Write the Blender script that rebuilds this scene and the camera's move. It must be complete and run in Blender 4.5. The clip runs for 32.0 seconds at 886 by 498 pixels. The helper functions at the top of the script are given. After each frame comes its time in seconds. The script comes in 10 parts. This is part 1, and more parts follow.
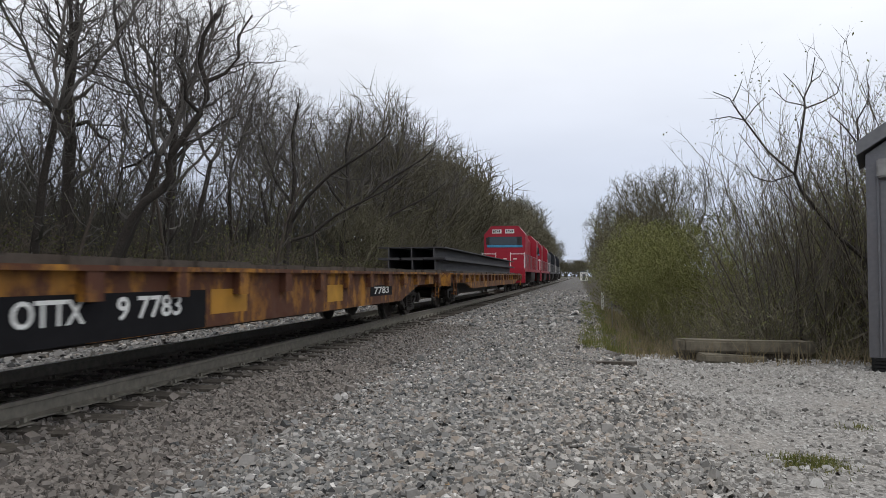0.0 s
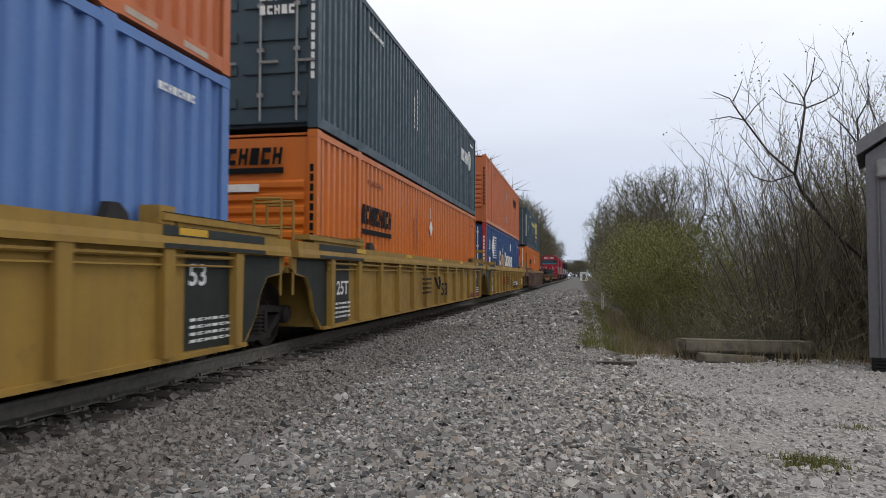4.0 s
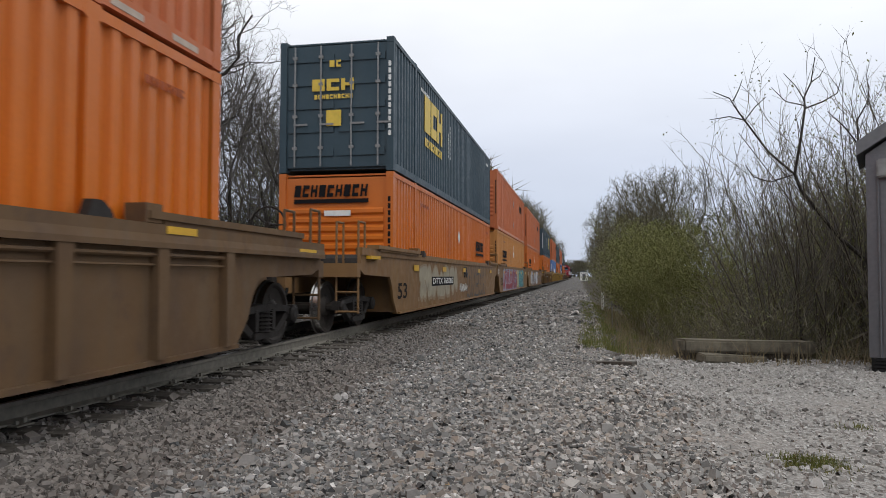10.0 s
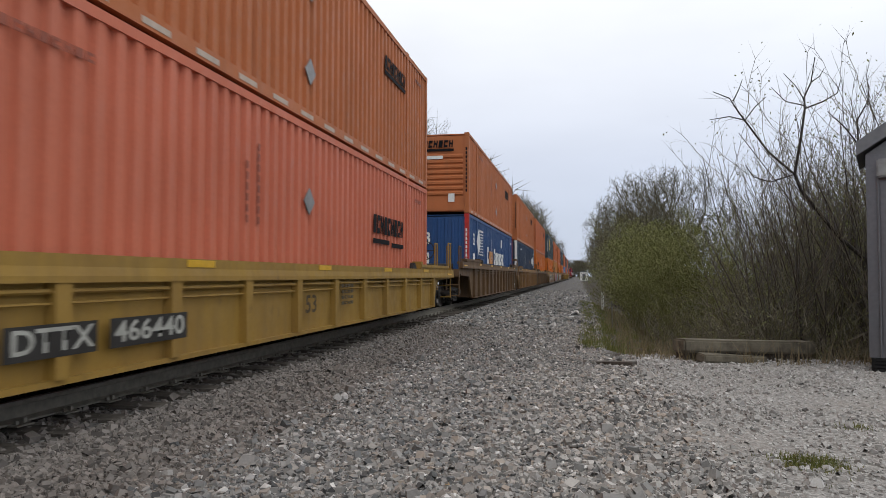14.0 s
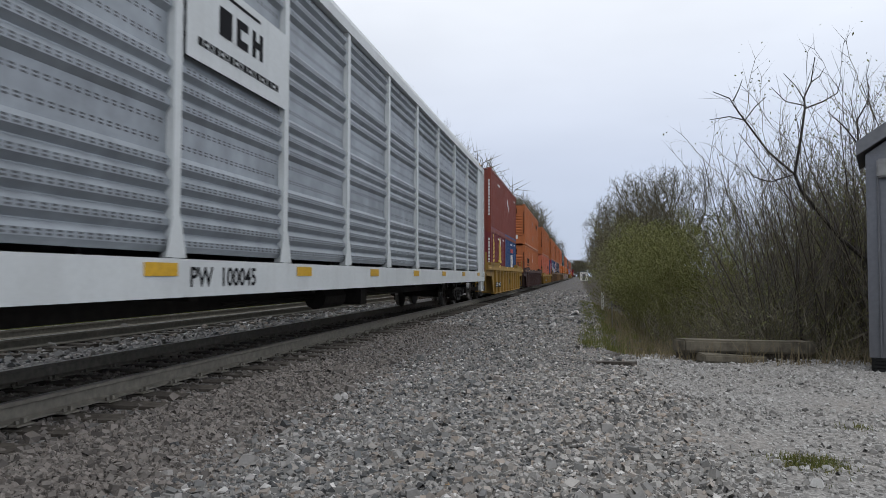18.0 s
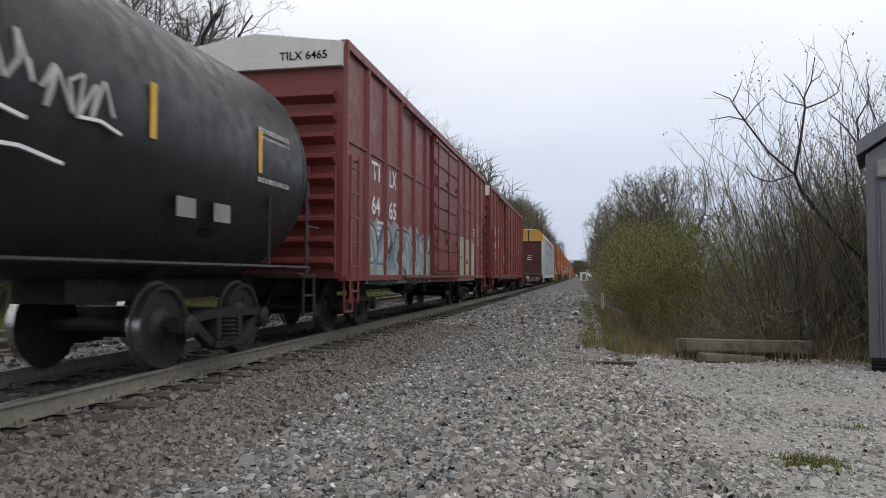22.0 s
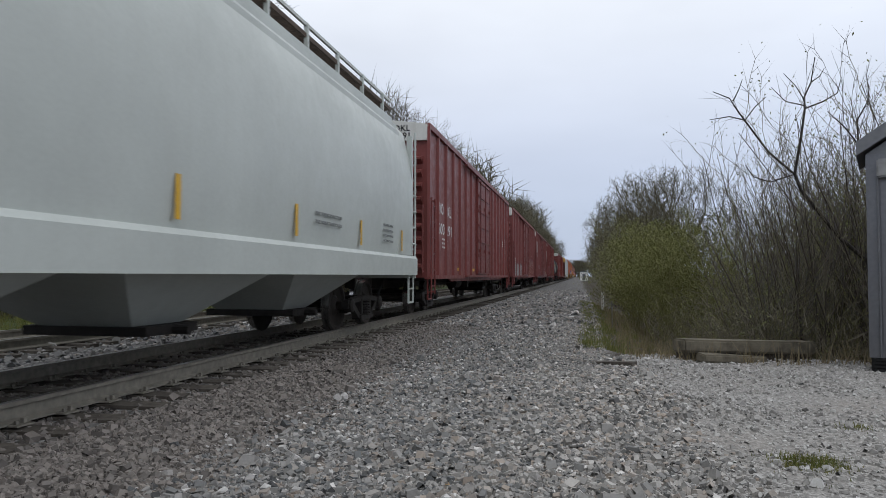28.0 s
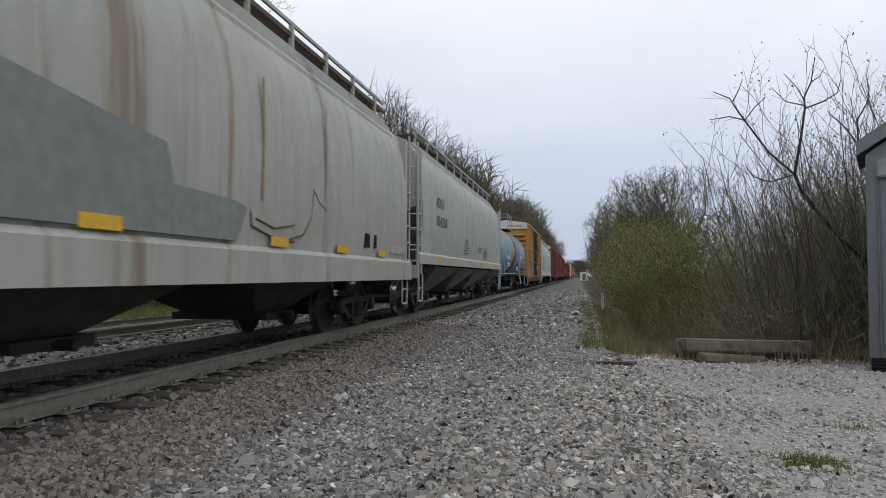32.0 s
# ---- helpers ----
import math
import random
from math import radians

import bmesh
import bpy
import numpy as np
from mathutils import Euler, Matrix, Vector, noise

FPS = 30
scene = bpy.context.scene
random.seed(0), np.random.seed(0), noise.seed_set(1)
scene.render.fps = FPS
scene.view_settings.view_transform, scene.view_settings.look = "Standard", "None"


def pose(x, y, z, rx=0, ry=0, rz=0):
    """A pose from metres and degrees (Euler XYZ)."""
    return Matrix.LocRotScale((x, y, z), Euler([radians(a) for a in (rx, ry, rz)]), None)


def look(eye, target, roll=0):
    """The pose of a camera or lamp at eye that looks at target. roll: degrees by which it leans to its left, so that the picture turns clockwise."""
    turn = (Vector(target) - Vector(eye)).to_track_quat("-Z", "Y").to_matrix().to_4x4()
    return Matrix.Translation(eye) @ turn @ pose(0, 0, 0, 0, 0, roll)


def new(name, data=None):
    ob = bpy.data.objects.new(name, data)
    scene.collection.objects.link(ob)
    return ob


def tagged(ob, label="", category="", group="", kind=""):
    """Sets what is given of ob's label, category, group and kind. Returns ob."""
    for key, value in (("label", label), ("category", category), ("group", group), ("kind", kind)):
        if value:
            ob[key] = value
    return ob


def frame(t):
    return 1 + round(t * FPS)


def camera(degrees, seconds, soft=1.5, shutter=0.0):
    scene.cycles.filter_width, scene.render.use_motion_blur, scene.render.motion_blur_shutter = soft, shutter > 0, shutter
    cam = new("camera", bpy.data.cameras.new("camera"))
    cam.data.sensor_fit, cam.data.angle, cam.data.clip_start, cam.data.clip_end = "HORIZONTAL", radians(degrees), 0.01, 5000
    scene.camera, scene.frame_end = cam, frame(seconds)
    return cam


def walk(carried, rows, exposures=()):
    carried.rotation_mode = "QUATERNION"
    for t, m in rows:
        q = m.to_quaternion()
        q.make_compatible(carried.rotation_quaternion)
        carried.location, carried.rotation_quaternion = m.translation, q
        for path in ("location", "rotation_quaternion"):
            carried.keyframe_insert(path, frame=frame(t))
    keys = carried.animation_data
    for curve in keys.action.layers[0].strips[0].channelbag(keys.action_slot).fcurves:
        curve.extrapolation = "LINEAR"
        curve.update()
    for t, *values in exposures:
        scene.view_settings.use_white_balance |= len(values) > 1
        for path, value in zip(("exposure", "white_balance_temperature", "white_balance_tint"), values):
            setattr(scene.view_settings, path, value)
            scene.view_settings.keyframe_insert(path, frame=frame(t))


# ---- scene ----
cam = camera(65.1, 32.0, soft=0.45, shutter=0.1)
EYE = (5.207, 0.0, 1.008)
AIM = (EYE[0] - 0.19417 * 10, EYE[1] + 0.98017 * 10, EYE[2] + 0.38339)
# the clip's camera dims and cools its picture when pale cars fill it
GAIN = [(0.0, 0.0, 6500, 10), (17.0, 0.0, 6500, 10), (18.0, -0.13, 6250, 10), (19.0, -0.13, 6250, 10), (20.0, -0.02, 6450, 10), (22.0, 0.0, 6500, 10),
        (25.5, 0.0, 6500, 10), (28.0, -0.16, 6200, 10), (29.0, -0.16, 6200, 10), (30.0, -0.1, 6350, 10), (32.0, -0.12, 6350, 10)]
walk(cam, [(0.0, look(EYE, AIM, 0.11)), (32.0, look(EYE, AIM, 0.11))], GAIN)

SPEED = 17.95  # metres a second, all along the clip


def make_world():
    """High overcast: a thin sky texture under a layer of pale cloud."""
    w = bpy.data.worlds.new("overcast")
    scene.world = w
    w.use_nodes = True
    nt = w.node_tree
    nt.nodes.clear()
    out = nt.nodes.new("ShaderNodeOutputWorld")
    bg = nt.nodes.new("ShaderNodeBackground")
    sky = nt.nodes.new("ShaderNodeTexSky")
    sky.sky_type = "NISHITA"
    sky.sun_disc = False
    sky.sun_elevation = radians(38)
    sky.sun_rotation = radians(70)
    tc = nt.nodes.new("ShaderNodeTexCoord")
    sep = nt.nodes.new("ShaderNodeSeparateXYZ")
    nt.links.new(tc.outputs["Generated"], sep.inputs[0])
    grade = nt.nodes.new("ShaderNodeValToRGB")
    grade.color_ramp.elements[0].position = 0.0
    grade.color_ramp.elements[0].color = (0.60, 0.68, 0.86, 1)
    grade.color_ramp.elements[1].position = 0.42
    grade.color_ramp.elements[1].color = (1.22, 1.23, 1.24, 1)
    e = grade.color_ramp.elements.new(0.16)
    e.color = (0.75, 0.80, 0.93, 1)
    nt.links.new(sep.outputs["Z"], grade.inputs[0])
    cl = nt.nodes.new("ShaderNodeTexNoise")
    cl.inputs["Scale"].default_value = 2.2
    cl.inputs["Detail"].default_value = 4
    stretch = nt.nodes.new("ShaderNodeMapping")
    stretch.inputs["Scale"].default_value = (1, 1, 3)
    nt.links.new(tc.outputs["Generated"], stretch.inputs[0])
    nt.links.new(stretch.outputs[0], cl.inputs["Vector"])
    mr = nt.nodes.new("ShaderNodeMapRange")
    mr.inputs["From Min"].default_value = 0.3
    mr.inputs["From Max"].default_value = 0.7
    mr.inputs["To Min"].default_value = 0.92
    mr.inputs["To Max"].default_value = 1.06
    nt.links.new(cl.outputs["Fac"], mr.inputs[0])
    mul = nt.nodes.new("ShaderNodeVectorMath")
    mul.operation = "SCALE"
    nt.links.new(grade.outputs[0], mul.inputs[0])
    nt.links.new(mr.outputs[0], mul.inputs["Scale"])
    thin = nt.nodes.new("ShaderNodeVectorMath")
    thin.operation = "SCALE"
    thin.inputs["Scale"].default_value = 0.10
    nt.links.new(sky.outputs[0], thin.inputs[0])
    mix = nt.nodes.new("ShaderNodeMix")
    mix.data_type = "RGBA"
    mix.inputs[0].default_value = 0.86
    nt.links.new(thin.outputs[0], mix.inputs[6])
    nt.links.new(mul.outputs[0], mix.inputs[7])
    nt.links.new(mix.outputs[2], bg.inputs["Color"])
    bg.inputs["Strength"].default_value = 1.0
    nt.links.new(bg.outputs[0], out.inputs[0])


make_world()
sun = new("sun", bpy.data.lights.new("sun", "SUN"))
sun.data.energy = 0.5
sun.data.angle = radians(25)
sun.data.color = (1.0, 0.97, 0.92)
sun.matrix_world = look((0, 0, 50), (-14, 18, 20))


# ---- materials ----
def nodes_of(name):
    m = bpy.data.materials.new(name)
    m.use_nodes = True
    nt = m.node_tree
    return m, nt, nt.nodes["Principled BSDF"]


def noise_node(nt, scale, detail=4.0, stretch=(1, 1, 1), rough=0.55, world=False):
    tc = nt.nodes.new("ShaderNodeTexCoord")
    mp = nt.nodes.new("ShaderNodeMapping")
    mp.inputs["Scale"].default_value = stretch
    if world:
        geo = nt.nodes.new("ShaderNodeNewGeometry")
        nt.links.new(geo.outputs["Position"], mp.inputs[0])
    else:
        nt.links.new(tc.outputs["Object"], mp.inputs[0])
    n = nt.nodes.new("ShaderNodeTexNoise")
    n.inputs["Scale"].default_value = scale
    n.inputs["Detail"].default_value = detail
    n.inputs["Roughness"].default_value = rough
    nt.links.new(mp.outputs[0], n.inputs["Vector"])
    return n.outputs["Fac"]


def ramp(nt, fac, lo, hi, a=0.0, b=1.0):
    r = nt.nodes.new("ShaderNodeMapRange")
    r.inputs["From Min"].default_value = lo
    r.inputs["From Max"].default_value = hi
    r.inputs["To Min"].default_value = a
    r.inputs["To Max"].default_value = b
    nt.links.new(fac, r.inputs[0])
    return r.outputs[0]


def blend(nt, fac, a, b):
    m = nt.nodes.new("ShaderNodeMix")
    m.data_type = "RGBA"
    for sock, v in ((0, fac), (6, a), (7, b)):
        if isinstance(v, (tuple, list)):
            m.inputs[sock].default_value = (*v[:3], 1)
        elif isinstance(v, (int, float)):
            m.inputs[sock].default_value = v
        else:
            nt.links.new(v, m.inputs[sock])
    return m.outputs[2]


def relief(nt, bsdf, height, strength, dist=0.01):
    b = nt.nodes.new("ShaderNodeBump")
    b.inputs["Strength"].default_value = strength
    b.inputs["Distance"].default_value = dist
    nt.links.new(height, b.inputs["Height"])
    nt.links.new(b.outputs[0], bsdf.inputs["Normal"])


def paint(name, col, rough=0.5, wear=0.35, rust=(0.13, 0.055, 0.03), dirt=(0.10, 0.085, 0.065), grime=0.35, metal=0.0, rust_at=0.62, patch=0.0):
    """Weathered paint on steel: fading, streaked grime, rust patches."""
    m, nt, b = nodes_of(name)
    fade = ramp(nt, noise_node(nt, 0.7, 3), 0.3, 0.75)
    c = blend(nt, fade, col, tuple(min(1, v * 1.16 + 0.005) for v in col))
    streak = ramp(nt, noise_node(nt, 1.6, 6, (2.6, 2.6, 0.22), 0.65), 0.48, 0.78, 0, grime)
    c = blend(nt, streak, c, dirt)
    fine = ramp(nt, noise_node(nt, 26, 3), 0.35, 0.75, 0, 0.16)
    c = blend(nt, fine, c, tuple(v * 0.55 for v in col))
    if wear > 0:
        spots = ramp(nt, noise_node(nt, 3.1, 9, (1, 1, 0.6), 0.7), rust_at, rust_at + 0.1, 0, wear)
        c = blend(nt, spots, c, rust)
    if patch > 0:
        big = ramp(nt, noise_node(nt, 0.75, 7, (1, 1, 0.8), 0.6), 0.47, 0.60, 0, patch)
        c = blend(nt, big, c, rust)
    nt.links.new(c, b.inputs["Base Color"])
    b.inputs["Specular IOR Level"].default_value = 0.32
    nt.links.new(ramp(nt, noise_node(nt, 5, 5), 0.3, 0.7, rough - 0.1, rough + 0.16), b.inputs["Roughness"])
    b.inputs["Metallic"].default_value = metal
    relief(nt, b, noise_node(nt, 9, 5), 0.12, 0.02)
    return m


def plain(name, col, rough=0.6, metal=0.0, var=0.25, scale=14, bump=0.15):
    m, nt, b = nodes_of(name)
    f = ramp(nt, noise_node(nt, scale, 5), 0.3, 0.7)
    big = ramp(nt, noise_node(nt, scale * 0.09, 3), 0.3, 0.7, 0, 0.6)
    c = blend(nt, f, tuple(v * (1 - var) for v in col), tuple(min(1, v * (1 + var)) for v in col))
    c = blend(nt, big, c, tuple(v * (1 - var * 0.8) for v in col))
    nt.links.new(c, b.inputs["Base Color"])
    b.inputs["Roughness"].default_value = rough
    b.inputs["Specular IOR Level"].default_value = 0.5 if rough < 0.5 else 0.3
    b.inputs["Metallic"].default_value = metal
    if bump:
        relief(nt, b, f, bump, 0.01)
    return m


def island(name, cols, rough=0.85, fine=0.2, scale=60):
    """Loose pieces, each of its own shade."""
    m, nt, b = nodes_of(name)
    g = nt.nodes.new("ShaderNodeNewGeometry")
    cr = nt.nodes.new("ShaderNodeValToRGB")
    cr.color_ramp.interpolation = "LINEAR"
    n = len(cols)
    while len(cr.color_ramp.elements) < n:
        cr.color_ramp.elements.new(0.5)
    for i, c in enumerate(cols):
        cr.color_ramp.elements[i].position = i / (n - 1)
        cr.color_ramp.elements[i].color = (*c, 1)
    nt.links.new(g.outputs["Random Per Island"], cr.inputs[0])
    f = ramp(nt, noise_node(nt, scale, 3), 0.3, 0.7, 0, fine)
    c = blend(nt, f, cr.outputs[0], tuple(v * 0.4 for v in cols[0]))
    nt.links.new(c, b.inputs["Base Color"])
    b.inputs["Roughness"].default_value = rough
    return m


def ground_material():
    """Ballast, lot gravel, brown litter and grass by stretches of the plan."""
    m, nt, b = nodes_of("ground_gravel_and_litter")
    geo = nt.nodes.new("ShaderNodeNewGeometry")
    sep = nt.nodes.new("ShaderNodeSeparateXYZ")
    nt.links.new(geo.outputs["Position"], sep.inputs[0])

    def cells(scale):
        v = nt.nodes.new("ShaderNodeTexVoronoi")
        v.inputs["Scale"].default_value = scale
        nt.links.new(geo.outputs["Position"], v.inputs["Vector"])
        s = nt.nodes.new("ShaderNodeSeparateColor")
        nt.links.new(v.outputs["Color"], s.inputs[0])
        return v.outputs["Distance"], s.outputs[0]

    d1, r1 = cells(21.0)
    stone = blend(nt, r1, (0.055, 0.053, 0.052), (0.33, 0.32, 0.31))
    gap = ramp(nt, d1, 0.35, 0.75, 0, 0.85)
    stone = blend(nt, gap, stone, (0.05, 0.046, 0.042))
    stone = blend(nt, ramp(nt, noise_node(nt, 3.0, 5, world=True), 0.5, 0.72, 0, 0.4), stone, (0.30, 0.29, 0.28))
    stone = blend(nt, ramp(nt, noise_node(nt, 1.2, 4, world=True), 0.5, 0.75, 0, 0.5), stone, (0.10, 0.095, 0.09))
    d2, r2 = cells(55.0)
    lot = blend(nt, r2, (0.20, 0.19, 0.18), (0.44, 0.425, 0.40))
    lot = blend(nt, ramp(nt, d2, 0.4, 0.8, 0, 0.6), lot, (0.14, 0.13, 0.12))
    lot = blend(nt, ramp(nt, noise_node(nt, 0.9, 4, world=True), 0.45, 0.7, 0, 0.35), lot, (0.24, 0.21, 0.18))
    litter = blend(nt, ramp(nt, noise_node(nt, 7, 6, world=True), 0.35, 0.65), (0.022, 0.017, 0.011), (0.06, 0.044, 0.03))
    green = blend(nt, ramp(nt, noise_node(nt, 30, 4, world=True), 0.3, 0.7), (0.025, 0.045, 0.012), (0.08, 0.10, 0.035))
    litter = blend(nt, ramp(nt, noise_node(nt, 0.35, 4, world=True), 0.55, 0.66, 0, 0.8), litter, green)
    wob = ramp(nt, noise_node(nt, 1.1, 5, world=True), 0.2, 0.8, -0.7, 0.7)

    def edge(sock, at, width, flip=False):
        add = nt.nodes.new("ShaderNodeMath")
        add.operation = "ADD"
        nt.links.new(sock, add.inputs[0])
        nt.links.new(wob, add.inputs[1])
        return ramp(nt, add.outputs[0], at - width, at + width, 1.0 if flip else 0.0, 0.0 if flip else 1.0)

    def times(a, c):
        mul = nt.nodes.new("ShaderNodeMath")
        mul.operation = "MULTIPLY"
        nt.links.new(a, mul.inputs[0])
        nt.links.new(c, mul.inputs[1])
        return mul.outputs[0]

    c = blend(nt, edge(sep.outputs["X"], 5.7, 0.5), stone, lot)
    ditch = times(edge(sep.outputs["X"], 5.6, 0.2), edge(sep.outputs["Y"], 11.2, 0.3))
    c = blend(nt, ditch, c, litter)
    c = blend(nt, edge(sep.outputs["X"], -7.6, 0.6, True), c, blend(nt, edge(sep.outputs["X"], -12.5, 1.2, True), green, litter))
    nt.links.new(c, b.inputs["Base Color"])
    b.inputs["Roughness"].default_value = 0.95
    relief(nt, b, d1, 0.9, 0.03)
    return m


M = {}
M["ground"] = ground_material()
M["stones"] = island("crushed_limestone_ballast", [(0.055, 0.055, 0.055), (0.13, 0.135, 0.137), (0.21, 0.205, 0.193), (0.27, 0.262, 0.25), (0.35, 0.335, 0.315), (0.27, 0.225, 0.185), (0.22, 0.222, 0.222), (0.17, 0.16, 0.148), (0.66, 0.64, 0.62)])
M["pale_stones"] = island("pale_limestone_ballast", [(0.08, 0.078, 0.075), (0.17, 0.168, 0.162), (0.26, 0.25, 0.234), (0.34, 0.325, 0.303), (0.43, 0.405, 0.375), (0.34, 0.285, 0.235), (0.27, 0.264, 0.254), (0.215, 0.20, 0.18), (0.70, 0.675, 0.645)])
M["brown_stones"] = island("rust_dusted_ballast", [(0.075, 0.066, 0.06), (0.16, 0.145, 0.132), (0.235, 0.21, 0.19), (0.19, 0.168, 0.15)])
M["chips"] = island("pale_gravel_chips", [(0.20, 0.192, 0.18), (0.32, 0.308, 0.29), (0.40, 0.385, 0.365), (0.52, 0.51, 0.49)])
M["rail"] = plain("weathered_rail_steel", (0.21, 0.195, 0.165), 0.7, 0.0, 0.3, 12)
M["railhead"] = plain("polished_rail_head", (0.42, 0.41, 0.40), 0.28, 0.9, 0.15, 20)
M["tie"] = plain("creosoted_oak_tie", (0.10, 0.088, 0.075), 0.9, 0, 0.45, 9, 0.5)
M["bark"] = plain("grey_brown_bark", (0.075, 0.062, 0.052), 0.95, 0, 0.4, 18, 0.4)
M["bark_dark"] = plain("dark_wet_bark", (0.042, 0.036, 0.032), 0.95, 0, 0.4, 18, 0.4)
M["twig"] = island("brown_twigs", [(0.075, 0.058, 0.044), (0.13, 0.103, 0.08), (0.17, 0.138, 0.108)], 0.95)
M["twig_grey"] = island("grey_twigs", [(0.058, 0.052, 0.048), (0.115, 0.106, 0.098), (0.085, 0.077, 0.07)], 0.95)
# twigs inside the wood, darkened in colour to carry the shade there
M["twig_dark"] = island("shaded_inner_wood_twigs", [(0.034, 0.031, 0.026), (0.07, 0.063, 0.052), (0.05, 0.047, 0.033)], 0.95)
M["twig_far"] = island("distant_budding_twigs", [(0.078, 0.069, 0.046), (0.13, 0.117, 0.077), (0.108, 0.104, 0.058)], 0.95)
M["twig_tan"] = island("tan_dry_twigs", [(0.11, 0.096, 0.07), (0.185, 0.162, 0.122), (0.145, 0.133, 0.078)], 0.95)
M["twig_olive"] = island("olive_young_twigs", [(0.09, 0.088, 0.028), (0.165, 0.16, 0.05), (0.115, 0.098, 0.045)], 0.9)
M["bud"] = island("fresh_green_buds", [(0.10, 0.12, 0.03), (0.17, 0.18, 0.05), (0.13, 0.13, 0.045)], 0.8)
M["leaf"] = island("young_green_leaves", [(0.09, 0.10, 0.018), (0.14, 0.146, 0.03), (0.17, 0.165, 0.048)], 0.75)
M["grass"] = island("spring_grass", [(0.075, 0.10, 0.018), (0.14, 0.155, 0.03), (0.22, 0.19, 0.07)], 0.8)
M["dry"] = island("dry_grass", [(0.22, 0.17, 0.09), (0.30, 0.25, 0.15), (0.16, 0.12, 0.07)], 0.9)
M["concrete"] = plain("mossy_weathered_concrete", (0.16, 0.142, 0.108), 0.92, 0, 0.45, 7, 0.5)
M["alu"] = plain("brushed_aluminium", (0.17, 0.175, 0.19), 0.36, 0.7, 0.12, 16, 0.05)
M["alu_dark"] = plain("grey_painted_roof_metal", (0.16, 0.165, 0.175), 0.45, 0.5, 0.15, 10)
M["white"] = plain("chalky_white_paint", (0.75, 0.75, 0.73), 0.55, 0, 0.12, 8)
M["black"] = plain("faded_black_paint", (0.02, 0.02, 0.021), 0.5, 0, 0.3, 10)
M["yellow"] = plain("reflective_yellow_tape", (0.62, 0.36, 0.02), 0.4, 0, 0.15, 20)
M["truck"] = plain("oily_cast_steel", (0.032, 0.028, 0.026), 0.65, 0.2, 0.45, 8, 0.3)
M["wheel"] = plain("dark_wheel_steel", (0.05, 0.043, 0.038), 0.6, 0.3, 0.35, 8)
M["tread"] = plain("shiny_wheel_tread", (0.5, 0.49, 0.48), 0.25, 0.95, 0.1, 20)
M["rubber"] = plain("black_hose", (0.012, 0.012, 0.012), 0.7, 0, 0.2)
M["glass"] = plain("dark_window_glass", (0.03, 0.045, 0.055), 0.08, 0, 0.1, 5, 0)


# ---- mesh helpers ----
def box(bm, x0, x1, y0, y1, z0, z1):
    v = [bm.verts.new((x, y, z)) for x in (x0, x1) for y in (y0, y1) for z in (z0, z1)]
    for q in ((0, 1, 3, 2), (4, 6, 7, 5), (0, 4, 5, 1), (2, 3, 7, 6), (0, 2, 6, 4), (1, 5, 7, 3)):
        bm.faces.new([v[i] for i in q])
    return v


def hull(bm, pts, quads):
    v = [bm.verts.new(p) for p in pts]
    for q in quads:
        bm.faces.new([v[i] for i in q])
    return v


def prism(bm, profile, axis, a, b):
    """A closed profile of 2D points swept along an axis; the points give the other two axes in xyz order."""
    def place(p, t):
        return {"x": (t, p[0], p[1]), "y": (p[0], t, p[1]), "z": (p[0], p[1], t)}[axis]
    lo = [bm.verts.new(place(p, a)) for p in profile]
    hi = [bm.verts.new(place(p, b)) for p in profile]
    n = len(profile)
    for i in range(n):
        bm.faces.new((lo[i], lo[(i + 1) % n], hi[(i + 1) % n], hi[i]))
    bm.faces.new(lo)
    bm.faces.new(hi[::-1])


def rod(bm, p0, p1, r, seg=6, r1=None):
    p0, p1 = Vector(p0), Vector(p1)
    d = (p1 - p0).normalized()
    u = d.orthogonal().normalized()
    w = d.cross(u)
    r1 = r if r1 is None else r1
    a, b = [], []
    for i in range(seg):
        t = 2 * math.pi * i / seg
        k = u * math.cos(t) + w * math.sin(t)
        a.append(bm.verts.new(p0 + k * r))
        b.append(bm.verts.new(p1 + k * r1))
    for i in range(seg):
        bm.faces.new((a[i], a[(i + 1) % seg], b[(i + 1) % seg], b[i]))
    bm.faces.new(a[::-1])
    bm.faces.new(b)


def path(bm, pts, r, seg=5):
    for p, q in zip(pts, pts[1:]):
        rod(bm, p, q, r, seg)


def lathe(bm, profile, axis, centre, seg=20, close=True):
    """A profile of (radius, along) turned about an axis x or y through centre."""
    rings = []
    for r, t in profile:
        ring = []
        for i in range(seg):
            a = 2 * math.pi * i / seg
            c, s = r * math.cos(a), r * math.sin(a)
            p = (t, c, s) if axis == "x" else ((c, t, s) if axis == "y" else (c, s, t))
            ring.append(bm.verts.new((p[0] + centre[0], p[1] + centre[1], p[2] + centre[2])))
        rings.append(ring)
    for a, b in zip(rings, rings[1:]):
        for i in range(seg):
            bm.faces.new((a[i], a[(i + 1) % seg], b[(i + 1) % seg], b[i]))
    if close:
        bm.faces.new(rings[0][::-1])
        bm.faces.new(rings[-1])


def flush(bm):
    bmesh.ops.recalc_face_normals(bm, faces=bm.faces[:])


def mesh_of(name, bm, material, smooth=False):
    flush(bm)
    me = bpy.data.meshes.new(name)
    bm.to_mesh(me)
    bm.free()
    if material:
        me.materials.append(material)
    if smooth:
        me.shade_smooth()
        me.set_sharp_from_angle(angle=radians(35))
    return me


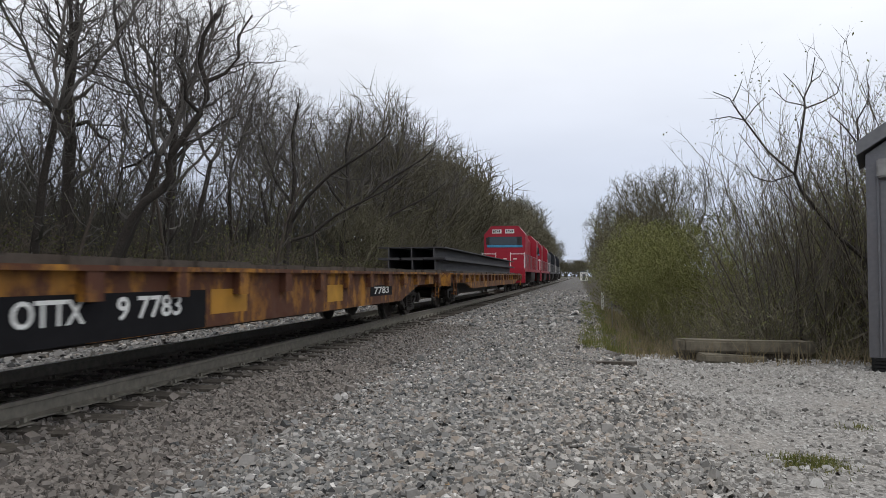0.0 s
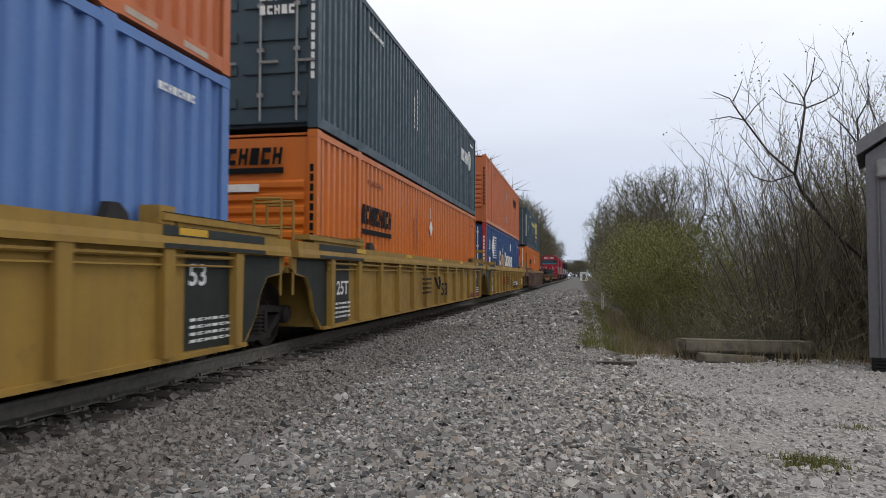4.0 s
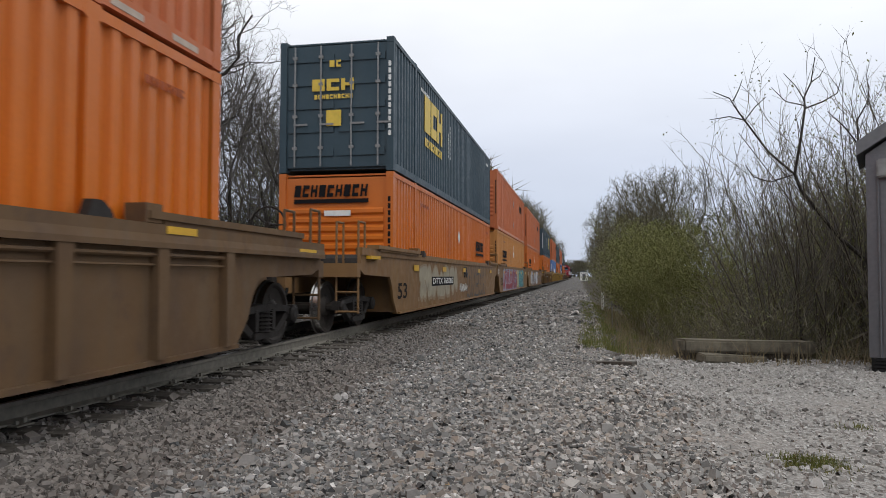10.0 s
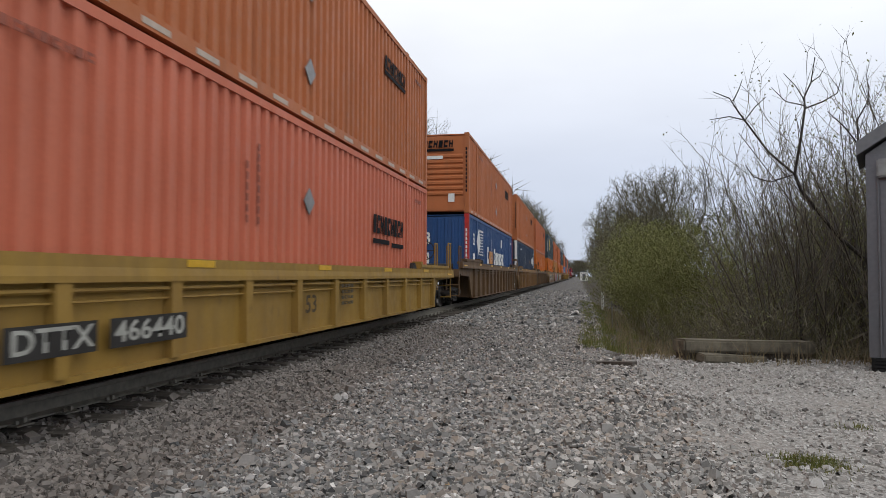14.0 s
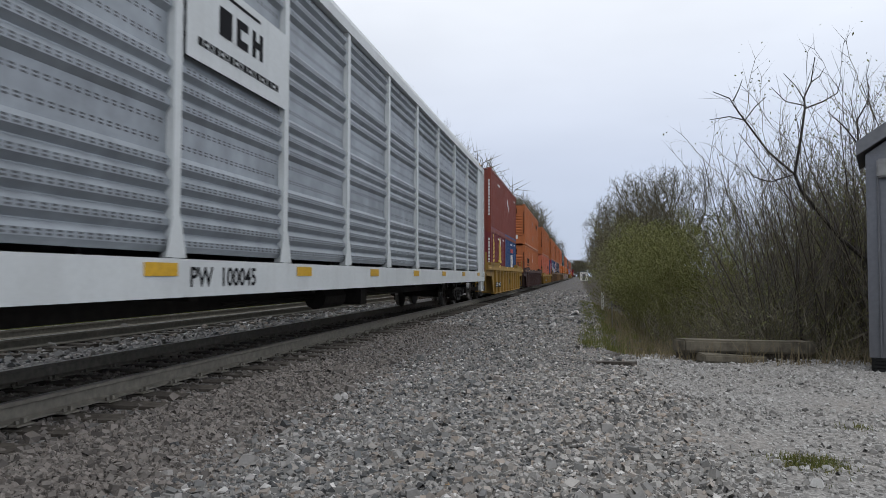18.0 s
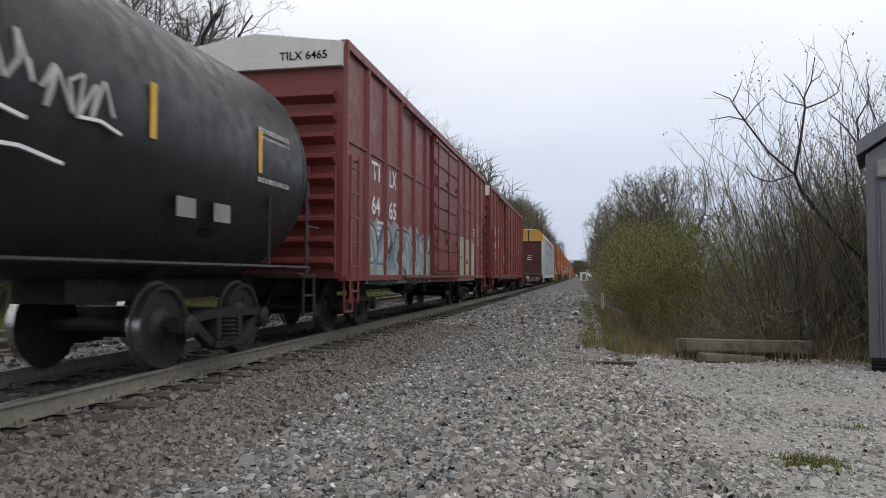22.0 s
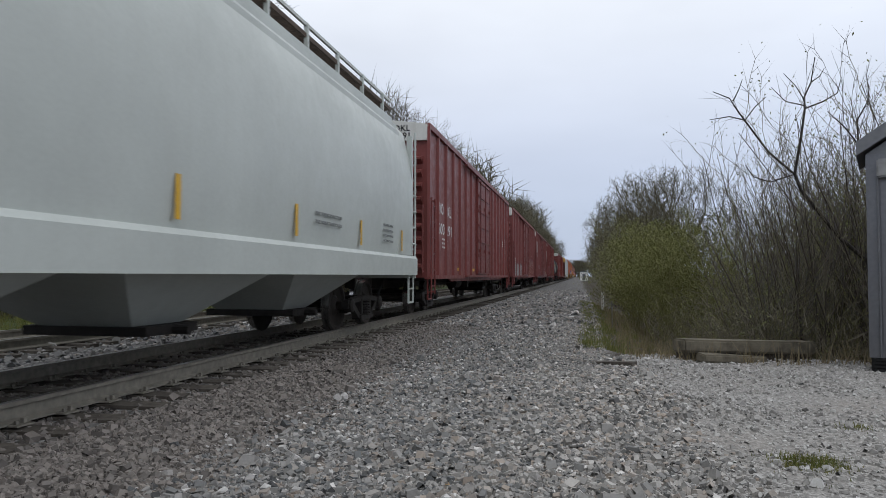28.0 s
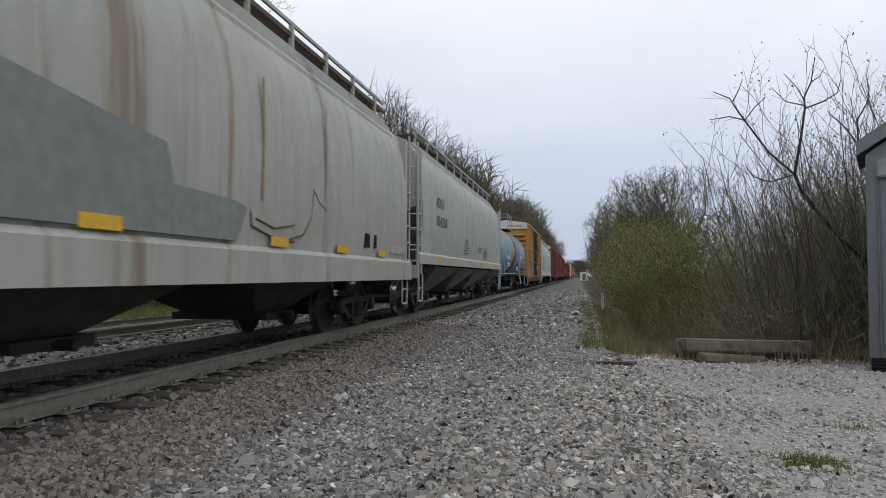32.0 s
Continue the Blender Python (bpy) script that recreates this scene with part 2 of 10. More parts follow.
def part(name, bm, material, parent, label="", smooth=False):
    """Links a bmesh, or a ready mesh, as one mesh object under a thing or part."""
    me = bm if isinstance(bm, bpy.types.Mesh) else mesh_of(name, bm, material, smooth)
    ob = new(name, me)
    ob.parent = parent
    if label:
        tagged(ob, label)
    return ob


def thing(name, label, category, group="", kind="", bm=None, material=None, smooth=False):
    ob = new(name, mesh_of(name, bm, material, smooth) if bm is not None else None)
    return tagged(ob, label, category, group, kind)


def quick(name, verts, faces, material, smooth=False):
    me = bpy.data.meshes.new(name)
    me.from_pydata([tuple(v) for v in verts], [], [tuple(f) for f in faces])
    me.materials.append(material)
    if smooth:
        me.shade_smooth()
    return me


B = bmesh.new
LETTERS = {}


def lettering(name, text, size, material, parent, at, side="right", width=None):
    """Words as a thin mesh. side: right (on the +x face, reading along +y), rear (on the -y face)."""
    key = (text, size, material.name, width)
    if key not in LETTERS:
        cu = bpy.data.curves.new("lettering", "FONT")
        cu.body = text
        cu.size = size
        cu.align_x, cu.align_y = "CENTER", "CENTER"
        cu.offset = size * 0.018
        cu.resolution_u = 3
        tmp = bpy.data.objects.new("tmp", cu)
        me = bpy.data.meshes.new_from_object(tmp)
        bpy.data.objects.remove(tmp)
        if width:
            xs = [v.co.x for v in me.vertices]
            k = width / (max(xs) - min(xs))
            for v in me.vertices:
                v.co.x *= k
        me.materials.clear()
        me.materials.append(material)
        LETTERS[key] = me
    ob = new(name, LETTERS[key])
    ob.parent = parent
    turn = Matrix(((0, 0, 1), (1, 0, 0), (0, 1, 0))) if side == "right" else Matrix(((1, 0, 0), (0, 0, -1), (0, 1, 0)))
    ob.matrix_basis = Matrix.Translation(at) @ turn.to_4x4()
    return ob


def rect_on(bm, side, x, y0, y1, z0, z1, t=0.006):
    """A thin plate on the +x face (x, y0..y1) or, for side rear, on the -y face (x is then the y of the face and y0..y1 run in x)."""
    if side == "right":
        box(bm, x, x + t, y0, y1, z0, z1)
    else:
        box(bm, y0, y1, x - t, x, z0, z1)


def block_shape(i, y0, y1, z0, z1):
    """Outline of one plain block that stands in for a letter."""
    w, h = y1 - y0, z1 - z0
    if i % 3 == 1:
        p = [(0, 0), (1, 0), (1, 0.3), (0.34, 0.3), (0.34, 0.7), (1, 0.7), (1, 1), (0, 1)]
    elif i % 3 == 2:
        p = [(0, 0), (0.3, 0), (0.3, 0.38), (0.7, 0.38), (0.7, 0), (1, 0), (1, 1), (0.7, 1), (0.7, 0.64), (0.3, 0.64), (0.3, 1), (0, 1)]
    else:
        p = [(0, 0), (1, 0), (1, 1), (0, 1)]
    return [(y0 + a * w, z0 + c * h) for a, c in p]


def bars(bm, side, x, y0, y1, z0, z1, n, gap=0.28):
    """A row of n plain blocks in the room of a word."""
    w = (y1 - y0) / n
    for i in range(n):
        poly = block_shape(i, y0 + w * i, y0 + w * (i + 1 - gap), z0, z1)
        if side == "right":
            prism(bm, poly, "x", x, x + 0.006)
        else:
            prism(bm, poly, "y", x - 0.006, x)


def word(c, mat, side, x, y0, y1, z0, z1, n, gap=0.24, lean=0.0):
    """A brand word as n plain blocks, each a part of its own."""
    w = (y1 - y0) / n
    for i in range(n):
        bm = bmesh.new()
        poly = block_shape(i, y0 + w * i, y0 + w * (i + 1 - gap), z0, z1)
        poly = [(p + lean * (q - z0), q) for p, q in poly]
        if side == "right":
            prism(bm, poly, "x", x, x + 0.006)
        else:
            prism(bm, poly, "y", x - 0.006, x)
        part("letter_block", bm, mat, c)


def small_marks(c, mat, rows, side="right"):
    """Rows of small lettering that cannot be read: x, y0, y1, z0, z1, count."""
    bm = bmesh.new()
    for x, y0, y1, z0, z1, n in rows:
        bars(bm, side, x, y0, y1, z0, z1, n)
    tagged(part("stencil", bm, mat, c), kind="stuff")


def diamond(bm, side, x, y, z, r, t=0.012):
    pts = [(y, z - r), (y + r, z), (y, z + r), (y - r, z)]
    if side == "right":
        prism(bm, pts, "x", x, x + t)
    else:
        prism(bm, pts, "y", x - t, x)


# ---- ground ----
def gz(x, y):
    """Height of the ground; the top of the rails is 0."""
    if x < -6.0:
        z = -0.24 - 0.14 * min(1, max(0, (-x - 6.0) / 2.0)) + max(0, -x - 12.0) * 0.04 + max(0, -x - 30.0) * 0.1
        z = min(z, 11.0)
    elif x < 3.0:
        d = min(abs(x), abs(x + 4.3))
        z = -0.222 - 0.061 * min(1, max(0, (d - 1.35) / 1.2))
    else:
        z = -0.275 + 0.05 * min(1, max(0, (x - 3) / 3))
    if x > 5.3:
        drop = min(1, max(0, (x - 5.6) / 2.4)) * min(1, max(0, (y - 11.2) / 1.3))
        z -= drop * 1.05
        if x > 11:
            z += min(1.3, (x - 11) * 0.22) * min(1, max(0, (y - 11.2) / 1.3))
    return z


def build_ground():
    xs = [-900, -300, -120, -80, -60, -45, -35, -28, -22, -18, -15, -12, -10, -9, -8, -7, -6.3, -5.6, -5, -3.6, -2.9, -2.4, -1.9, -1.35, 0, 1.35, 1.9, 2.4, 2.9, 3.4, 4, 4.6, 5.2, 5.6, 6.0, 6.5, 7, 7.5, 8, 9, 10, 11, 13, 15, 18, 22, 28, 40, 80, 300, 900]
    ys = [-1500, -700, -300, -100, -40, -20, -10, -5] + [i * 1.0 for i in range(-2, 9)] + [8.5 + 0.4 * i for i in range(0, 16)] + [15, 17, 20, 24, 28, 34, 42, 55, 75, 100, 150, 220, 320, 500, 900, 1800]
    v, f = [], []
    for y in ys:
        for x in xs:
            n = noise.noise(Vector((x * 0.7, y * 0.7, 0.0))) * 0.035 if abs(x) > 2.6 else 0.0
            v.append((x, y, gz(x, y) + n))
    w = len(xs)
    for j in range(len(ys) - 1):
        for i in range(w - 1):
            f.append((j * w + i, j * w + i + 1, (j + 1) * w + i + 1, (j + 1) * w + i))
    ob = new("ground", quick("ground", v, f, M["ground"], True))
    tagged(ob, "grey crushed stone ballast and gravel lot beside brown litter", "ground", kind="structure")


build_ground()


def build_track(cx, name, label, near):
    track = thing(name, label, "railway track", kind="structure")
    track.location = (cx, 0, 0)
    foot, web, head = 0.076, 0.012, 0.037
    prof = [(-foot, -0.172), (foot, -0.172), (foot, -0.158), (web, -0.135), (web, -0.045), (head, -0.036), (head, -0.004), (-head, -0.004), (-head, -0.036), (-web, -0.045), (-web, -0.135), (-foot, -0.158)]
    for sx in (-0.7525, 0.7525):
        bm = B()
        prism(bm, [(p[0] + sx, p[1]) for p in prof], "y", -700, 900)
        rail = part("rail", bm, M["rail"], track, "rust-dusted steel rail with a polished head")
        bm = B()
        box(bm, sx - 0.03, sx + 0.03, -700, 900, -0.004, 0.0)
        part("rail_head", bm, M["railhead"], rail, "worn bright running surface")
    rnd = random.Random(5)
    sets = []
    for k in range(4):
        bm = B()
        v = box(bm, -1.36, 1.36, -0.118, 0.118, -0.36, -0.176)
        for q in v:
            q.co += Vector((rnd.uniform(-0.03, 0.03), rnd.uniform(-0.012, 0.012), rnd.uniform(-0.012, 0.004)))
        sets.append(mesh_of("tie", bm, M["tie"]))
    pl = B()
    for sx in (-0.7525, 0.7525):
        box(pl, sx - 0.17, sx + 0.17, -0.09, 0.09, -0.178, -0.165)
        for dx in (-0.11, 0.11):
            box(pl, sx + dx - 0.012, sx + dx + 0.012, -0.05, -0.02, -0.17, -0.135)
            box(pl, sx + dx - 0.016, sx + dx + 0.016, 0.02, 0.055, -0.17, -0.125)
    plate = mesh_of("tie_plate", pl, M["rail"])
    v, f = [], []
    y = -120.0
    while y < 420:
        if near and -1 < y < 60:
            t = part("tie", sets[rnd.randrange(4)], None, track)
            t.location = (rnd.uniform(-0.05, 0.05), y, rnd.uniform(-0.02, 0.0))
            t.rotation_euler = (0, 0, rnd.uniform(-0.03, 0.03))
            if y < 30:
                p = part("tie_plate", plate, None, t)
                p.location = (-t.location.x, 0, -t.location.z)
        else:
            n = len(v)
            v += [(x, y + yy, z) for x in (-1.3, 1.3) for yy in (-0.115, 0.115) for z in (-0.36, -0.18)]
            f += [tuple(n + i for i in q) for q in ((0, 1, 3, 2), (4, 6, 7, 5), (0, 4, 5, 1), (2, 3, 7, 6), (1, 5, 7, 3))]
        y += 0.53 + rnd.uniform(-0.02, 0.02)
    ob = part("distant_ties", quick("distant_ties", v, f, M["tie"]), None, track)
    tagged(ob, kind="stuff")


build_track(0.0, "track_main", "main railway track on grey stone ballast", True)
build_track(-4.3, "track_second", "second railway track behind the passing train", False)


# ---- rolling stock: shared parts ----
CARS = []  # (thing, place along the train) for motions()
WHEELSETS = []  # (wheelset, place along the train)


def ride(ob, s):
    ob.location = (0, s, 0)
    CARS.append((ob, s))
    return ob


def side_frame_mesh():
    bm = B()
    for s in (-1, 1):
        prism(bm, [(0, 0.62), (s * 0.5, 0.60), (s * 0.82, 0.56), (s * 1.06, 0.56), (s * 1.06, 0.40), (s * 0.86, 0.42), (s * 0.62, 0.50), (0, 0.53)], "x", -0.06, 0.07)
        prism(bm, [(s * 0.22, 0.20), (s * 0.40, 0.20), (s * 0.80, 0.44), (s * 0.68, 0.50)], "x", -0.05, 0.06)
        prism(bm, [(s * 0.20, 0.27), (s * 0.30, 0.27), (s * 0.30, 0.55), (s * 0.20, 0.55)], "x", -0.07, 0.08)
        lathe(bm, [(0.10, -0.05), (0.13, 0.0), (0.13, 0.10), (0.07, 0.13)], "x", (0.0, s * 0.89, 0.457), 10)
    box(bm, -0.09, 0.10, -0.36, 0.36, 0.17, 0.25)
    return mesh_of("side_frame", bm, M["truck"])


def spring_mesh():
    bm = B()
    prof = []
    for k in range(6):
        prof += [(0.12, k * 0.05), (0.155, k * 0.05 + 0.018), (0.12, k * 0.05 + 0.036)]
    lathe(bm, prof, "z", (0.0, 0.0, 0.24), 12)
    return mesh_of("spring", bm, M["truck"])


def wheelset_mesh():
    bm = B()
    rod(bm, (-1.05, 0, 0), (1.05, 0, 0), 0.08, 8)
    for s in (-1, 1):
        prof = [(0.10, 0.62), (0.36, 0.655), (0.385, 0.66), (0.49, 0.665), (0.49, 0.69), (0.457, 0.70), (0.452, 0.80), (0.40, 0.80), (0.37, 0.755), (0.20, 0.74), (0.13, 0.80), (0.10, 0.80)]
        lathe(bm, [(r, s * t) for r, t in prof], "x", (0, 0, 0), 24)
        for k in range(3):
            a = k * 2.1
            box(bm, s * 0.742 - 0.012, s * 0.742 + 0.012, 0.24 * math.cos(a) - 0.05, 0.24 * math.cos(a) + 0.05, 0.24 * math.sin(a) - 0.05, 0.24 * math.sin(a) + 0.05)
    me = mesh_of("wheelset", bm, M["wheel"], True)
    me.materials.append(M["tread"])
    for p in me.polygons:
        r = math.hypot(p.center.y, p.center.z)
        if r > 0.44 and abs(p.normal.x) < 0.6:
            p.material_index = 1
    return me


def bolster_mesh():
    bm = B()
    box(bm, -0.95, 0.95, -0.18, 0.18, 0.40, 0.62)
    box(bm, -0.9, 0.9, -0.62, -0.52, 0.30, 0.42)
    box(bm, -0.9, 0.9, 0.52, 0.62, 0.30, 0.42)
    rod(bm, (0, 0, 0.6), (0, 0, 0.78), 0.2, 10)
    return mesh_of("truck", bm, M["truck"])


TRUCK = {"frame": side_frame_mesh(), "spring": spring_mesh(), "wheels": wheelset_mesh(), "bolster": bolster_mesh()}


def truck(parent, y, s):
    """A two-axle truck at y of its car, whose place along the train is s."""
    t = part("truck", TRUCK["bolster"], None, parent, "dark greasy cast steel truck")
    t.location = (0, y, 0)
    for sx in (-1, 1):
        f = part("side_frame", TRUCK["frame"], None, t)
        f.location = (sx * 1.0, 0, 0)
        g = part("spring", TRUCK["spring"], None, t)
        g.location = (sx * 1.0, 0, 0)
    for dy in (-0.89, 0.89):
        w = part("wheelset", TRUCK["wheels"], None, t, "steel wheelset with bright treads")
        w.location = (0, dy, 0.457)
        WHEELSETS.append((w, s + y + dy))
    return t


def coupler(parent, y, out):
    bm = B()
    box(bm, -0.12, 0.12, min(y, y + out * 0.55), max(y, y + out * 0.55), 0.72, 0.94)
    box(bm, -0.2, 0.17, min(y + out * 0.5, y + out * 0.78), max(y + out * 0.5, y + out * 0.78), 0.68, 1.0)
    part("coupler", bm, M["truck"], parent)
    bm = B()
    pts = [(0.35, y, 0.8)]
    for k in range(6):
        a = k / 5
        pts.append((0.35 - 0.2 * a, y + out * 0.6 * a, 0.75 - 0.42 * math.sin(math.pi * a * 0.85)))
    path(bm, pts, 0.03)
    part("air_hose", bm, M["rubber"], parent)


def ladder(parent, x, y0, y1, z0, z1, rungs, mat, face="right", name="ladder"):
    """A ladder on the +x face (y0..y1) or on the -y face (then x is the y of the face and y0..y1 run in x)."""
    bm = B()
    def p(u, z, o):
        return (x + o, u, z) if face == "right" else (u, x - o, z)
    for u in (y0, y1):
        rod(bm, p(u, z0, 0.07), p(u, z1, 0.07), 0.022, 5)
        rod(bm, p(u, z0 + 0.05, 0.0), p(u, z0 + 0.05, 0.07), 0.02, 5)
        rod(bm, p(u, z1 - 0.05, 0.0), p(u, z1 - 0.05, 0.07), 0.02, 5)
    lad = part(name, bm, mat, parent)
    for k in range(rungs):
        z = z0 + (z1 - z0) * (k + 0.5) / rungs
        bm = B()
        rod(bm, p(y0, z, 0.07), p(y1, z, 0.07), 0.018, 5)
        part("rung", bm, mat, lad)
    return lad


def brake_wheel(parent, x, y, z, mat, r=0.27):
    bm = B()
    n = 18
    pts = [(x + r * math.cos(2 * math.pi * i / n), y, z + r * math.sin(2 * math.pi * i / n)) for i in range(n + 1)]
    path(bm, pts, 0.016, 5)
    for i in range(5):
        a = 2 * math.pi * i / 5
        rod(bm, (x, y, z), (x + r * math.cos(a), y, z + r * math.sin(a)), 0.012, 5)
    rod(bm, (x, y - 0.05, z), (x, y + 0.18, z), 0.04, 8)
    part("brake_wheel", bm, mat, parent)


def tape(parent, x, marks, z, w=0.10, h=0.45, mat=None, upright=True):
    for y in marks:
        bm = B()
        if upright:
            rect_on(bm, "right", x, y - w / 2, y + w / 2, z, z + h)
        else:
            rect_on(bm, "right", x, y - h / 2, y + h / 2, z, z + w)
        part("reflector", bm, mat or M["yellow"], parent)


# ---- painted tags on car sides: filled, outlined letter-like shapes ----
PAINTS = {}


def spray(col):
    if col not in PAINTS:
        PAINTS[col] = plain("spray_paint", col, 0.5, 0, 0.26, 3.5, 0.05)
    return PAINTS[col]


def brush_form(rnd):
    """Two or three bent strokes on a loose grid: a form that is no letter."""
    out = []
    for _ in range(rnd.choice((2, 2, 3))):
        a, c = rnd.uniform(0, 0.35), rnd.choice((0.0, 0.1, 0.9, 1.0))
        pts = [(a, c)]
        for _ in range(rnd.choice((2, 3, 3))):
            a = min(1.05, a + rnd.uniform(0.15, 0.45))
            c = min(1.0, max(0.0, c + rnd.choice((-1, 1)) * rnd.uniform(0.35, 0.95)))
            pts.append((a, c))
        out.append(pts)
    return out


def ribbon(bm, pts, half, x, step):
    """A flat brush stroke with round joints, laid on the +x face; step lifts each piece a little above the last."""
    k = 0
    for (ay, az), (by, bz) in zip(pts, pts[1:]):
        dy, dz = by - ay, bz - az
        ln = math.hypot(dy, dz) or 1e-6
        ny, nz = -dz / ln * half, dy / ln * half
        xx = x + k * step
        bm.faces.new([bm.verts.new(p) for p in ((xx, ay - ny, az - nz), (xx, by - ny, bz - nz), (xx, by + ny, bz + nz), (xx, ay + ny, az + nz))])
        k += 1
    for y, z in pts:
        xx = x + k * step
        bm.faces.new([bm.verts.new((xx, y + half * math.cos(2 * math.pi * i / 10), z + half * math.sin(2 * math.pi * i / 10))) for i in range(10)])
        k += 1
    return k


def tag_mural(parent, x, y0, y1, z0, z1, n, fills, line, seed, back=None, hollow=False, thick=0.15, shine=None, ribs=()):
    """Sprayed mural of turned and mirrored brush forms that spell nothing, between y0..y1 and z0..z1."""
    rnd = random.Random(seed)
    mural = B()
    if back:
        m = max(10, int((y1 - y0) / 0.22))
        top = [(y0 - 0.1 + (y1 - y0 + 0.2) * i / m, z1 + rnd.uniform(-0.06, 0.14) * (z1 - z0)) for i in range(m + 1)]
        bot = [(y1 + 0.1 - (y1 - y0 + 0.2) * i / m, z0) for i in range(m + 1)]
        mural.faces.new([mural.verts.new((x, p, q)) for p, q in top + bot])
    else:
        mural.faces.new([mural.verts.new((x, p, q)) for p, q in ((y0, z0), (y0 + 0.1, z0), (y0 + 0.1, z0 + 0.1), (y0, z0 + 0.1))])
    root = part("graffiti", mural, spray(back or line), parent, "sprayed graffiti lettering")
    w = (y1 - y0) / n
    h = z1 - z0
    layers = {}
    step = 0.00006
    for i in range(n):
        sk = brush_form(rnd)
        fy, fz = rnd.choice((1, -1)), rnd.choice((1, -1))
        lean = rnd.uniform(-0.25, 0.25)
        jig = rnd.uniform(-0.05, 0.05) * h
        half = thick * min(w, h) * rnd.uniform(0.9, 1.15)
        lw = max(0.022, half * 0.30)
        for st in sk:
            pts = []
            for a, c in st:
                a = a if fy > 0 else 1 - a
                c = c if fz > 0 else 1 - c
                pts.append((y0 + w * (i + 0.08 + 0.84 * a + lean * (c - 0.5)) + rnd.uniform(-0.02, 0.02), z0 + half + lw + (h - 2 * half - 2 * lw) * c + jig * 0.4))
            down = [(p + 0.05, q - 0.04) for p, q in pts]
            layers.setdefault((1, line), []).append((down, half + lw))
            layers.setdefault((2, line), []).append((pts, half + lw))
            layers.setdefault((3, fills[i % len(fills)]), []).append((pts, half))
            if not hollow and len(fills) > 1:
                layers.setdefault((4, fills[(i + 1) % len(fills)]), []).append(([(p, q - half * 0.3) for p, q in pts], half * 0.45))
            if shine:
                layers.setdefault((5, shine), []).append(([(p - half * 0.55, q + half * 0.55) for p, q in pts], half * 0.12))
    for (lv, col), sts in layers.items():
        bm = B()
        xx = x + 0.002 * lv
        for pts, half in sts:
            xx += step * ribbon(bm, pts, half, xx, step) * 0.2
        tagged(part("paint_layer", bm, spray(col), root), kind="stuff")
    for y in ribs:
        if y0 < y < y1:
            bm = B()
            k = int((y - y0) / w)
            cuts = sorted(rnd.uniform(z0, z1) for _ in range(2))
            box(bm, x + 0.058, x + 0.066, y - 0.045, y + 0.045, z0 + 0.05, cuts[1])
            tagged(part("paint_layer", bm, spray(fills[k % len(fills)]), root), kind="stuff")


STROKES = {
    "S": [[(1, 0.84), (0.75, 1), (0.28, 1), (0, 0.8), (0.12, 0.58), (0.86, 0.42), (1, 0.2), (0.75, 0), (0.25, 0), (0, 0.16)]],
    "E": [[(1, 1), (0, 1), (0, 0), (1, 0)], [(0, 0.5), (0.85, 0.52)]],
    "B": [[(0, 0), (0, 1), (0.75, 1), (0.95, 0.78), (0.72, 0.53), (0.05, 0.53)], [(0.72, 0.53), (1, 0.28), (0.8, 0), (0, 0)]],
    "I": [[(0.5, 0), (0.55, 1)]],
    "K": [[(0, 0), (0.05, 1)], [(1, 1), (0.1, 0.45)], [(0.35, 0.6), (1, 0)]],
    "M": [[(0, 0), (0.16, 1), (0.5, 0.25), (0.84, 1), (1, 0)]],
    "R": [[(0, 0), (0, 1), (0.75, 1), (1, 0.78), (0.75, 0.5), (0.05, 0.5)], [(0.5, 0.5), (1, 0)]],
    "N": [[(0, 0), (0.05, 1), (0.95, 0), (1, 1)]],
    "O": [[(0.5, 1), (0.12, 0.86), (0, 0.5), (0.12, 0.14), (0.5, 0), (0.88, 0.14), (1, 0.5), (0.88, 0.86), (0.5, 1)]],
    "H": [[(0, 0), (0.05, 1)], [(0.95, 0), (1, 1)], [(0, 0.5), (1, 0.5)]],
    "A": [[(0, 0), (0.5, 1), (1, 0)], [(0.2, 0.35), (0.8, 0.35)]],
    "T": [[(0, 1), (1, 1)], [(0.5, 1), (0.45, 0)]],
    "U": [[(0, 1), (0, 0.22), (0.3, 0), (0.7, 0), (1, 0.22), (1, 1)]],
    "C": [[(1, 0.82), (0.62, 1), (0.16, 0.88), (0, 0.5), (0.16, 0.12), (0.62, 0), (1, 0.18)]],
    "Z": [[(0, 1), (1, 1), (0, 0), (1, 0)]],
    "L": [[(0, 1), (0, 0), (1, 0)]],
    "F": [[(1, 1), (0, 1), (0, 0)], [(0, 0.5), (0.8, 0.5)]],
}


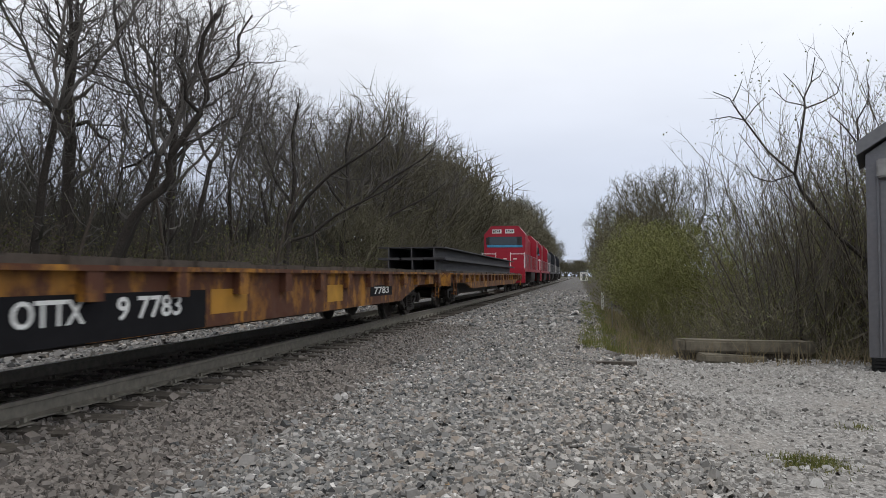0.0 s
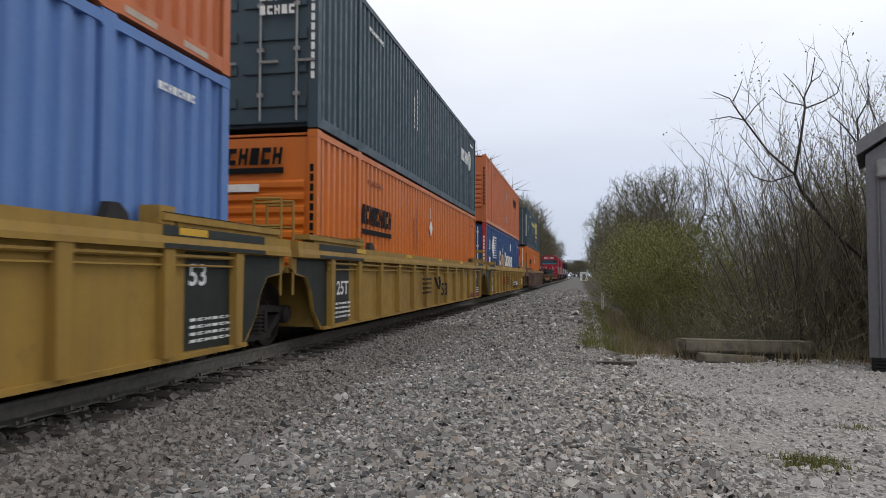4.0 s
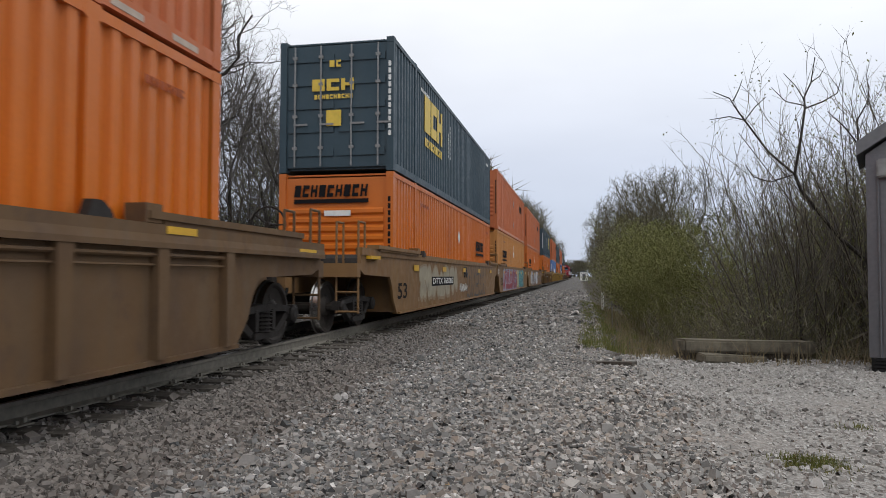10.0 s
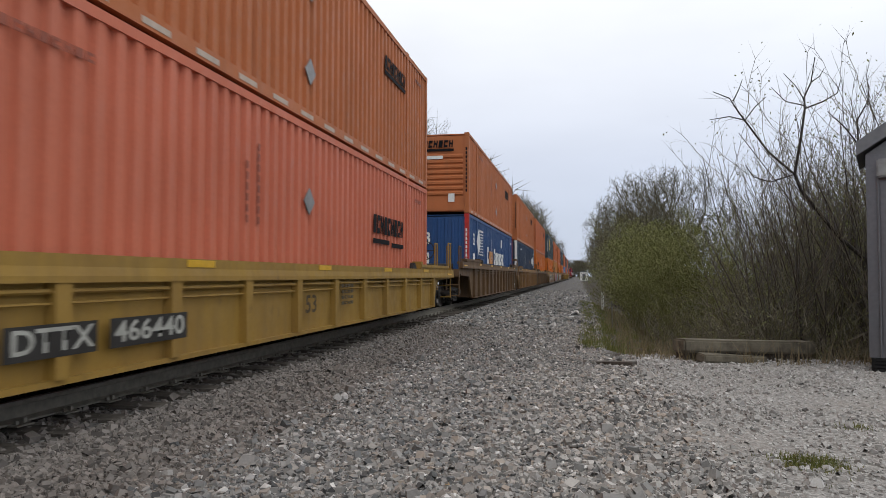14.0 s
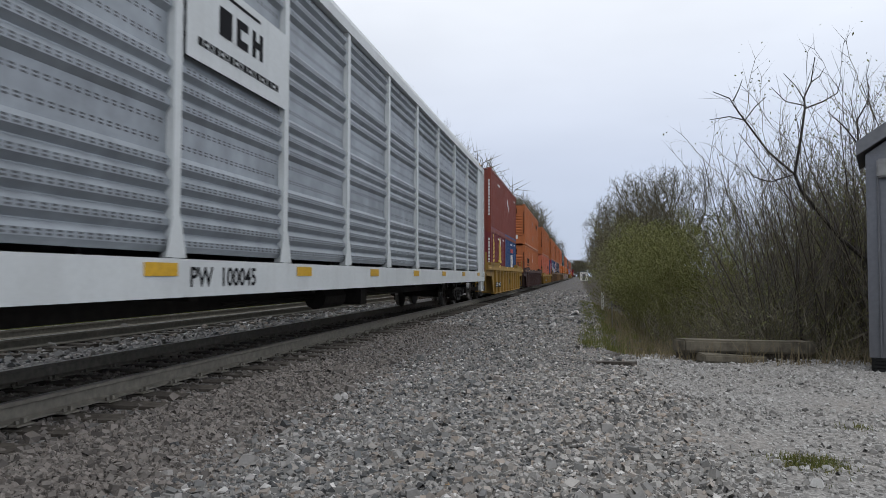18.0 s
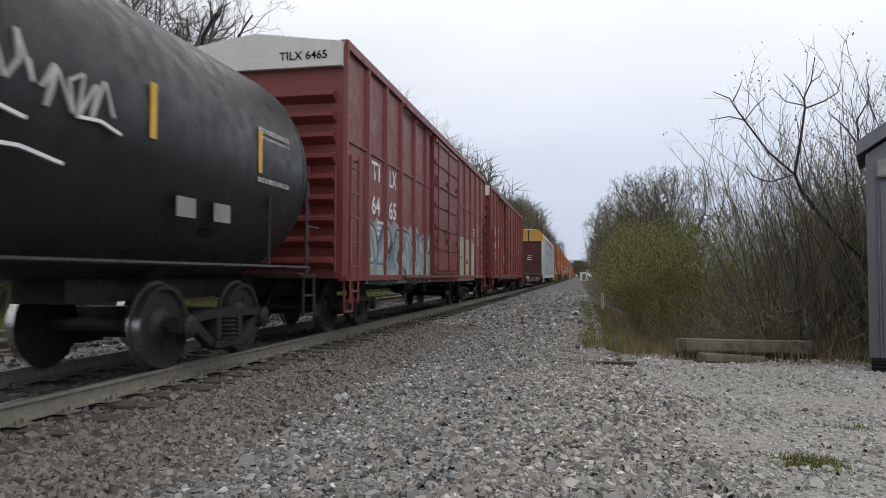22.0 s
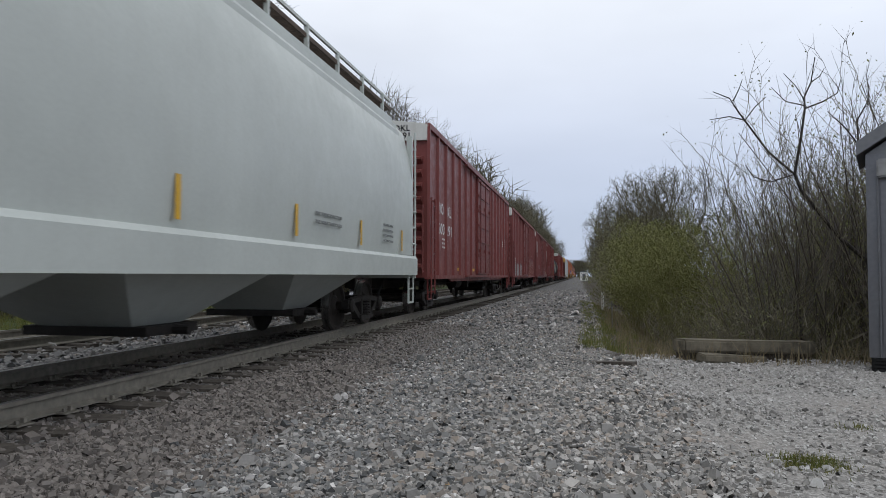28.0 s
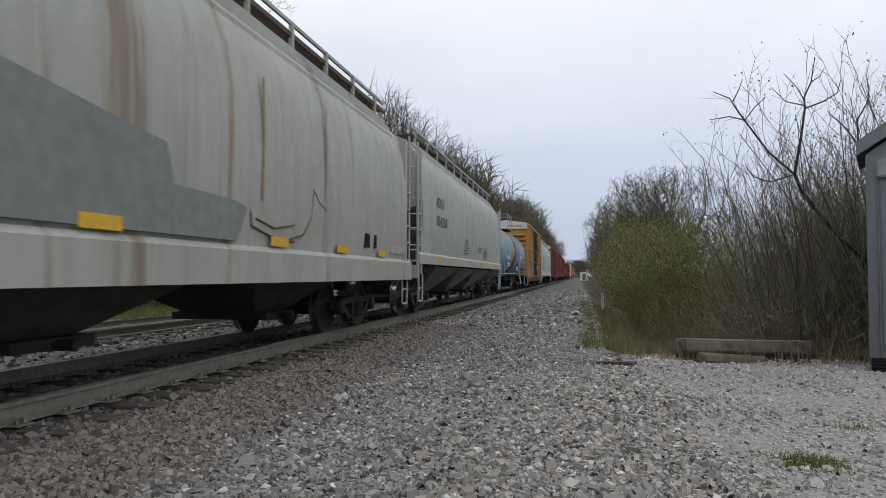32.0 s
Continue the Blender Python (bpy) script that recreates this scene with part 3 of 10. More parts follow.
def throw_up(parent, x, y0, y1, z0, z1, text, fill, line, seed, back=None, top=None, halo=None, fat=0.17, rim=0.04, lean=0.08, ribs=(), cuts=None, cut=0.5, shine=None):
    """Sprayed fat letters with shadow, outline and one or two tones of fill, each letter a part; where they cross ribs the paint lies on the ribs too."""
    rnd = random.Random(seed)
    ground = B()
    m = max(10, int((y1 - y0) / 0.2))
    if back:
        rim_top = [(y0 - 0.1 + (y1 - y0 + 0.2) * i / m, z1 + rnd.uniform(-0.10, 0.06) * (z1 - z0)) for i in range(m + 1)]
        low = [(y1 + 0.1 - (y1 - y0 + 0.2) * i / m, z0) for i in range(m + 1)]
    else:
        rim_top, low = [(y0, z0 + 0.12), (y0 + 0.12, z0 + 0.12)], [(y0 + 0.12, z0), (y0, z0)]
    ground.faces.new([ground.verts.new((x, p, q)) for p, q in rim_top + low])
    root = part("graffiti", ground, spray(back or line), parent, "sprayed graffiti lettering")
    n = len(text)
    edges = cuts or [y0 + (y1 - y0) * k / n for k in range(n + 1)]
    for kk, ch in enumerate(text):
        a, b = edges[kk], edges[kk + 1]
        half = fat * min(b - a, z1 - z0) * rnd.uniform(0.92, 1.08)
        rimw = rim * (z1 - z0)
        w, h = (b - a) * 1.04 - 2 * (half + rimw), (z1 - z0) * rnd.uniform(0.94, 1.0) - 2 * (half + rimw)
        w = max(w, 0.12)
        ya, za = (a + b) / 2 - w / 2, z0 + half + rimw + rnd.uniform(0, 0.03)
        sh = lean + rnd.uniform(-0.08, 0.08)
        skel = [[(ya + w * p + sh * h * (q - 0.5) + rnd.uniform(-0.02, 0.02), za + h * q + rnd.uniform(-0.015, 0.015)) for p, q in st] for st in STROKES[ch]]
        layers = []
        if halo:
            layers.append((halo, half + rimw * 2.0, 0, 0, None))
        layers += [(line, half + rimw, 0.05, -0.05, None), (line, half + rimw, 0, 0, None), (fill, half, 0, 0, None)]
        if top:
            layers.append((top, half, 0, 0, za + h * (cut + rnd.uniform(-0.05, 0.05))))
        if shine:
            layers.append((shine, half * 0.10, -half * 0.55, half * 0.55, None))
        bm = B()
        mats = []
        for i, (col, hw, dy, dz, above) in enumerate(layers):
            one = B()
            xx = x + 0.0024 * (i + 1)
            for st in skel:
                xx += 0.00008 * ribbon(one, [(p + dy, q + dz) for p, q in st], hw, xx, 0.00008)
            if above is not None:
                bmesh.ops.bisect_plane(one, geom=one.verts[:] + one.edges[:] + one.faces[:], plane_co=(0, ya, above), plane_no=(0, -0.12, 1), clear_inner=True)
            if not one.verts:
                one.free()
                continue
            lo, hi = min(v.co.y for v in one.verts), max(v.co.y for v in one.verts)
            if spray(col) not in mats:
                mats.append(spray(col))
            k = mats.index(spray(col))
            pieces = [(one, 0.0)]
            for ry in ribs:
                if lo < ry < hi:
                    strip = one.copy()
                    for side, lim in ((1, ry + 0.04), (-1, ry - 0.04)):
                        bmesh.ops.bisect_plane(strip, geom=strip.verts[:] + strip.edges[:] + strip.faces[:], plane_co=(0, lim, 0), plane_no=(0, side, 0), clear_outer=True)
                    pieces.append((strip, 0.0655))
            for src, lift in pieces:
                new_v = {v: bm.verts.new((v.co.x + lift, v.co.y, v.co.z)) for v in src.verts}
                for fc in src.faces:
                    g = bm.faces.new([new_v[v] for v in fc.verts])
                    g.material_index = k
                src.free()
        me = bpy.data.meshes.new("painted_letter")
        bm.to_mesh(me)
        bm.free()
        for mt in mats:
            me.materials.append(mt)
        part("painted_letter", me, None, root)


def scrawl(parent, x, y0, y1, z0, z1, col, seed, r=0.014):
    """A one-line marker scrawl."""
    rnd = random.Random(seed)
    bm = B()
    n = 16
    pts = []
    for i in range(n):
        pts.append((x, y0 + (y1 - y0) * (i / (n - 1)) + rnd.uniform(-0.08, 0.08), z0 + (z1 - z0) * (0.5 + 0.5 * math.sin(i * 2.1 + rnd.uniform(-0.6, 0.6)))))
    path(bm, pts, r, 4)
    part("graffiti", bm, spray(col), parent, "thin sprayed scrawl")


# ---- containers ----
CPAINT = {
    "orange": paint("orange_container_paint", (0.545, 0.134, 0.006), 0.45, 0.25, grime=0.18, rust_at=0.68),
    "salmon": paint("sun_faded_orange_container_paint", (0.47, 0.135, 0.05), 0.55, 0.2, grime=0.2, rust_at=0.69),
    "rust_orange": paint("dull_orange_container_paint", (0.40, 0.125, 0.042), 0.6, 0.3, grime=0.28, rust_at=0.66),
    "coral": paint("chalky_coral_container_paint", (0.50, 0.142, 0.08), 0.6, 0.2, grime=0.12, rust_at=0.69),
    "tan": paint("tan_container_paint", (0.47, 0.21, 0.06), 0.55, 0.15, grime=0.2, rust_at=0.7),
    "slate": paint("dark_slate_blue_container_paint", (0.035, 0.062, 0.082), 0.5, 0.12, grime=0.16, rust_at=0.7),
    "navy": paint("navy_container_paint", (0.014, 0.032, 0.068), 0.5, 0.12, grime=0.12, rust_at=0.7),
    "blue": paint("royal_blue_container_paint", (0.017, 0.062, 0.18), 0.5, 0.15, grime=0.14, rust_at=0.69),
    "pale_blue": paint("faded_blue_container_paint", (0.10, 0.19, 0.42), 0.55, 0.2, grime=0.22, rust_at=0.67),
    "maroon": paint("maroon_container_paint", (0.16, 0.025, 0.032), 0.5, 0.2, grime=0.15, rust_at=0.68),
    "brick": paint("red_brown_container_paint", (0.19, 0.042, 0.028), 0.55, 0.25, grime=0.18, rust_at=0.67),
}
CREAM = plain("yellow_decal", (0.70, 0.50, 0.08), 0.5, 0, 0.12, 8, 0.03)
DECAL_W = plain("white_decal", (0.72, 0.73, 0.72), 0.5, 0, 0.12, 8, 0.03)
DECAL_K = plain("black_decal", (0.011, 0.011, 0.013), 0.75, 0, 0.2, 8, 0.03)
DECAL_K.node_tree.nodes["Principled BSDF"].inputs["Specular IOR Level"].default_value = 0.1


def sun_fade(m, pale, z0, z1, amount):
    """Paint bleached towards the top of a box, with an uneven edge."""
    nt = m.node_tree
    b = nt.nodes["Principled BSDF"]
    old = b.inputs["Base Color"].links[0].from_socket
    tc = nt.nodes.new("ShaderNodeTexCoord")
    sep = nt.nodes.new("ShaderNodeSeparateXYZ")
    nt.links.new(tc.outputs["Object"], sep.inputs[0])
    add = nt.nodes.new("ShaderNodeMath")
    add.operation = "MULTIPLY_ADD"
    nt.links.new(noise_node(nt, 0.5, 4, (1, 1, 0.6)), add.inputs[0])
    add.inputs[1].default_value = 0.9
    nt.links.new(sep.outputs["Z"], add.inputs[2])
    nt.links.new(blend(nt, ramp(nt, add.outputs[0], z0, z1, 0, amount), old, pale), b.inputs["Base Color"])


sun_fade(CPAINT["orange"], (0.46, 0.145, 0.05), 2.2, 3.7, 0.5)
RED = plain("red_decal", (0.42, 0.03, 0.025), 0.5, 0, 0.2, 6, 0.05)
CDOOR = plain("galvanised_lock_rod", (0.26, 0.26, 0.26), 0.5, 0.5, 0.2, 12)


def container(colour, s_front, z0, length=16.15, end="ribs", label="", logo=None, posts=None, bars_white=False, dashes=False):
    """A steel box container, its front end at s_front along the train and its bottom at z0."""
    H, W = 2.896, 1.30
    mat = CPAINT[colour]
    c = thing("shipping_container", label, "shipping container", "shipping containers on the train")
    ride(c, s_front - length / 2)
    hl = length / 2
    z1 = z0 + H
    long = length > 13
    depth, pitch = 0.05, 0.262
    n = int((length - 0.3) / pitch)
    prof = []
    y = -n * pitch / 2
    for i in range(n):
        prof += [(y, 0), (y + 0.105, 0), (y + 0.131, -depth), (y + 0.236, -depth)]
        y += pitch
    prof.append((y, 0))
    for sx in (1, -1):
        v, f = [], []
        for yy, d in prof:
            xx = sx * (W - 0.014 + d)
            v += [(xx, yy, z0 + 0.17), (xx, yy, z1 - 0.11)]
        for i in range(len(prof) - 1):
            q = (2 * i, 2 * i + 2, 2 * i + 3, 2 * i + 1)
            f.append(q if sx > 0 else q[::-1])
        part("side_panel", quick("side_panel", v, f, mat), None, c)
    for sx in (-1, 1):
        bm = B()
        a, b = (W - 0.07, W) if sx > 0 else (-W, -W + 0.07)
        box(bm, a, b, -hl + 0.16, hl - 0.16, z0 + 0.015, z0 + 0.172)
        part("bottom_rail", bm, mat, c)
        bm = B()
        a, b = (W - 0.06, W) if sx > 0 else (-W, -W + 0.06)
        box(bm, a, b, -hl + 0.1, hl - 0.1, z1 - 0.112, z1 - 0.012)
        part("top_rail", bm, mat, c)
    if dashes:
        k = 0
        while -hl + 0.5 + k * 0.92 < hl - 0.6:
            y = -hl + 0.5 + k * 0.92
            bm = B()
            box(bm, W, W + 0.004, y, y + 0.46, z0 + 0.05, z0 + 0.115)
            part("reflector", bm, TAPE_PALE, c)
            k += 1
    pm = CPAINT[posts] if posts in CPAINT else (RED if posts == "red" else (DECAL_W if posts == "white" else mat))
    for sx in (-1, 1):
        for sy in (-1, 1):
            bm = B()
            x0, x1 = sorted((sx * W, sx * (W - 0.15)))
            y0, y1 = sorted((sy * hl, sy * (hl - 0.15)))
            box(bm, x0, x1, y0, y1, z0 + 0.12, z1 - 0.12)
            part("corner_post", bm, pm, c)
    if long:
        for sy in (-1, 1):
            for sx in (-1, 1):
                bm = B()
                x0, x1 = sorted((sx * (W + 0.004), sx * (W - 0.1)))
                yc = sy * 6.02
                prism(bm, [(yc - 0.1, z0 - 0.004), (yc + 0.1, z0 - 0.004), (yc + 0.1, z0 + 0.12), (yc + 0.07, z0 + 0.14), (yc + 0.07, z1 - 0.14), (yc + 0.1, z1 - 0.12), (yc + 0.1, z1 + 0.012), (yc - 0.1, z1 + 0.012), (yc - 0.1, z1 - 0.12), (yc - 0.07, z1 - 0.14), (yc - 0.07, z0 + 0.14), (yc - 0.1, z0 + 0.12)], "x", x0, x1)
                part("lifting_post", bm, mat, c)
    for sx in (-1, 1):
        for sy in (-1, 1):
            for zz in (z0, z1 - 0.118):
                bm = B()
                x0, x1 = sorted((sx * (W + 0.004), sx * (W - 0.16)))
                y0, y1 = sorted((sy * (hl + 0.004), sy * (hl - 0.17)))
                box(bm, x0, x1, y0, y1, zz, zz + 0.118)
                part("corner_casting", bm, pm, c)
    bm = B()
    box(bm, -W + 0.04, W - 0.04, -hl + 0.1, hl - 0.1, z1 - 0.06, z1 - 0.025)
    part("roof", bm, mat, c)
    bm = B()
    box(bm, -W + 0.04, W - 0.04, -hl + 0.12, hl - 0.12, z0 + 0.05, z0 + 0.14)
    part("floor_pan", bm, mat, c)
    # front bulkhead and the end that looks back along the track
    bm = B()
    box(bm, -W + 0.13, W - 0.13, hl - 0.09, hl - 0.05, z0 + 0.1, z1 - 0.1)
    part("front_panel", bm, mat, c)
    yb = -hl
    bm = B()
    box(bm, -W + 0.13, W - 0.13, yb + 0.05, yb + 0.09, z0 + 0.1, z1 - 0.1)
    if end == "ribs":
        box(bm, -W + 0.16, W - 0.16, yb + 0.012, yb + 0.055, z0 + 0.08, z0 + 0.30)
        wall = part("end_wall", bm, mat, c, "pressed steel end with horizontal ribs")
        nr = 8
        for k in range(nr):
            za = z0 + 0.62 + k * (H - 1.35) / nr
            bm = B()
            prism(bm, [(yb + 0.052, za), (yb + 0.004, za + 0.05), (yb + 0.004, za + 0.125), (yb + 0.052, za + 0.165)], "x", -W + 0.22, W - 0.22)
            part("end_rib", bm, mat, wall)
    elif end == "corr":
        wall = part("end_wall", bm, mat, c, "corrugated steel end wall")
        k = -W + 0.2
        while k < W - 0.3:
            bm = B()
            prism(bm, [(k, yb + 0.05), (k + 0.03, yb + 0.012), (k + 0.11, yb + 0.012), (k + 0.14, yb + 0.05)], "z", z0 + 0.16, z1 - 0.16)
            part("end_rib", bm, mat, wall)
            k += 0.25
    else:
        wall = part("door", bm, mat, c, "double doors with lock rods")
        for k in range(5):
            za = z0 + 0.35 + k * 0.52
            for a, b in ((-W + 0.2, -0.06), (0.06, W - 0.2)):
                bm = B()
                box(bm, a, b, yb + 0.02, yb + 0.055, za, za + 0.16)
                part("door_rib", bm, mat, wall)
        for xx in (-0.95, -0.35, 0.35, 0.95):
            bm = B()
            rod(bm, (xx, yb - 0.005, z0 + 0.12), (xx, yb - 0.005, z1 - 0.12), 0.02, 6)
            for zz in (z0 + 0.5, z0 + 1.2, z0 + 1.9, z0 + 2.5):
                box(bm, xx - 0.05, xx + 0.05, yb - 0.02, yb + 0.03, zz, zz + 0.06)
            box(bm, xx - 0.02, xx + 0.3, yb - 0.03, yb - 0.012, z0 + 1.02, z0 + 1.06)
            part("lock_rod", bm, DECAL_W if bars_white else CDOOR, wall)
    if logo:
        logo(c, W, hl, z0, z1)
    ink = DECAL_K if colour in ("orange", "salmon", "coral", "rust_orange", "tan") else DECAL_W
    small_marks(c, ink, [(yb - 0.002, W - 0.115, W - 0.035, z0 + 0.75 + k * 0.15, z0 + 0.86 + k * 0.15, 1) for k in range(11)], "rear")
    rows = [(W + 0.001, hl - 1.35, hl - 0.7, z1 - 0.46, z1 - 0.38, 8), (W + 0.001, -hl + 2.6, -hl + 3.6, z1 - 0.5, z1 - 0.42, 8)]
    if long:
        rows += [(W + 0.001, -1.55 - q * 0.3, -1.47 - q * 0.3, z0 + 1.3 + k * 0.13, z0 + 1.39 + k * 0.13, 1) for q in range(2) for k in range(8 - 2 * q)]
    faint = {"orange": (0.30, 0.055, 0.006), "salmon": (0.27, 0.075, 0.03), "coral": (0.30, 0.08, 0.045), "rust_orange": (0.22, 0.065, 0.025), "tan": (0.25, 0.11, 0.035)}.get(colour)
    small_marks(c, spray(faint) if faint else ink, rows)
    return c


TAPE_PALE = plain("pale_reflective_tape", (0.46, 0.37, 0.30), 0.5, 0, 0.2, 6, 0.03)


def word_bar(c, side, x, y0, y1, z):
    bm = B()
    rect_on(bm, side, x, y0, y1, z, z + 0.09)
    part("logo_bar", bm, DECAL_K, c)


def logo_end(c, hl, z1):
    word(c, DECAL_K, "rear", -hl + 0.006, -0.95, 0.75, z1 - 0.52, z1 - 0.26, 9, lean=0.12)
    word_bar(c, "rear", -hl + 0.006, -0.95, 0.75, z1 - 0.66)
    bm = B()
    rect_on(bm, "rear", -hl + 0.004, -0.25, 0.35, z1 - 0.94, z1 - 0.82)
    part("plate", bm, DECAL_W, c)
    bm = B()
    rect_on(bm, "rear", -hl + 0.004, 0.55, 0.78, z1 - 2.5, z1 - 2.2)
    part("plate", bm, DECAL_W, c)


def placard(c, W, y, z, mat=None, r=0.2):
    bm = B()
    diamond(bm, "right", W + 0.002, y, z, r)
    part("placard", bm, mat or DECAL_W, c, "pale diamond placard holder")


def low_word(c, W, yc, z0):
    word(c, DECAL_K, "right", W + 0.001, yc - 1.0, yc + 1.0, z0 + 1.62, z0 + 1.98, 9, lean=0.12)
    word_bar(c, "right", W + 0.001, yc - 1.0, yc + 1.0, z0 + 1.44)


def logo_low_rear(c, W, hl, z0, z1):
    """Dark block word near the rear of the side and on the end; diamond placard at mid-length."""
    low_word(c, W, -hl + 3.2, z0)
    placard(c, W, 0.05, z0 + 1.92)
    bm = B()
    rect_on(bm, "right", W + 0.001, 0.02, 0.08, z0 + 2.18, z0 + 2.46)
    part("placard_strip", bm, DECAL_W, c)
    logo_end(c, hl, z1)


def logo_low_front(c, W, hl, z0, z1):
    low_word(c, W, hl - 3.2, z0)
    placard(c, W, 0.05, z0 + 1.92)
    logo_end(c, hl, z1)


def logo_upper(c, W, hl, z0, z1):
    """Upper tier: a smaller word high near the front, two dull placards at mid-length."""
    word(c, DECAL_K, "right", W + 0.001, hl - 4.0, hl - 2.3, z0 + 2.0, z0 + 2.28, 9, lean=0.12)
    word_bar(c, "right", W + 0.001, hl - 4.0, hl - 2.3, z0 + 1.88)
    placard(c, W, 0.1, z0 + 2.0, CDOOR, 0.2)
    placard(c, W, 0.1, z0 + 0.75, CDOOR, 0.2)
    logo_end(c, hl, z1)


def logo_big_front(c, W, hl, z0, z1):
    word(c, DECAL_K, "right", W + 0.001, hl - 4.75, hl - 2.45, z0 + 1.5, z0 + 1.86, 9, lean=0.12)
    word_bar(c, "right", W + 0.001, hl - 4.75, hl - 3.6, z0 + 1.3)
    word_bar(c, "right", W + 0.001, hl - 3.4, hl - 2.45, z0 + 1.26)
    placard(c, W, 0.1, z0 + 1.75, CDOOR)
    logo_end(c, hl, z1)


def yellow_mark(c, W, yc, z0):
    word(c, CREAM, "right", W + 0.001, yc - 1.2, yc + 1.2, z0 + 1.45, z0 + 2.4, 3, 0.12)
    word(c, CREAM, "right", W + 0.001, yc - 1.15, yc + 1.1, z0 + 1.08, z0 + 1.3, 10)


def slate_end(c, hl, z1):
    word(c, CREAM, "rear", -hl + 0.002, -0.55, 0.45, z1 - 1.12, z1 - 0.86, 3, 0.14)
    small_marks(c, CREAM, [(-hl + 0.002, -0.5, 0.4, z1 - 1.3, z1 - 1.2, 10), (-hl + 0.002, -0.15, 0.15, z1 - 0.6, z1 - 0.45, 2)], "rear")
    bm = B()
    rect_on(bm, "rear", -hl + 0.002, -0.22, 0.12, z1 - 1.9, z1 - 1.55)
    part("plate", bm, CREAM, c)


def logo_slate(c, W, hl, z0, z1):
    """A heavy yellow block mark with a smaller row below, on the side and the end."""
    yellow_mark(c, W, hl - 3.45, z0)
    slate_end(c, hl, z1)
    bm = B()
    rect_on(bm, "right", W + 0.001, -hl + 1.2, -hl + 1.36, z0 + 0.8, z0 + 1.1)
    part("plate", bm, CREAM, c)


def logo_slate_mid(c, W, hl, z0, z1):
    yellow_mark(c, W, hl - 5.6, z0)
    small_marks(c, CREAM, [(W + 0.001, hl - 11.5, hl - 7.5, z0 + 1.9, z0 + 2.15, 16), (W + 0.001, hl - 6.9, hl - 6.6, z0 + 0.6, z0 + 0.9, 1), (W + 0.001, hl - 4.9, hl - 4.6, z0 + 0.5, z0 + 0.9, 1)])
    lettering("size_mark", "53", 0.4, DECAL_W, c, (W + 0.006, -hl + 1.2, z0 + 1.4), "right", 0.32)
    slate_end(c, hl, z1)


def logo_slate_rear(c, W, hl, z0, z1):
    yellow_mark(c, W, -hl + 4.2, z0)
    slate_end(c, hl, z1)


def white_words(c, W, y0, z0, flip):
    """Two words of tall pale blocks low on the side."""
    widths = (0.5, 0.4, 0.4, 0.4, 0.4, 0.0, 0.5, 0.35, 0.42, 0.42, 0.42, 0.38, 0.42, 0.42, 0.22, 0.42)
    y = y0
    for k, w in enumerate(widths):
        if w:
            bm = B()
            h = 0.72 if k in (0, 6) else 0.56
            prism(bm, block_shape(k + 1, y, y + w * 0.82, z0 + 1.18, z0 + 1.18 + h), "x", W + 0.001, W + 0.007)
            part("letter_block", bm, CPAINT["tan"] if 0 < k < 5 and flip else DECAL_W, c)
        y += w if w else 0.25


def logo_pacer(c, W, hl, z0, z1):
    white_words(c, W, -hl + 5.0, z0, True)
    bm = B()
    diamond(bm, "right", W + 0.001, -hl + 2.45, z0 + 1.98, 0.52, 0.006)
    part("logo_diamond", bm, DECAL_W, c)
    for k in range(9):
        bm = B()
        pts = [(W + 0.003, -hl + 2.5 + 0.1 * abs(4 - k) * 0.4 + i * 0.12, z0 + 1.5 + k * 0.115 + 0.022 * math.sin(i * 1.7)) for i in range(10)]
        path(bm, pts, 0.014, 4)
        part("logo_wave", bm, DECAL_W, c)
    for side, x, y0, y1, za, zb in (("right", W + 0.001, -hl + 0.95, -hl + 1.45, z0 + 0.95, z0 + 1.5), ("rear", -hl + 0.01, -0.65, -0.15, z0 + 0.95, z0 + 1.5), ("right", W + 0.001, hl - 6.0, hl - 5.6, z0 + 2.05, z0 + 2.45)):
        bm = B()
        rect_on(bm, side, x, y0, y1, za, zb)
        part("plate", bm, DECAL_W, c)
    lettering("size_mark", "53", 0.6, DECAL_W, c, (W + 0.006, -hl + 1.2, z0 + 2.0), "right", 0.42)
    lettering("size_mark", "53", 0.6, DECAL_W, c, (-0.35, -hl + 0.006, z0 + 2.0), "rear", 0.5)


def loop_word(c, W, yc, z0):
    word(c, DECAL_W, "right", W + 0.001, yc - 1.0, yc + 0.35, z0 + 1.65, z0 + 2.05, 4)
    for k in range(2):
        bm = B()
        n = 14
        pts = [(W + 0.002, yc + 0.65 + (0.22 - 0.07 * k) * math.cos(2 * math.pi * i / n), z0 + 1.85 + (0.33 - 0.1 * k) * math.sin(2 * math.pi * i / n)) for i in range(n + 1)]
        path(bm, pts, 0.03, 4)
        part("logo_loop", bm, DECAL_W, c)


def logo_wave(c, W, hl, z0, z1):
    """White block word with a loop near the front of the side and on the doors."""
    loop_word(c, W, hl - 2.2, z0)
    word(c, DECAL_W, "rear", -hl - 0.03, -1.0, -0.3, z1 - 1.05, z1 - 0.8, 4)
    small_marks(c, DECAL_W, [(-hl - 0.03, 0.35, 0.95, z1 - 0.9 - k * 0.22, z1 - 0.76 - k * 0.22, 5) for k in range(2)], "rear")


def logo_letters_white(c, W, hl, z0, z1):
    white_words(c, W, -hl + 5.6, z0, False)
    for x in (-0.6, 0.6):
        bm = B()
        diamond(bm, "rear", -hl - 0.03, x, z1 - 0.85, 0.34)
        part("logo_diamond", bm, DECAL_W, c)


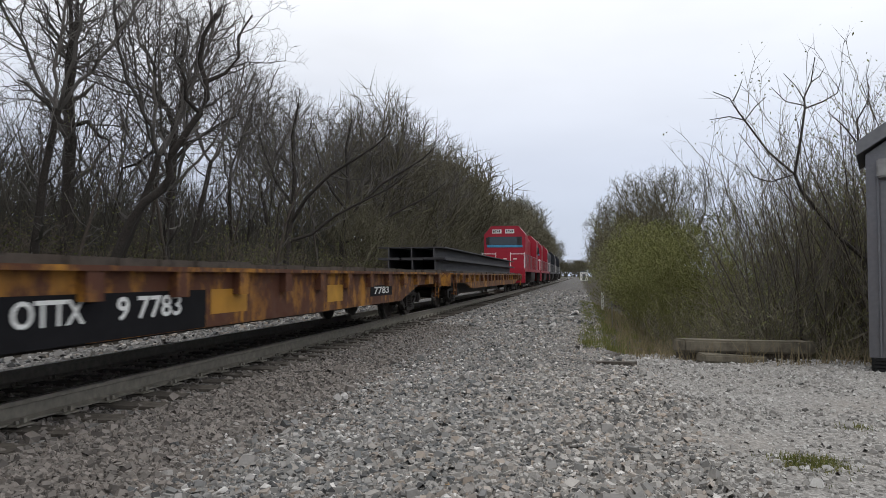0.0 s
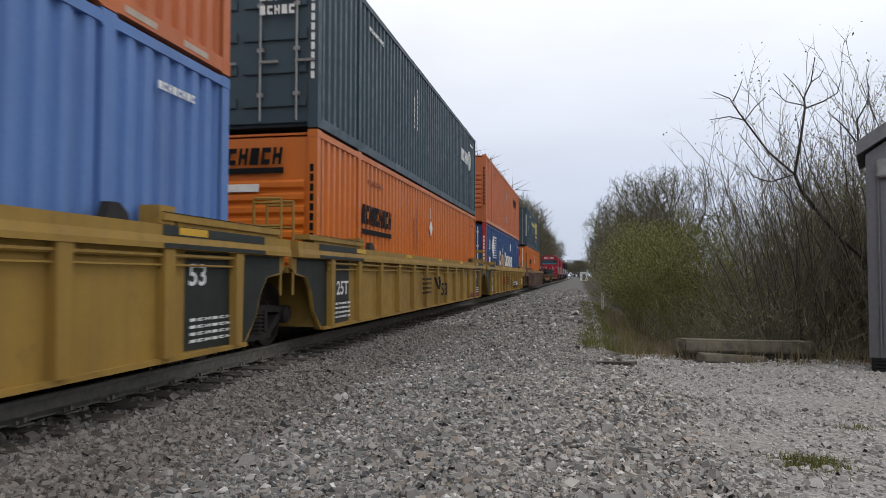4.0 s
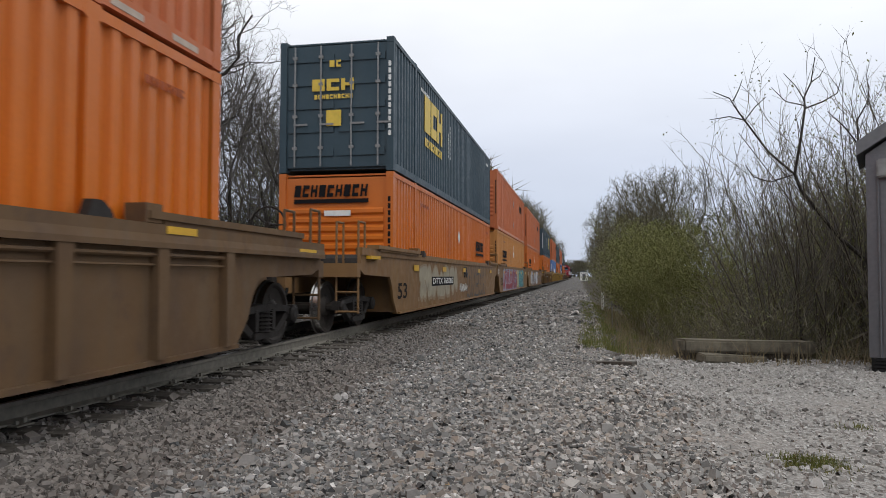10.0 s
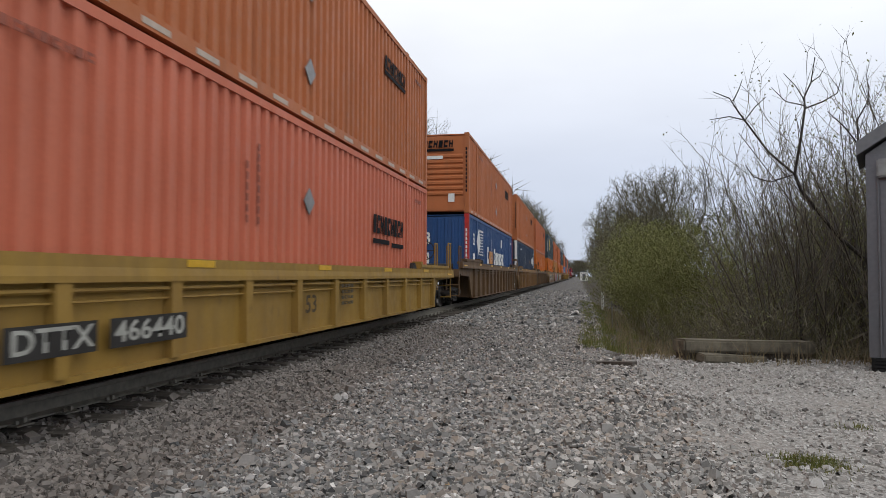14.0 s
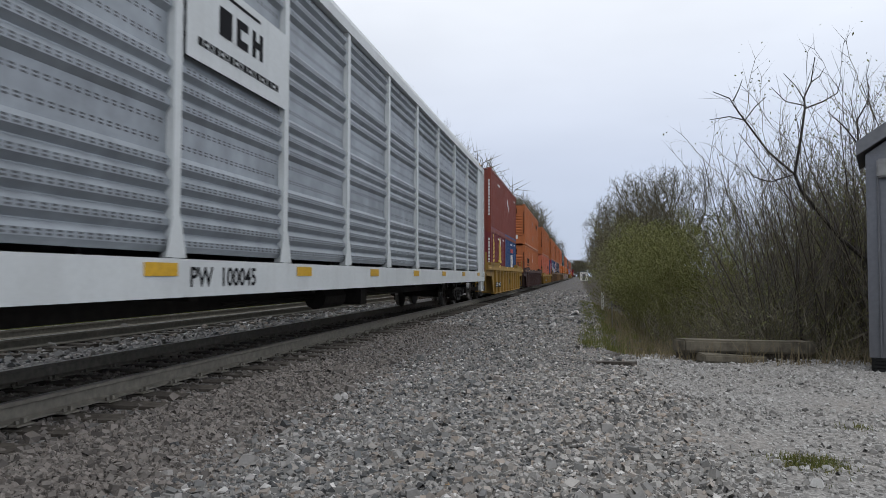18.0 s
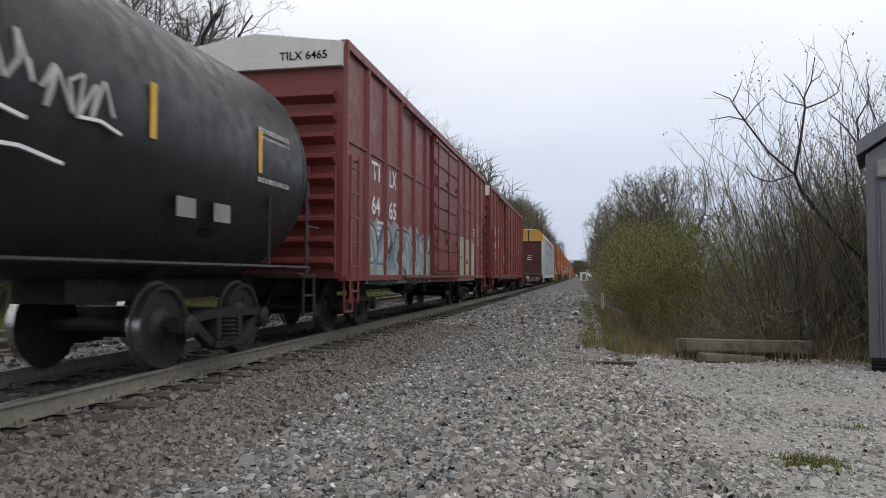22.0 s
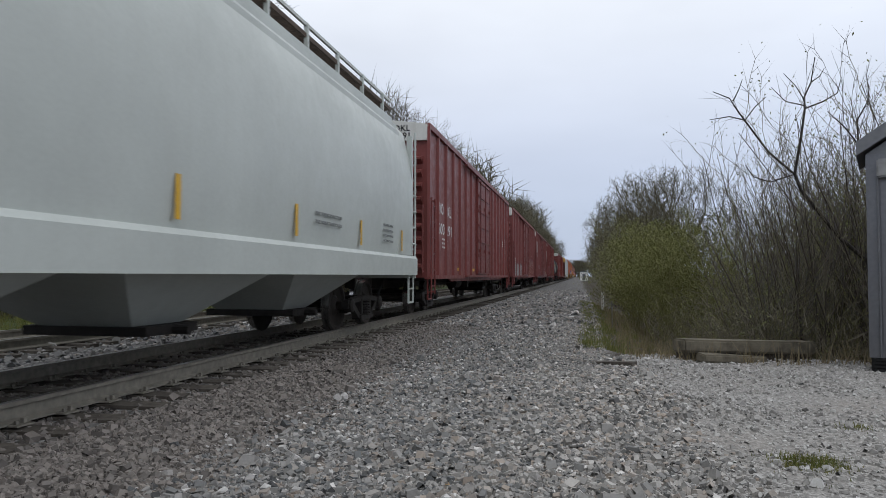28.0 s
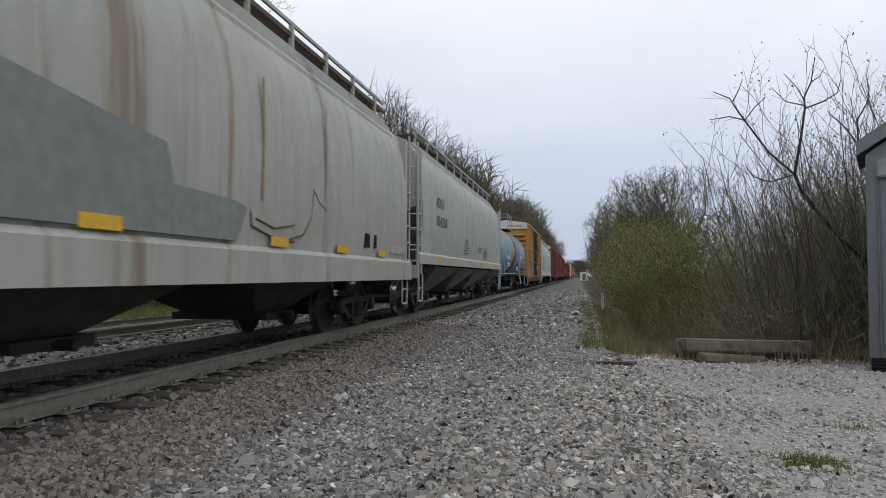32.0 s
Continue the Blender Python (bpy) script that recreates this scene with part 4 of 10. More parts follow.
# ---- well cars ----
WELL = {
    "rusty": paint("rust_brown_well_car_paint", (0.125, 0.075, 0.058), 0.65, 0.5, grime=0.4, rust_at=0.56),
    "yellow": paint("yellow_well_car_paint", (0.29, 0.175, 0.034), 0.65, 0.5, rust=(0.11, 0.06, 0.034), grime=0.42, rust_at=0.60, dirt=(0.09, 0.062, 0.038), patch=0.22),
    "ochre": paint("ochre_well_car_paint", (0.195, 0.108, 0.042), 0.6, 0.4, grime=0.4, rust_at=0.60, patch=0.2),
    "faded": paint("rust_washed_yellow_well_car_paint", (0.18, 0.10, 0.03), 0.7, 0.65, rust=(0.075, 0.04, 0.026), grime=0.5, rust_at=0.52, patch=0.8, dirt=(0.055, 0.038, 0.027)),
    "brown": paint("grimy_brown_well_car_paint", (0.122, 0.07, 0.032), 0.7, 0.5, grime=0.45, rust_at=0.56, rust=(0.07, 0.042, 0.03), patch=0.4),
    "deep": paint("dark_maroon_well_car_paint", (0.062, 0.033, 0.031), 0.7, 0.4, grime=0.35, rust_at=0.58),
}


def well_car(colour, s_front, length=16.15, front="coupler", rear="coupler", ribs=13, smooth=False, label="", marks=None, chord=None, drop=0.0):
    """One unit of a well car. s_front is the front end of the box that it carries; a joint end shares the next unit's truck."""
    mat = WELL[colour]
    c = thing("well_car", label, "well car", "well cars of the train")
    s = s_front - length / 2
    ride(c, s)
    hl = length / 2 + 0.12
    X = 1.44
    ext = {"coupler": 3.15, "joint": 1.38}
    ef, er = ext[front], ext[rear]
    low = 1.0 - 0.32 * drop
    def nose(sy, e):
        """Outline of the side plate past the well, over the truck."""
        return [(sy * (hl + 0.05), 0.22), (sy * (hl + 0.32), 0.50), (sy * (hl + 0.45), 0.80), (sy * (hl + 0.62), 0.98 * low), (sy * (hl + e * 0.72), 1.02 * low), (sy * (hl + e * 0.80), 1.10 * low - drop * 0.1), (sy * (hl + e * 0.80), 1.38 - drop)]
    outline = nose(1, ef) + nose(-1, er)[::-1]
    for sx in (1, -1):
        bm = B()
        a, b = sorted((sx * X, sx * (X - 0.05)))
        prism(bm, outline, "x", a, b)
        part("side_plate", bm, mat, c)
        bm = B()
        a, b = sorted((sx * (X + 0.085), sx * (X - 0.09)))
        yf, yr = hl + ef * 0.8, -hl - er * 0.8
        if smooth:
            a, b = sorted((sx * (X + 0.03), sx * (X - 0.09)))
            box(bm, a, b, yr, yf, 1.37 - drop, 1.50 - drop)
        else:
            prism(bm, [(p, q - drop) for p, q in ([(a, 1.37), (a, 1.465), (b, 1.465), (b, 1.37), (X + 0.10, 1.30), (X + 0.10, 1.25), (X, 1.25), (X, 1.37)] if sx > 0 else [(a, 1.37), (b, 1.37), (b, 1.465), (a, 1.465)])], "y", yr, yf)
        part("top_chord", bm, WELL[chord] if chord else mat, c)
        bm = B()
        a, b = sorted((sx * (X + 0.06), sx * (X - 0.12)))
        box(bm, a, b, -hl, hl, 0.205, 0.25)
        part("bottom_chord", bm, mat, c)
        if not smooth:
            for k in range(ribs):
                y = -hl + 0.25 + (2 * hl - 0.5) * k / (ribs - 1)
                bm = B()
                a, b = sorted((sx * (X + 0.09), sx * X))
                prism(bm, [(y - 0.065, 0.25), (y + 0.065, 0.25), (y + 0.085, 1.25 - drop), (y - 0.085, 1.25 - drop)], "x", a, b)
                part("rib", bm, mat, c)
            for z, r in ((1.19 - drop, 0.022), (1.10 - drop, 0.012)):
                bm = B()
                rod(bm, (sx * (X + 0.045), -hl + 0.1, z), (sx * (X + 0.045), hl - 0.1, z), r, 6)
                part("air_pipe", bm, mat, c)
    for k in range(9):
        y = -hl + 0.4 + (2 * hl - 0.8) * k / 8
        bm = B()
        box(bm, -X + 0.06, X - 0.06, y - 0.12, y + 0.12, 0.23, 0.33)
        part("cross_bearer", bm, M["truck"], c)
    for sy in (-1, 1):
        bm = B()
        a, b = sorted((sy * hl, sy * (hl + 0.08)))
        box(bm, -X + 0.06, X - 0.06, a, b, 0.25, 1.15)
        part("end_bulkhead", bm, mat, c)
    for sy, e, kind in ((1, ef, front), (-1, er, rear)):
        bm = B()
        a, b = sorted((sy * (hl + 0.08), sy * (hl + e * 0.8)))
        box(bm, -X + 0.06, X - 0.06, a, b, 1.04, 1.12)
        a, b = sorted((sy * (hl + 0.08), sy * (hl + e)))
        box(bm, -0.32, 0.32, a, b, 0.70, 1.04)
        if kind == "coupler":
            a, b = sorted((sy * (hl + e * 0.8), sy * (hl + e * 0.86)))
            box(bm, -X, X, a, b, 0.98, 1.22)
        part("end_platform", bm, mat, c)
        if kind == "coupler":
            truck(c, sy * (hl + 1.55), s)
            coupler(c, sy * (hl + e), sy)
            y = sy * (hl + e * 0.82)
            bm = B()
            for xx in (X - 0.02, X - 0.42):
                path(bm, [(xx, y, 0.35), (xx, y, 1.95), (xx, y - sy * 0.35, 1.95), (xx, y - sy * 0.35, 1.1)], 0.022)
            for zz in (0.38, 0.72, 1.05):
                rod(bm, (X - 0.42, y, zz), (X - 0.02, y, zz), 0.02, 5)
            part("step_ladder", bm, mat, c)
            bm = B()
            rod(bm, (-X, y, 1.8), (-0.3, y, 1.8), 0.018, 5)
            for xx in (-X, -0.9, -0.3):
                rod(bm, (xx, y, 1.15), (xx, y, 1.8), 0.018, 5)
            part("handrail", bm, mat, c)
            if sy > 0:
                brake_wheel(c, 0.7, y - 0.2, 1.75, M["truck"])
            bm = B()
            rod(bm, (-0.5, sy * (hl + 0.9), 1.28), (0.9, sy * (hl + 0.9), 1.28), 0.15, 10)
            part("air_tank", bm, M["truck"], c)
            bm = B()
            box(bm, X - 0.02, X + 0.095, sy * (hl + e * 0.6) - 0.3, sy * (hl + e * 0.6) + 0.3, 1.305 - drop, 1.365 - drop)
            part("reflector", bm, M["yellow"], c)
        else:
            if sy < 0:
                truck(c, sy * (hl + 1.36), s)
            bm = B()
            y = sy * (hl + e * 0.75)
            path(bm, [(X - 0.02, y, 0.75), (X - 0.02, y, 2.0), (X - 0.4, y, 2.0), (X - 0.4, y, 1.1)], 0.02)
            for zz in (1.35, 1.65, 1.95):
                rod(bm, (X - 0.4, y, zz), (X - 0.02, y, zz), 0.018, 5)
            part("step_ladder", bm, mat, c)
    tape(c, X + (0.022 if smooth else 0.0865), [-hl + 1.6 + k * 3.4 for k in range(5 if hl > 7 else 4)], 1.12 if smooth else 1.385 - drop, 0.13 if smooth else 0.07, 0.5, upright=False)
    # box guides standing on the chords, and the stiffening beams over the ends
    for sx in (1, -1):
        for y in (-5.9, 5.9) if hl > 7 else ():
            bm = B()
            a, b = sorted((sx * (X + 0.07), sx * (X - 0.02)))
            prism(bm, [(y - 0.16, 1.465 - drop), (y + 0.16, 1.465 - drop), (y + 0.12, 1.53 - drop), (y + 0.02, 1.60 - drop), (y - 0.1, 1.60 - drop)], "x", a, b)
            part("box_guide", bm, M["truck"], c)
        for sy, e, kind in ((1, ef, front), (-1, er, rear)):
            bm = B()
            a, b = sorted((sx * (X + 0.10), sx * (X - 0.13)))
            y0, y1 = sorted((sy * (hl - 1.7), sy * (hl + e * 0.55)))
            box(bm, a, b, y0, y1, 1.505 - drop, 1.575 - drop)
            box(bm, a + 0.03, b - 0.03, y0 + 0.25, y1, 1.466 - drop, 1.506 - drop)
            box(bm, a, b - 0.02, y0 - 0.04 if sy > 0 else y1 - 0.2, y0 + 0.2 if sy > 0 else y1 + 0.04, 1.47 - drop, 1.64 - drop)
            part("end_beam", bm, mat, c)
    if not smooth:
        for sy, kind in ((1, front), (-1, rear)):
            if kind == "joint":
                y0, y1 = sorted((sy * (hl - 1.55), sy * (hl + 0.0)))
                bm = B()
                if colour == "yellow":
                    prism(bm, [(sy * (hl - 1.2), 0.27), (sy * (hl + 0.03), 0.25), (sy * (hl + 0.30), 0.50), (sy * (hl + 0.43), 0.80), (sy * (hl + 0.60), 0.985), (sy * (hl + 0.95), 1.04), (sy * (hl + 0.95), 1.24), (sy * (hl - 1.2), 1.24)], "x", X, X + 0.004)
                else:
                    rect_on(bm, "right", X, y0, y1, 0.27, 1.24, 0.004)
                part("data_panel", bm, DARK_PANEL, c, "dark stencilled data panel")
                small_marks(c, DECAL_W, [(X + 0.004, y0 + 0.45, y1 - 0.25, 0.34 + k * 0.07, 0.37 + k * 0.07, 6) for k in range(4)])
                lettering("size_mark", "25T" if sy < 0 else "53", 0.3, DECAL_W, c, (X + 0.01, (y0 + y1) / 2 + (0.1 if sy < 0 else -0.2), 0.80 if sy < 0 else 1.0), "right", 0.55 if sy < 0 else 0.32)
                a, b = sorted((sy * (hl - 1.7), sy * (hl + 0.35)))
                bm = B()
                box(bm, X + 0.1005, X + 0.106, a, b, 1.255, 1.30)
                box(bm, X + 0.086, X + 0.0895, a, b, 1.37, 1.462)
                box(bm, X - 0.10, X + 0.105, a, b, 1.576, 1.582)
                part("chord_plate", bm, DARK_PANEL, c, "dark painted end of the chord")
    if marks:
        marks(c, X, hl)
    return c


DARK_PANEL = plain("dark_green_black_panel", (0.022, 0.026, 0.024), 0.55, 0, 0.3, 6, 0.05)


# ---- other rolling stock ----
RS = {
    "flat_yellow": paint("rusted_yellow_flatcar_paint", (0.36, 0.165, 0.022), 0.7, 0.95, rust=(0.075, 0.028, 0.017), grime=0.85, dirt=(0.045, 0.026, 0.02), rust_at=0.42, patch=0.6),
    "flat_red": paint("oxide_red_flatcar_paint", (0.088, 0.026, 0.023), 0.65, 0.6, grime=0.45, rust=(0.04, 0.022, 0.02), rust_at=0.54, patch=0.5, dirt=(0.05, 0.035, 0.03)),
    "oxide": paint("oxide_red_boxcar_paint", (0.165, 0.04, 0.036), 0.46, 0.25, grime=0.22, rust=(0.08, 0.03, 0.022), rust_at=0.64),
    "oxide_bright": paint("bright_oxide_boxcar_paint", (0.16, 0.029, 0.02), 0.42, 0.15, grime=0.15, rust=(0.1, 0.03, 0.02), rust_at=0.68),
    "oxide_dull": paint("dull_maroon_boxcar_paint", (0.165, 0.048, 0.045), 0.6, 0.3, grime=0.25, rust=(0.08, 0.03, 0.025), rust_at=0.62),
    "box_yellow": paint("weathered_yellow_boxcar_paint", (0.37, 0.20, 0.05), 0.55, 0.45, grime=0.4, rust=(0.16, 0.075, 0.03), rust_at=0.58),
    "box_black": paint("chalky_black_door_paint", (0.022, 0.024, 0.028), 0.55, 0.15, grime=0.2, rust_at=0.66),
    "tank_black": paint("satin_black_tank_paint", (0.016, 0.017, 0.019), 0.42, 0.12, grime=0.12, rust_at=0.7),
    "tank_blue": paint("faded_sky_blue_tank_paint", (0.20, 0.33, 0.44), 0.55, 0.75, rust=(0.15, 0.055, 0.025), grime=0.3, rust_at=0.60),
    "hop_white": paint("clean_pale_grey_hopper_paint", (0.46, 0.49, 0.465), 0.4, 0.05, grime=0.10, rust_at=0.74, dirt=(0.3, 0.29, 0.26)),
    "hop_grey": paint("stained_grey_hopper_paint", (0.335, 0.345, 0.32), 0.55, 0.25, grime=0.4, rust=(0.22, 0.12, 0.06), rust_at=0.66, dirt=(0.2, 0.18, 0.14)),
    "hop_old": paint("rust_streaked_grey_hopper_paint", (0.33, 0.335, 0.305), 0.55, 0.3, grime=0.55, rust=(0.2, 0.11, 0.05), rust_at=0.62, dirt=(0.24, 0.2, 0.15)),
    "rack_white": paint("white_autorack_paint", (0.56, 0.585, 0.59), 0.5, 0.08, grime=0.18, rust_at=0.72, dirt=(0.3, 0.29, 0.27)),
    "loco_red": paint("bright_red_locomotive_paint", (0.28, 0.009, 0.024), 0.35, 0.05, grime=0.1, rust_at=0.75),
    "loco_dark": paint("dark_navy_locomotive_paint", (0.015, 0.017, 0.024), 0.45, 0.1, grime=0.15, rust_at=0.7),
    "roof_white": paint("silver_roof_paint", (0.55, 0.55, 0.52), 0.5, 0.15, grime=0.3, rust_at=0.68, dirt=(0.25, 0.22, 0.18)),
    "deck": plain("grey_plank_deck", (0.075, 0.062, 0.052), 0.9, 0, 0.4, 8, 0.5),
    "galv": plain("galvanised_steel_screen", (0.33, 0.36, 0.39), 0.5, 0.35, 0.25, 3, 0.1),
    # much darker than the hopper body above
    "pocket": plain("dark_brown_hopper_pocket", (0.065, 0.056, 0.048), 0.8, 0, 0.4, 5, 0.2),
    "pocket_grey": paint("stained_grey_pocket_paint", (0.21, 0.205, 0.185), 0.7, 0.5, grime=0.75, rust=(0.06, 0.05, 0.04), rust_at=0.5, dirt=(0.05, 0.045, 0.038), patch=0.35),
    "grating": plain("rusty_walkway_grating", (0.095, 0.07, 0.055), 0.8, 0, 0.35, 9, 0.2),
    "beam": plain("dark_mill_scale_steel", (0.075, 0.073, 0.078), 0.6, 0.4, 0.35, 4, 0.1),
    "rack_yellow": paint("mustard_roof_end_paint", (0.46, 0.26, 0.06), 0.55, 0.1, grime=0.2, rust_at=0.7),
}


def rusty_tank():
    """Blue tank paint with rust that has run down from the crown."""
    m, nt, b = nodes_of("rust_streaked_blue_tank_paint")
    tc = nt.nodes.new("ShaderNodeTexCoord")
    sep = nt.nodes.new("ShaderNodeSeparateXYZ")
    nt.links.new(tc.outputs["Object"], sep.inputs[0])
    base = blend(nt, ramp(nt, noise_node(nt, 0.8, 4), 0.3, 0.7), (0.15, 0.24, 0.31), (0.24, 0.33, 0.39))
    base = blend(nt, ramp(nt, noise_node(nt, 1.5, 6, (2.5, 2.5, 0.3)), 0.5, 0.75, 0, 0.4), base, (0.16, 0.15, 0.12))
    add = nt.nodes.new("ShaderNodeMath")
    add.operation = "MULTIPLY_ADD"
    nt.links.new(noise_node(nt, 1.1, 7, (1, 1.6, 0.35), 0.65), add.inputs[0])
    add.inputs[1].default_value = 2.4
    nt.links.new(sep.outputs["Z"], add.inputs[2])
    run = ramp(nt, add.outputs[0], 4.15, 4.7)
    rust = blend(nt, ramp(nt, noise_node(nt, 4, 6), 0.35, 0.65), (0.10, 0.035, 0.02), (0.26, 0.095, 0.03))
    c = blend(nt, run, base, rust)
    # one broad rusted ring round the shell, with ragged ochre edges
    wob = nt.nodes.new("ShaderNodeMath")
    wob.operation = "MULTIPLY_ADD"
    nt.links.new(noise_node(nt, 1.3, 6, (1, 1, 0.5), 0.6), wob.inputs[0])
    wob.inputs[1].default_value = 0.7
    nt.links.new(sep.outputs["Y"], wob.inputs[2])
    def ring(lo, hi, soft):
        mul = nt.nodes.new("ShaderNodeMath")
        mul.operation = "MULTIPLY"
        nt.links.new(ramp(nt, wob.outputs[0], lo - soft, lo + soft), mul.inputs[0])
        nt.links.new(ramp(nt, wob.outputs[0], hi - soft, hi + soft, 1, 0), mul.inputs[1])
        return mul.outputs[0]
    c = blend(nt, ring(-0.75, 1.2, 0.16), c, (0.25, 0.17, 0.09))
    c = blend(nt, ring(-0.52, 0.9, 0.14), c, blend(nt, ramp(nt, noise_node(nt, 3, 6, (1, 1, 0.3)), 0.35, 0.65), (0.055, 0.017, 0.012), (0.13, 0.038, 0.02)))
    c = blend(nt, ramp(nt, noise_node(nt, 2.6, 8, (1, 1, 0.5), 0.7), 0.62, 0.70, 0, 0.8), c, (0.14, 0.05, 0.025))
    nt.links.new(c, b.inputs["Base Color"])
    b.inputs["Roughness"].default_value = 0.6
    relief(nt, b, noise_node(nt, 9, 5), 0.15, 0.02)
    return m


RS["tank_blue_rust"] = rusty_tank()


def add_runs(m, colour, scale, at, amount):
    """Long narrow runs of stain down a painted side."""
    nt = m.node_tree
    b = nt.nodes["Principled BSDF"]
    old = b.inputs["Base Color"].links[0].from_socket
    runs = ramp(nt, noise_node(nt, scale, 5, (0.4, 1.0, 0.05), 0.6), at, at + 0.09, 0, amount)
    nt.links.new(blend(nt, runs, old, colour), b.inputs["Base Color"])


add_runs(RS["hop_old"], (0.19, 0.115, 0.055), 2.3, 0.60, 0.75)
add_runs(RS["hop_old"], (0.13, 0.125, 0.105), 1.3, 0.56, 0.6)
add_runs(RS["hop_grey"], (0.15, 0.12, 0.085), 1.9, 0.62, 0.55)
add_runs(RS["box_yellow"], (0.12, 0.06, 0.03), 2.6, 0.60, 0.6)


def underframe(c, hl, z=0.80, w=0.35, mat=None):
    bm = B()
    box(bm, -w, w, -hl + 0.1, hl - 0.1, z - 0.18, z + 0.12)
    for k in range(9):
        y = -hl + 0.6 + (2 * hl - 1.2) * k / 8
        box(bm, -1.3, 1.3, y - 0.08, y + 0.08, z + 0.02, z + 0.16)
    part("underframe", bm, mat or M["truck"], c)
    bm = B()
    rod(bm, (0.55, -1.3, z - 0.12), (0.55, -0.2, z - 0.12), 0.2, 10)
    box(bm, 0.4, 0.85, 0.4, 0.8, z - 0.3, z + 0.02)
    rod(bm, (0.5, -4.5, z - 0.1), (0.5, 4.5, z - 0.1), 0.025, 5)
    part("brake_gear", bm, M["truck"], c)


def flatcar(colour, s_front, s_rear, label, bulkheads=False, zdeck=1.10, belly=0.56, marks=None):
    L = s_front - s_rear
    s = (s_front + s_rear) / 2
    hl = L / 2
    c = thing("flatcar", label, "flatcar", "flatcars of the train")
    ride(c, s)
    mat = RS[colour]
    X = 1.42
    e = hl - 0.02
    for sx in (-1, 1):
        bm = B()
        a, b = sorted((sx * X, sx * (X - 0.07)))
        prism(bm, [(-e, zdeck - 0.06), (-e, zdeck - 0.30), (-e + 2.6, zdeck - 0.32), (-e + 4.2, belly), (e - 4.2, belly), (e - 2.6, zdeck - 0.32), (e, zdeck - 0.30), (e, zdeck - 0.06)], "x", a, b)
        part("side_sill", bm, mat, c)
        n = max(8, int(L / 1.15))
        for k in range(n):
            y = -e + 0.5 + (2 * e - 1.0) * k / (n - 1)
            bm = B()
            a, b = sorted((sx * (X + 0.09), sx * X))
            box(bm, a, b, y - 0.10, y + 0.10, zdeck - 0.30, zdeck - 0.055)
            part("stake_pocket", bm, mat, c)
        bm = B()
        a, b = sorted((sx * (X + 0.10), sx * (X - 0.2)))
        box(bm, a, b, -e, e, zdeck - 0.06, zdeck - 0.015)
        part("side_rail", bm, mat, c)
    nb = int(L / 0.55)
    rnd = random.Random(int(abs(s_front) * 7))
    w = 2 * e / nb
    for k in range(nb):
        bm = B()
        y = -e + w * k
        t = rnd.uniform(0.0, 0.03)
        box(bm, -X - rnd.uniform(0, 0.08), X + rnd.uniform(-0.03, 0.09), y + 0.012, y + w - 0.012, zdeck - 0.014, zdeck + 0.03 + t)
        part("deck_plank", bm, RS["deck"], c)
    underframe(c, hl, 0.78)
    bm = B()
    box(bm, -0.34, 0.34, -hl + 4.0, hl - 4.0, 0.30, 0.60)
    part("centre_sill", bm, M["truck"], c, "dark fish-belly centre sill")
    for sy in (-1, 1):
        bm = B()
        a, b = sorted((sy * e, sy * (e + 0.1)))
        box(bm, -X, X, a, b, zdeck - 0.4, zdeck)
        part("end_sill", bm, mat, c)
        truck(c, sy * (hl - 2.1), s)
        coupler(c, sy * hl, sy)
        ladder(c, X - 0.04, sy * (hl - 0.55) - 0.2, sy * (hl - 0.55) + 0.2, 0.42, zdeck - 0.1, 2, mat)
    if bulkheads:
        for sy in (-1, 1):
            ya = sy * (e - 0.02)
            yb = sy * (e - 0.35)
            y0, y1 = sorted((ya, yb))
            bm = B()
            box(bm, -X, X, y0 + 0.08, y1 - 0.08, zdeck + 0.03, 4.38)
            bh = part("bulkhead", bm, mat, c, "tall rusty red steel bulkhead")
            for sx in (-1.36, -0.5, 0.32, 1.26):
                bm = B()
                box(bm, sx - 0.05, sx + 0.10, y0, y1, zdeck + 0.03, 4.40)
                part("bulkhead_post", bm, RS["flat_red"], bh)
            bm = B()
            box(bm, -X, X, y0, y1, 4.36, 4.46)
            part("bulkhead_cap", bm, mat, bh)
            for k in range(3):
                bm = B()
                path(bm, [(X + 0.01, (y0 + y1) / 2 - 0.2, 1.45 + k * 0.34), (X + 0.09, (y0 + y1) / 2 - 0.2, 1.45 + k * 0.34), (X + 0.09, (y0 + y1) / 2 + 0.15, 1.45 + k * 0.34), (X + 0.01, (y0 + y1) / 2 + 0.15, 1.45 + k * 0.34)], 0.015)
                part("grab_iron", bm, mat, c)
    if marks:
        marks(c, X, hl)
    return c


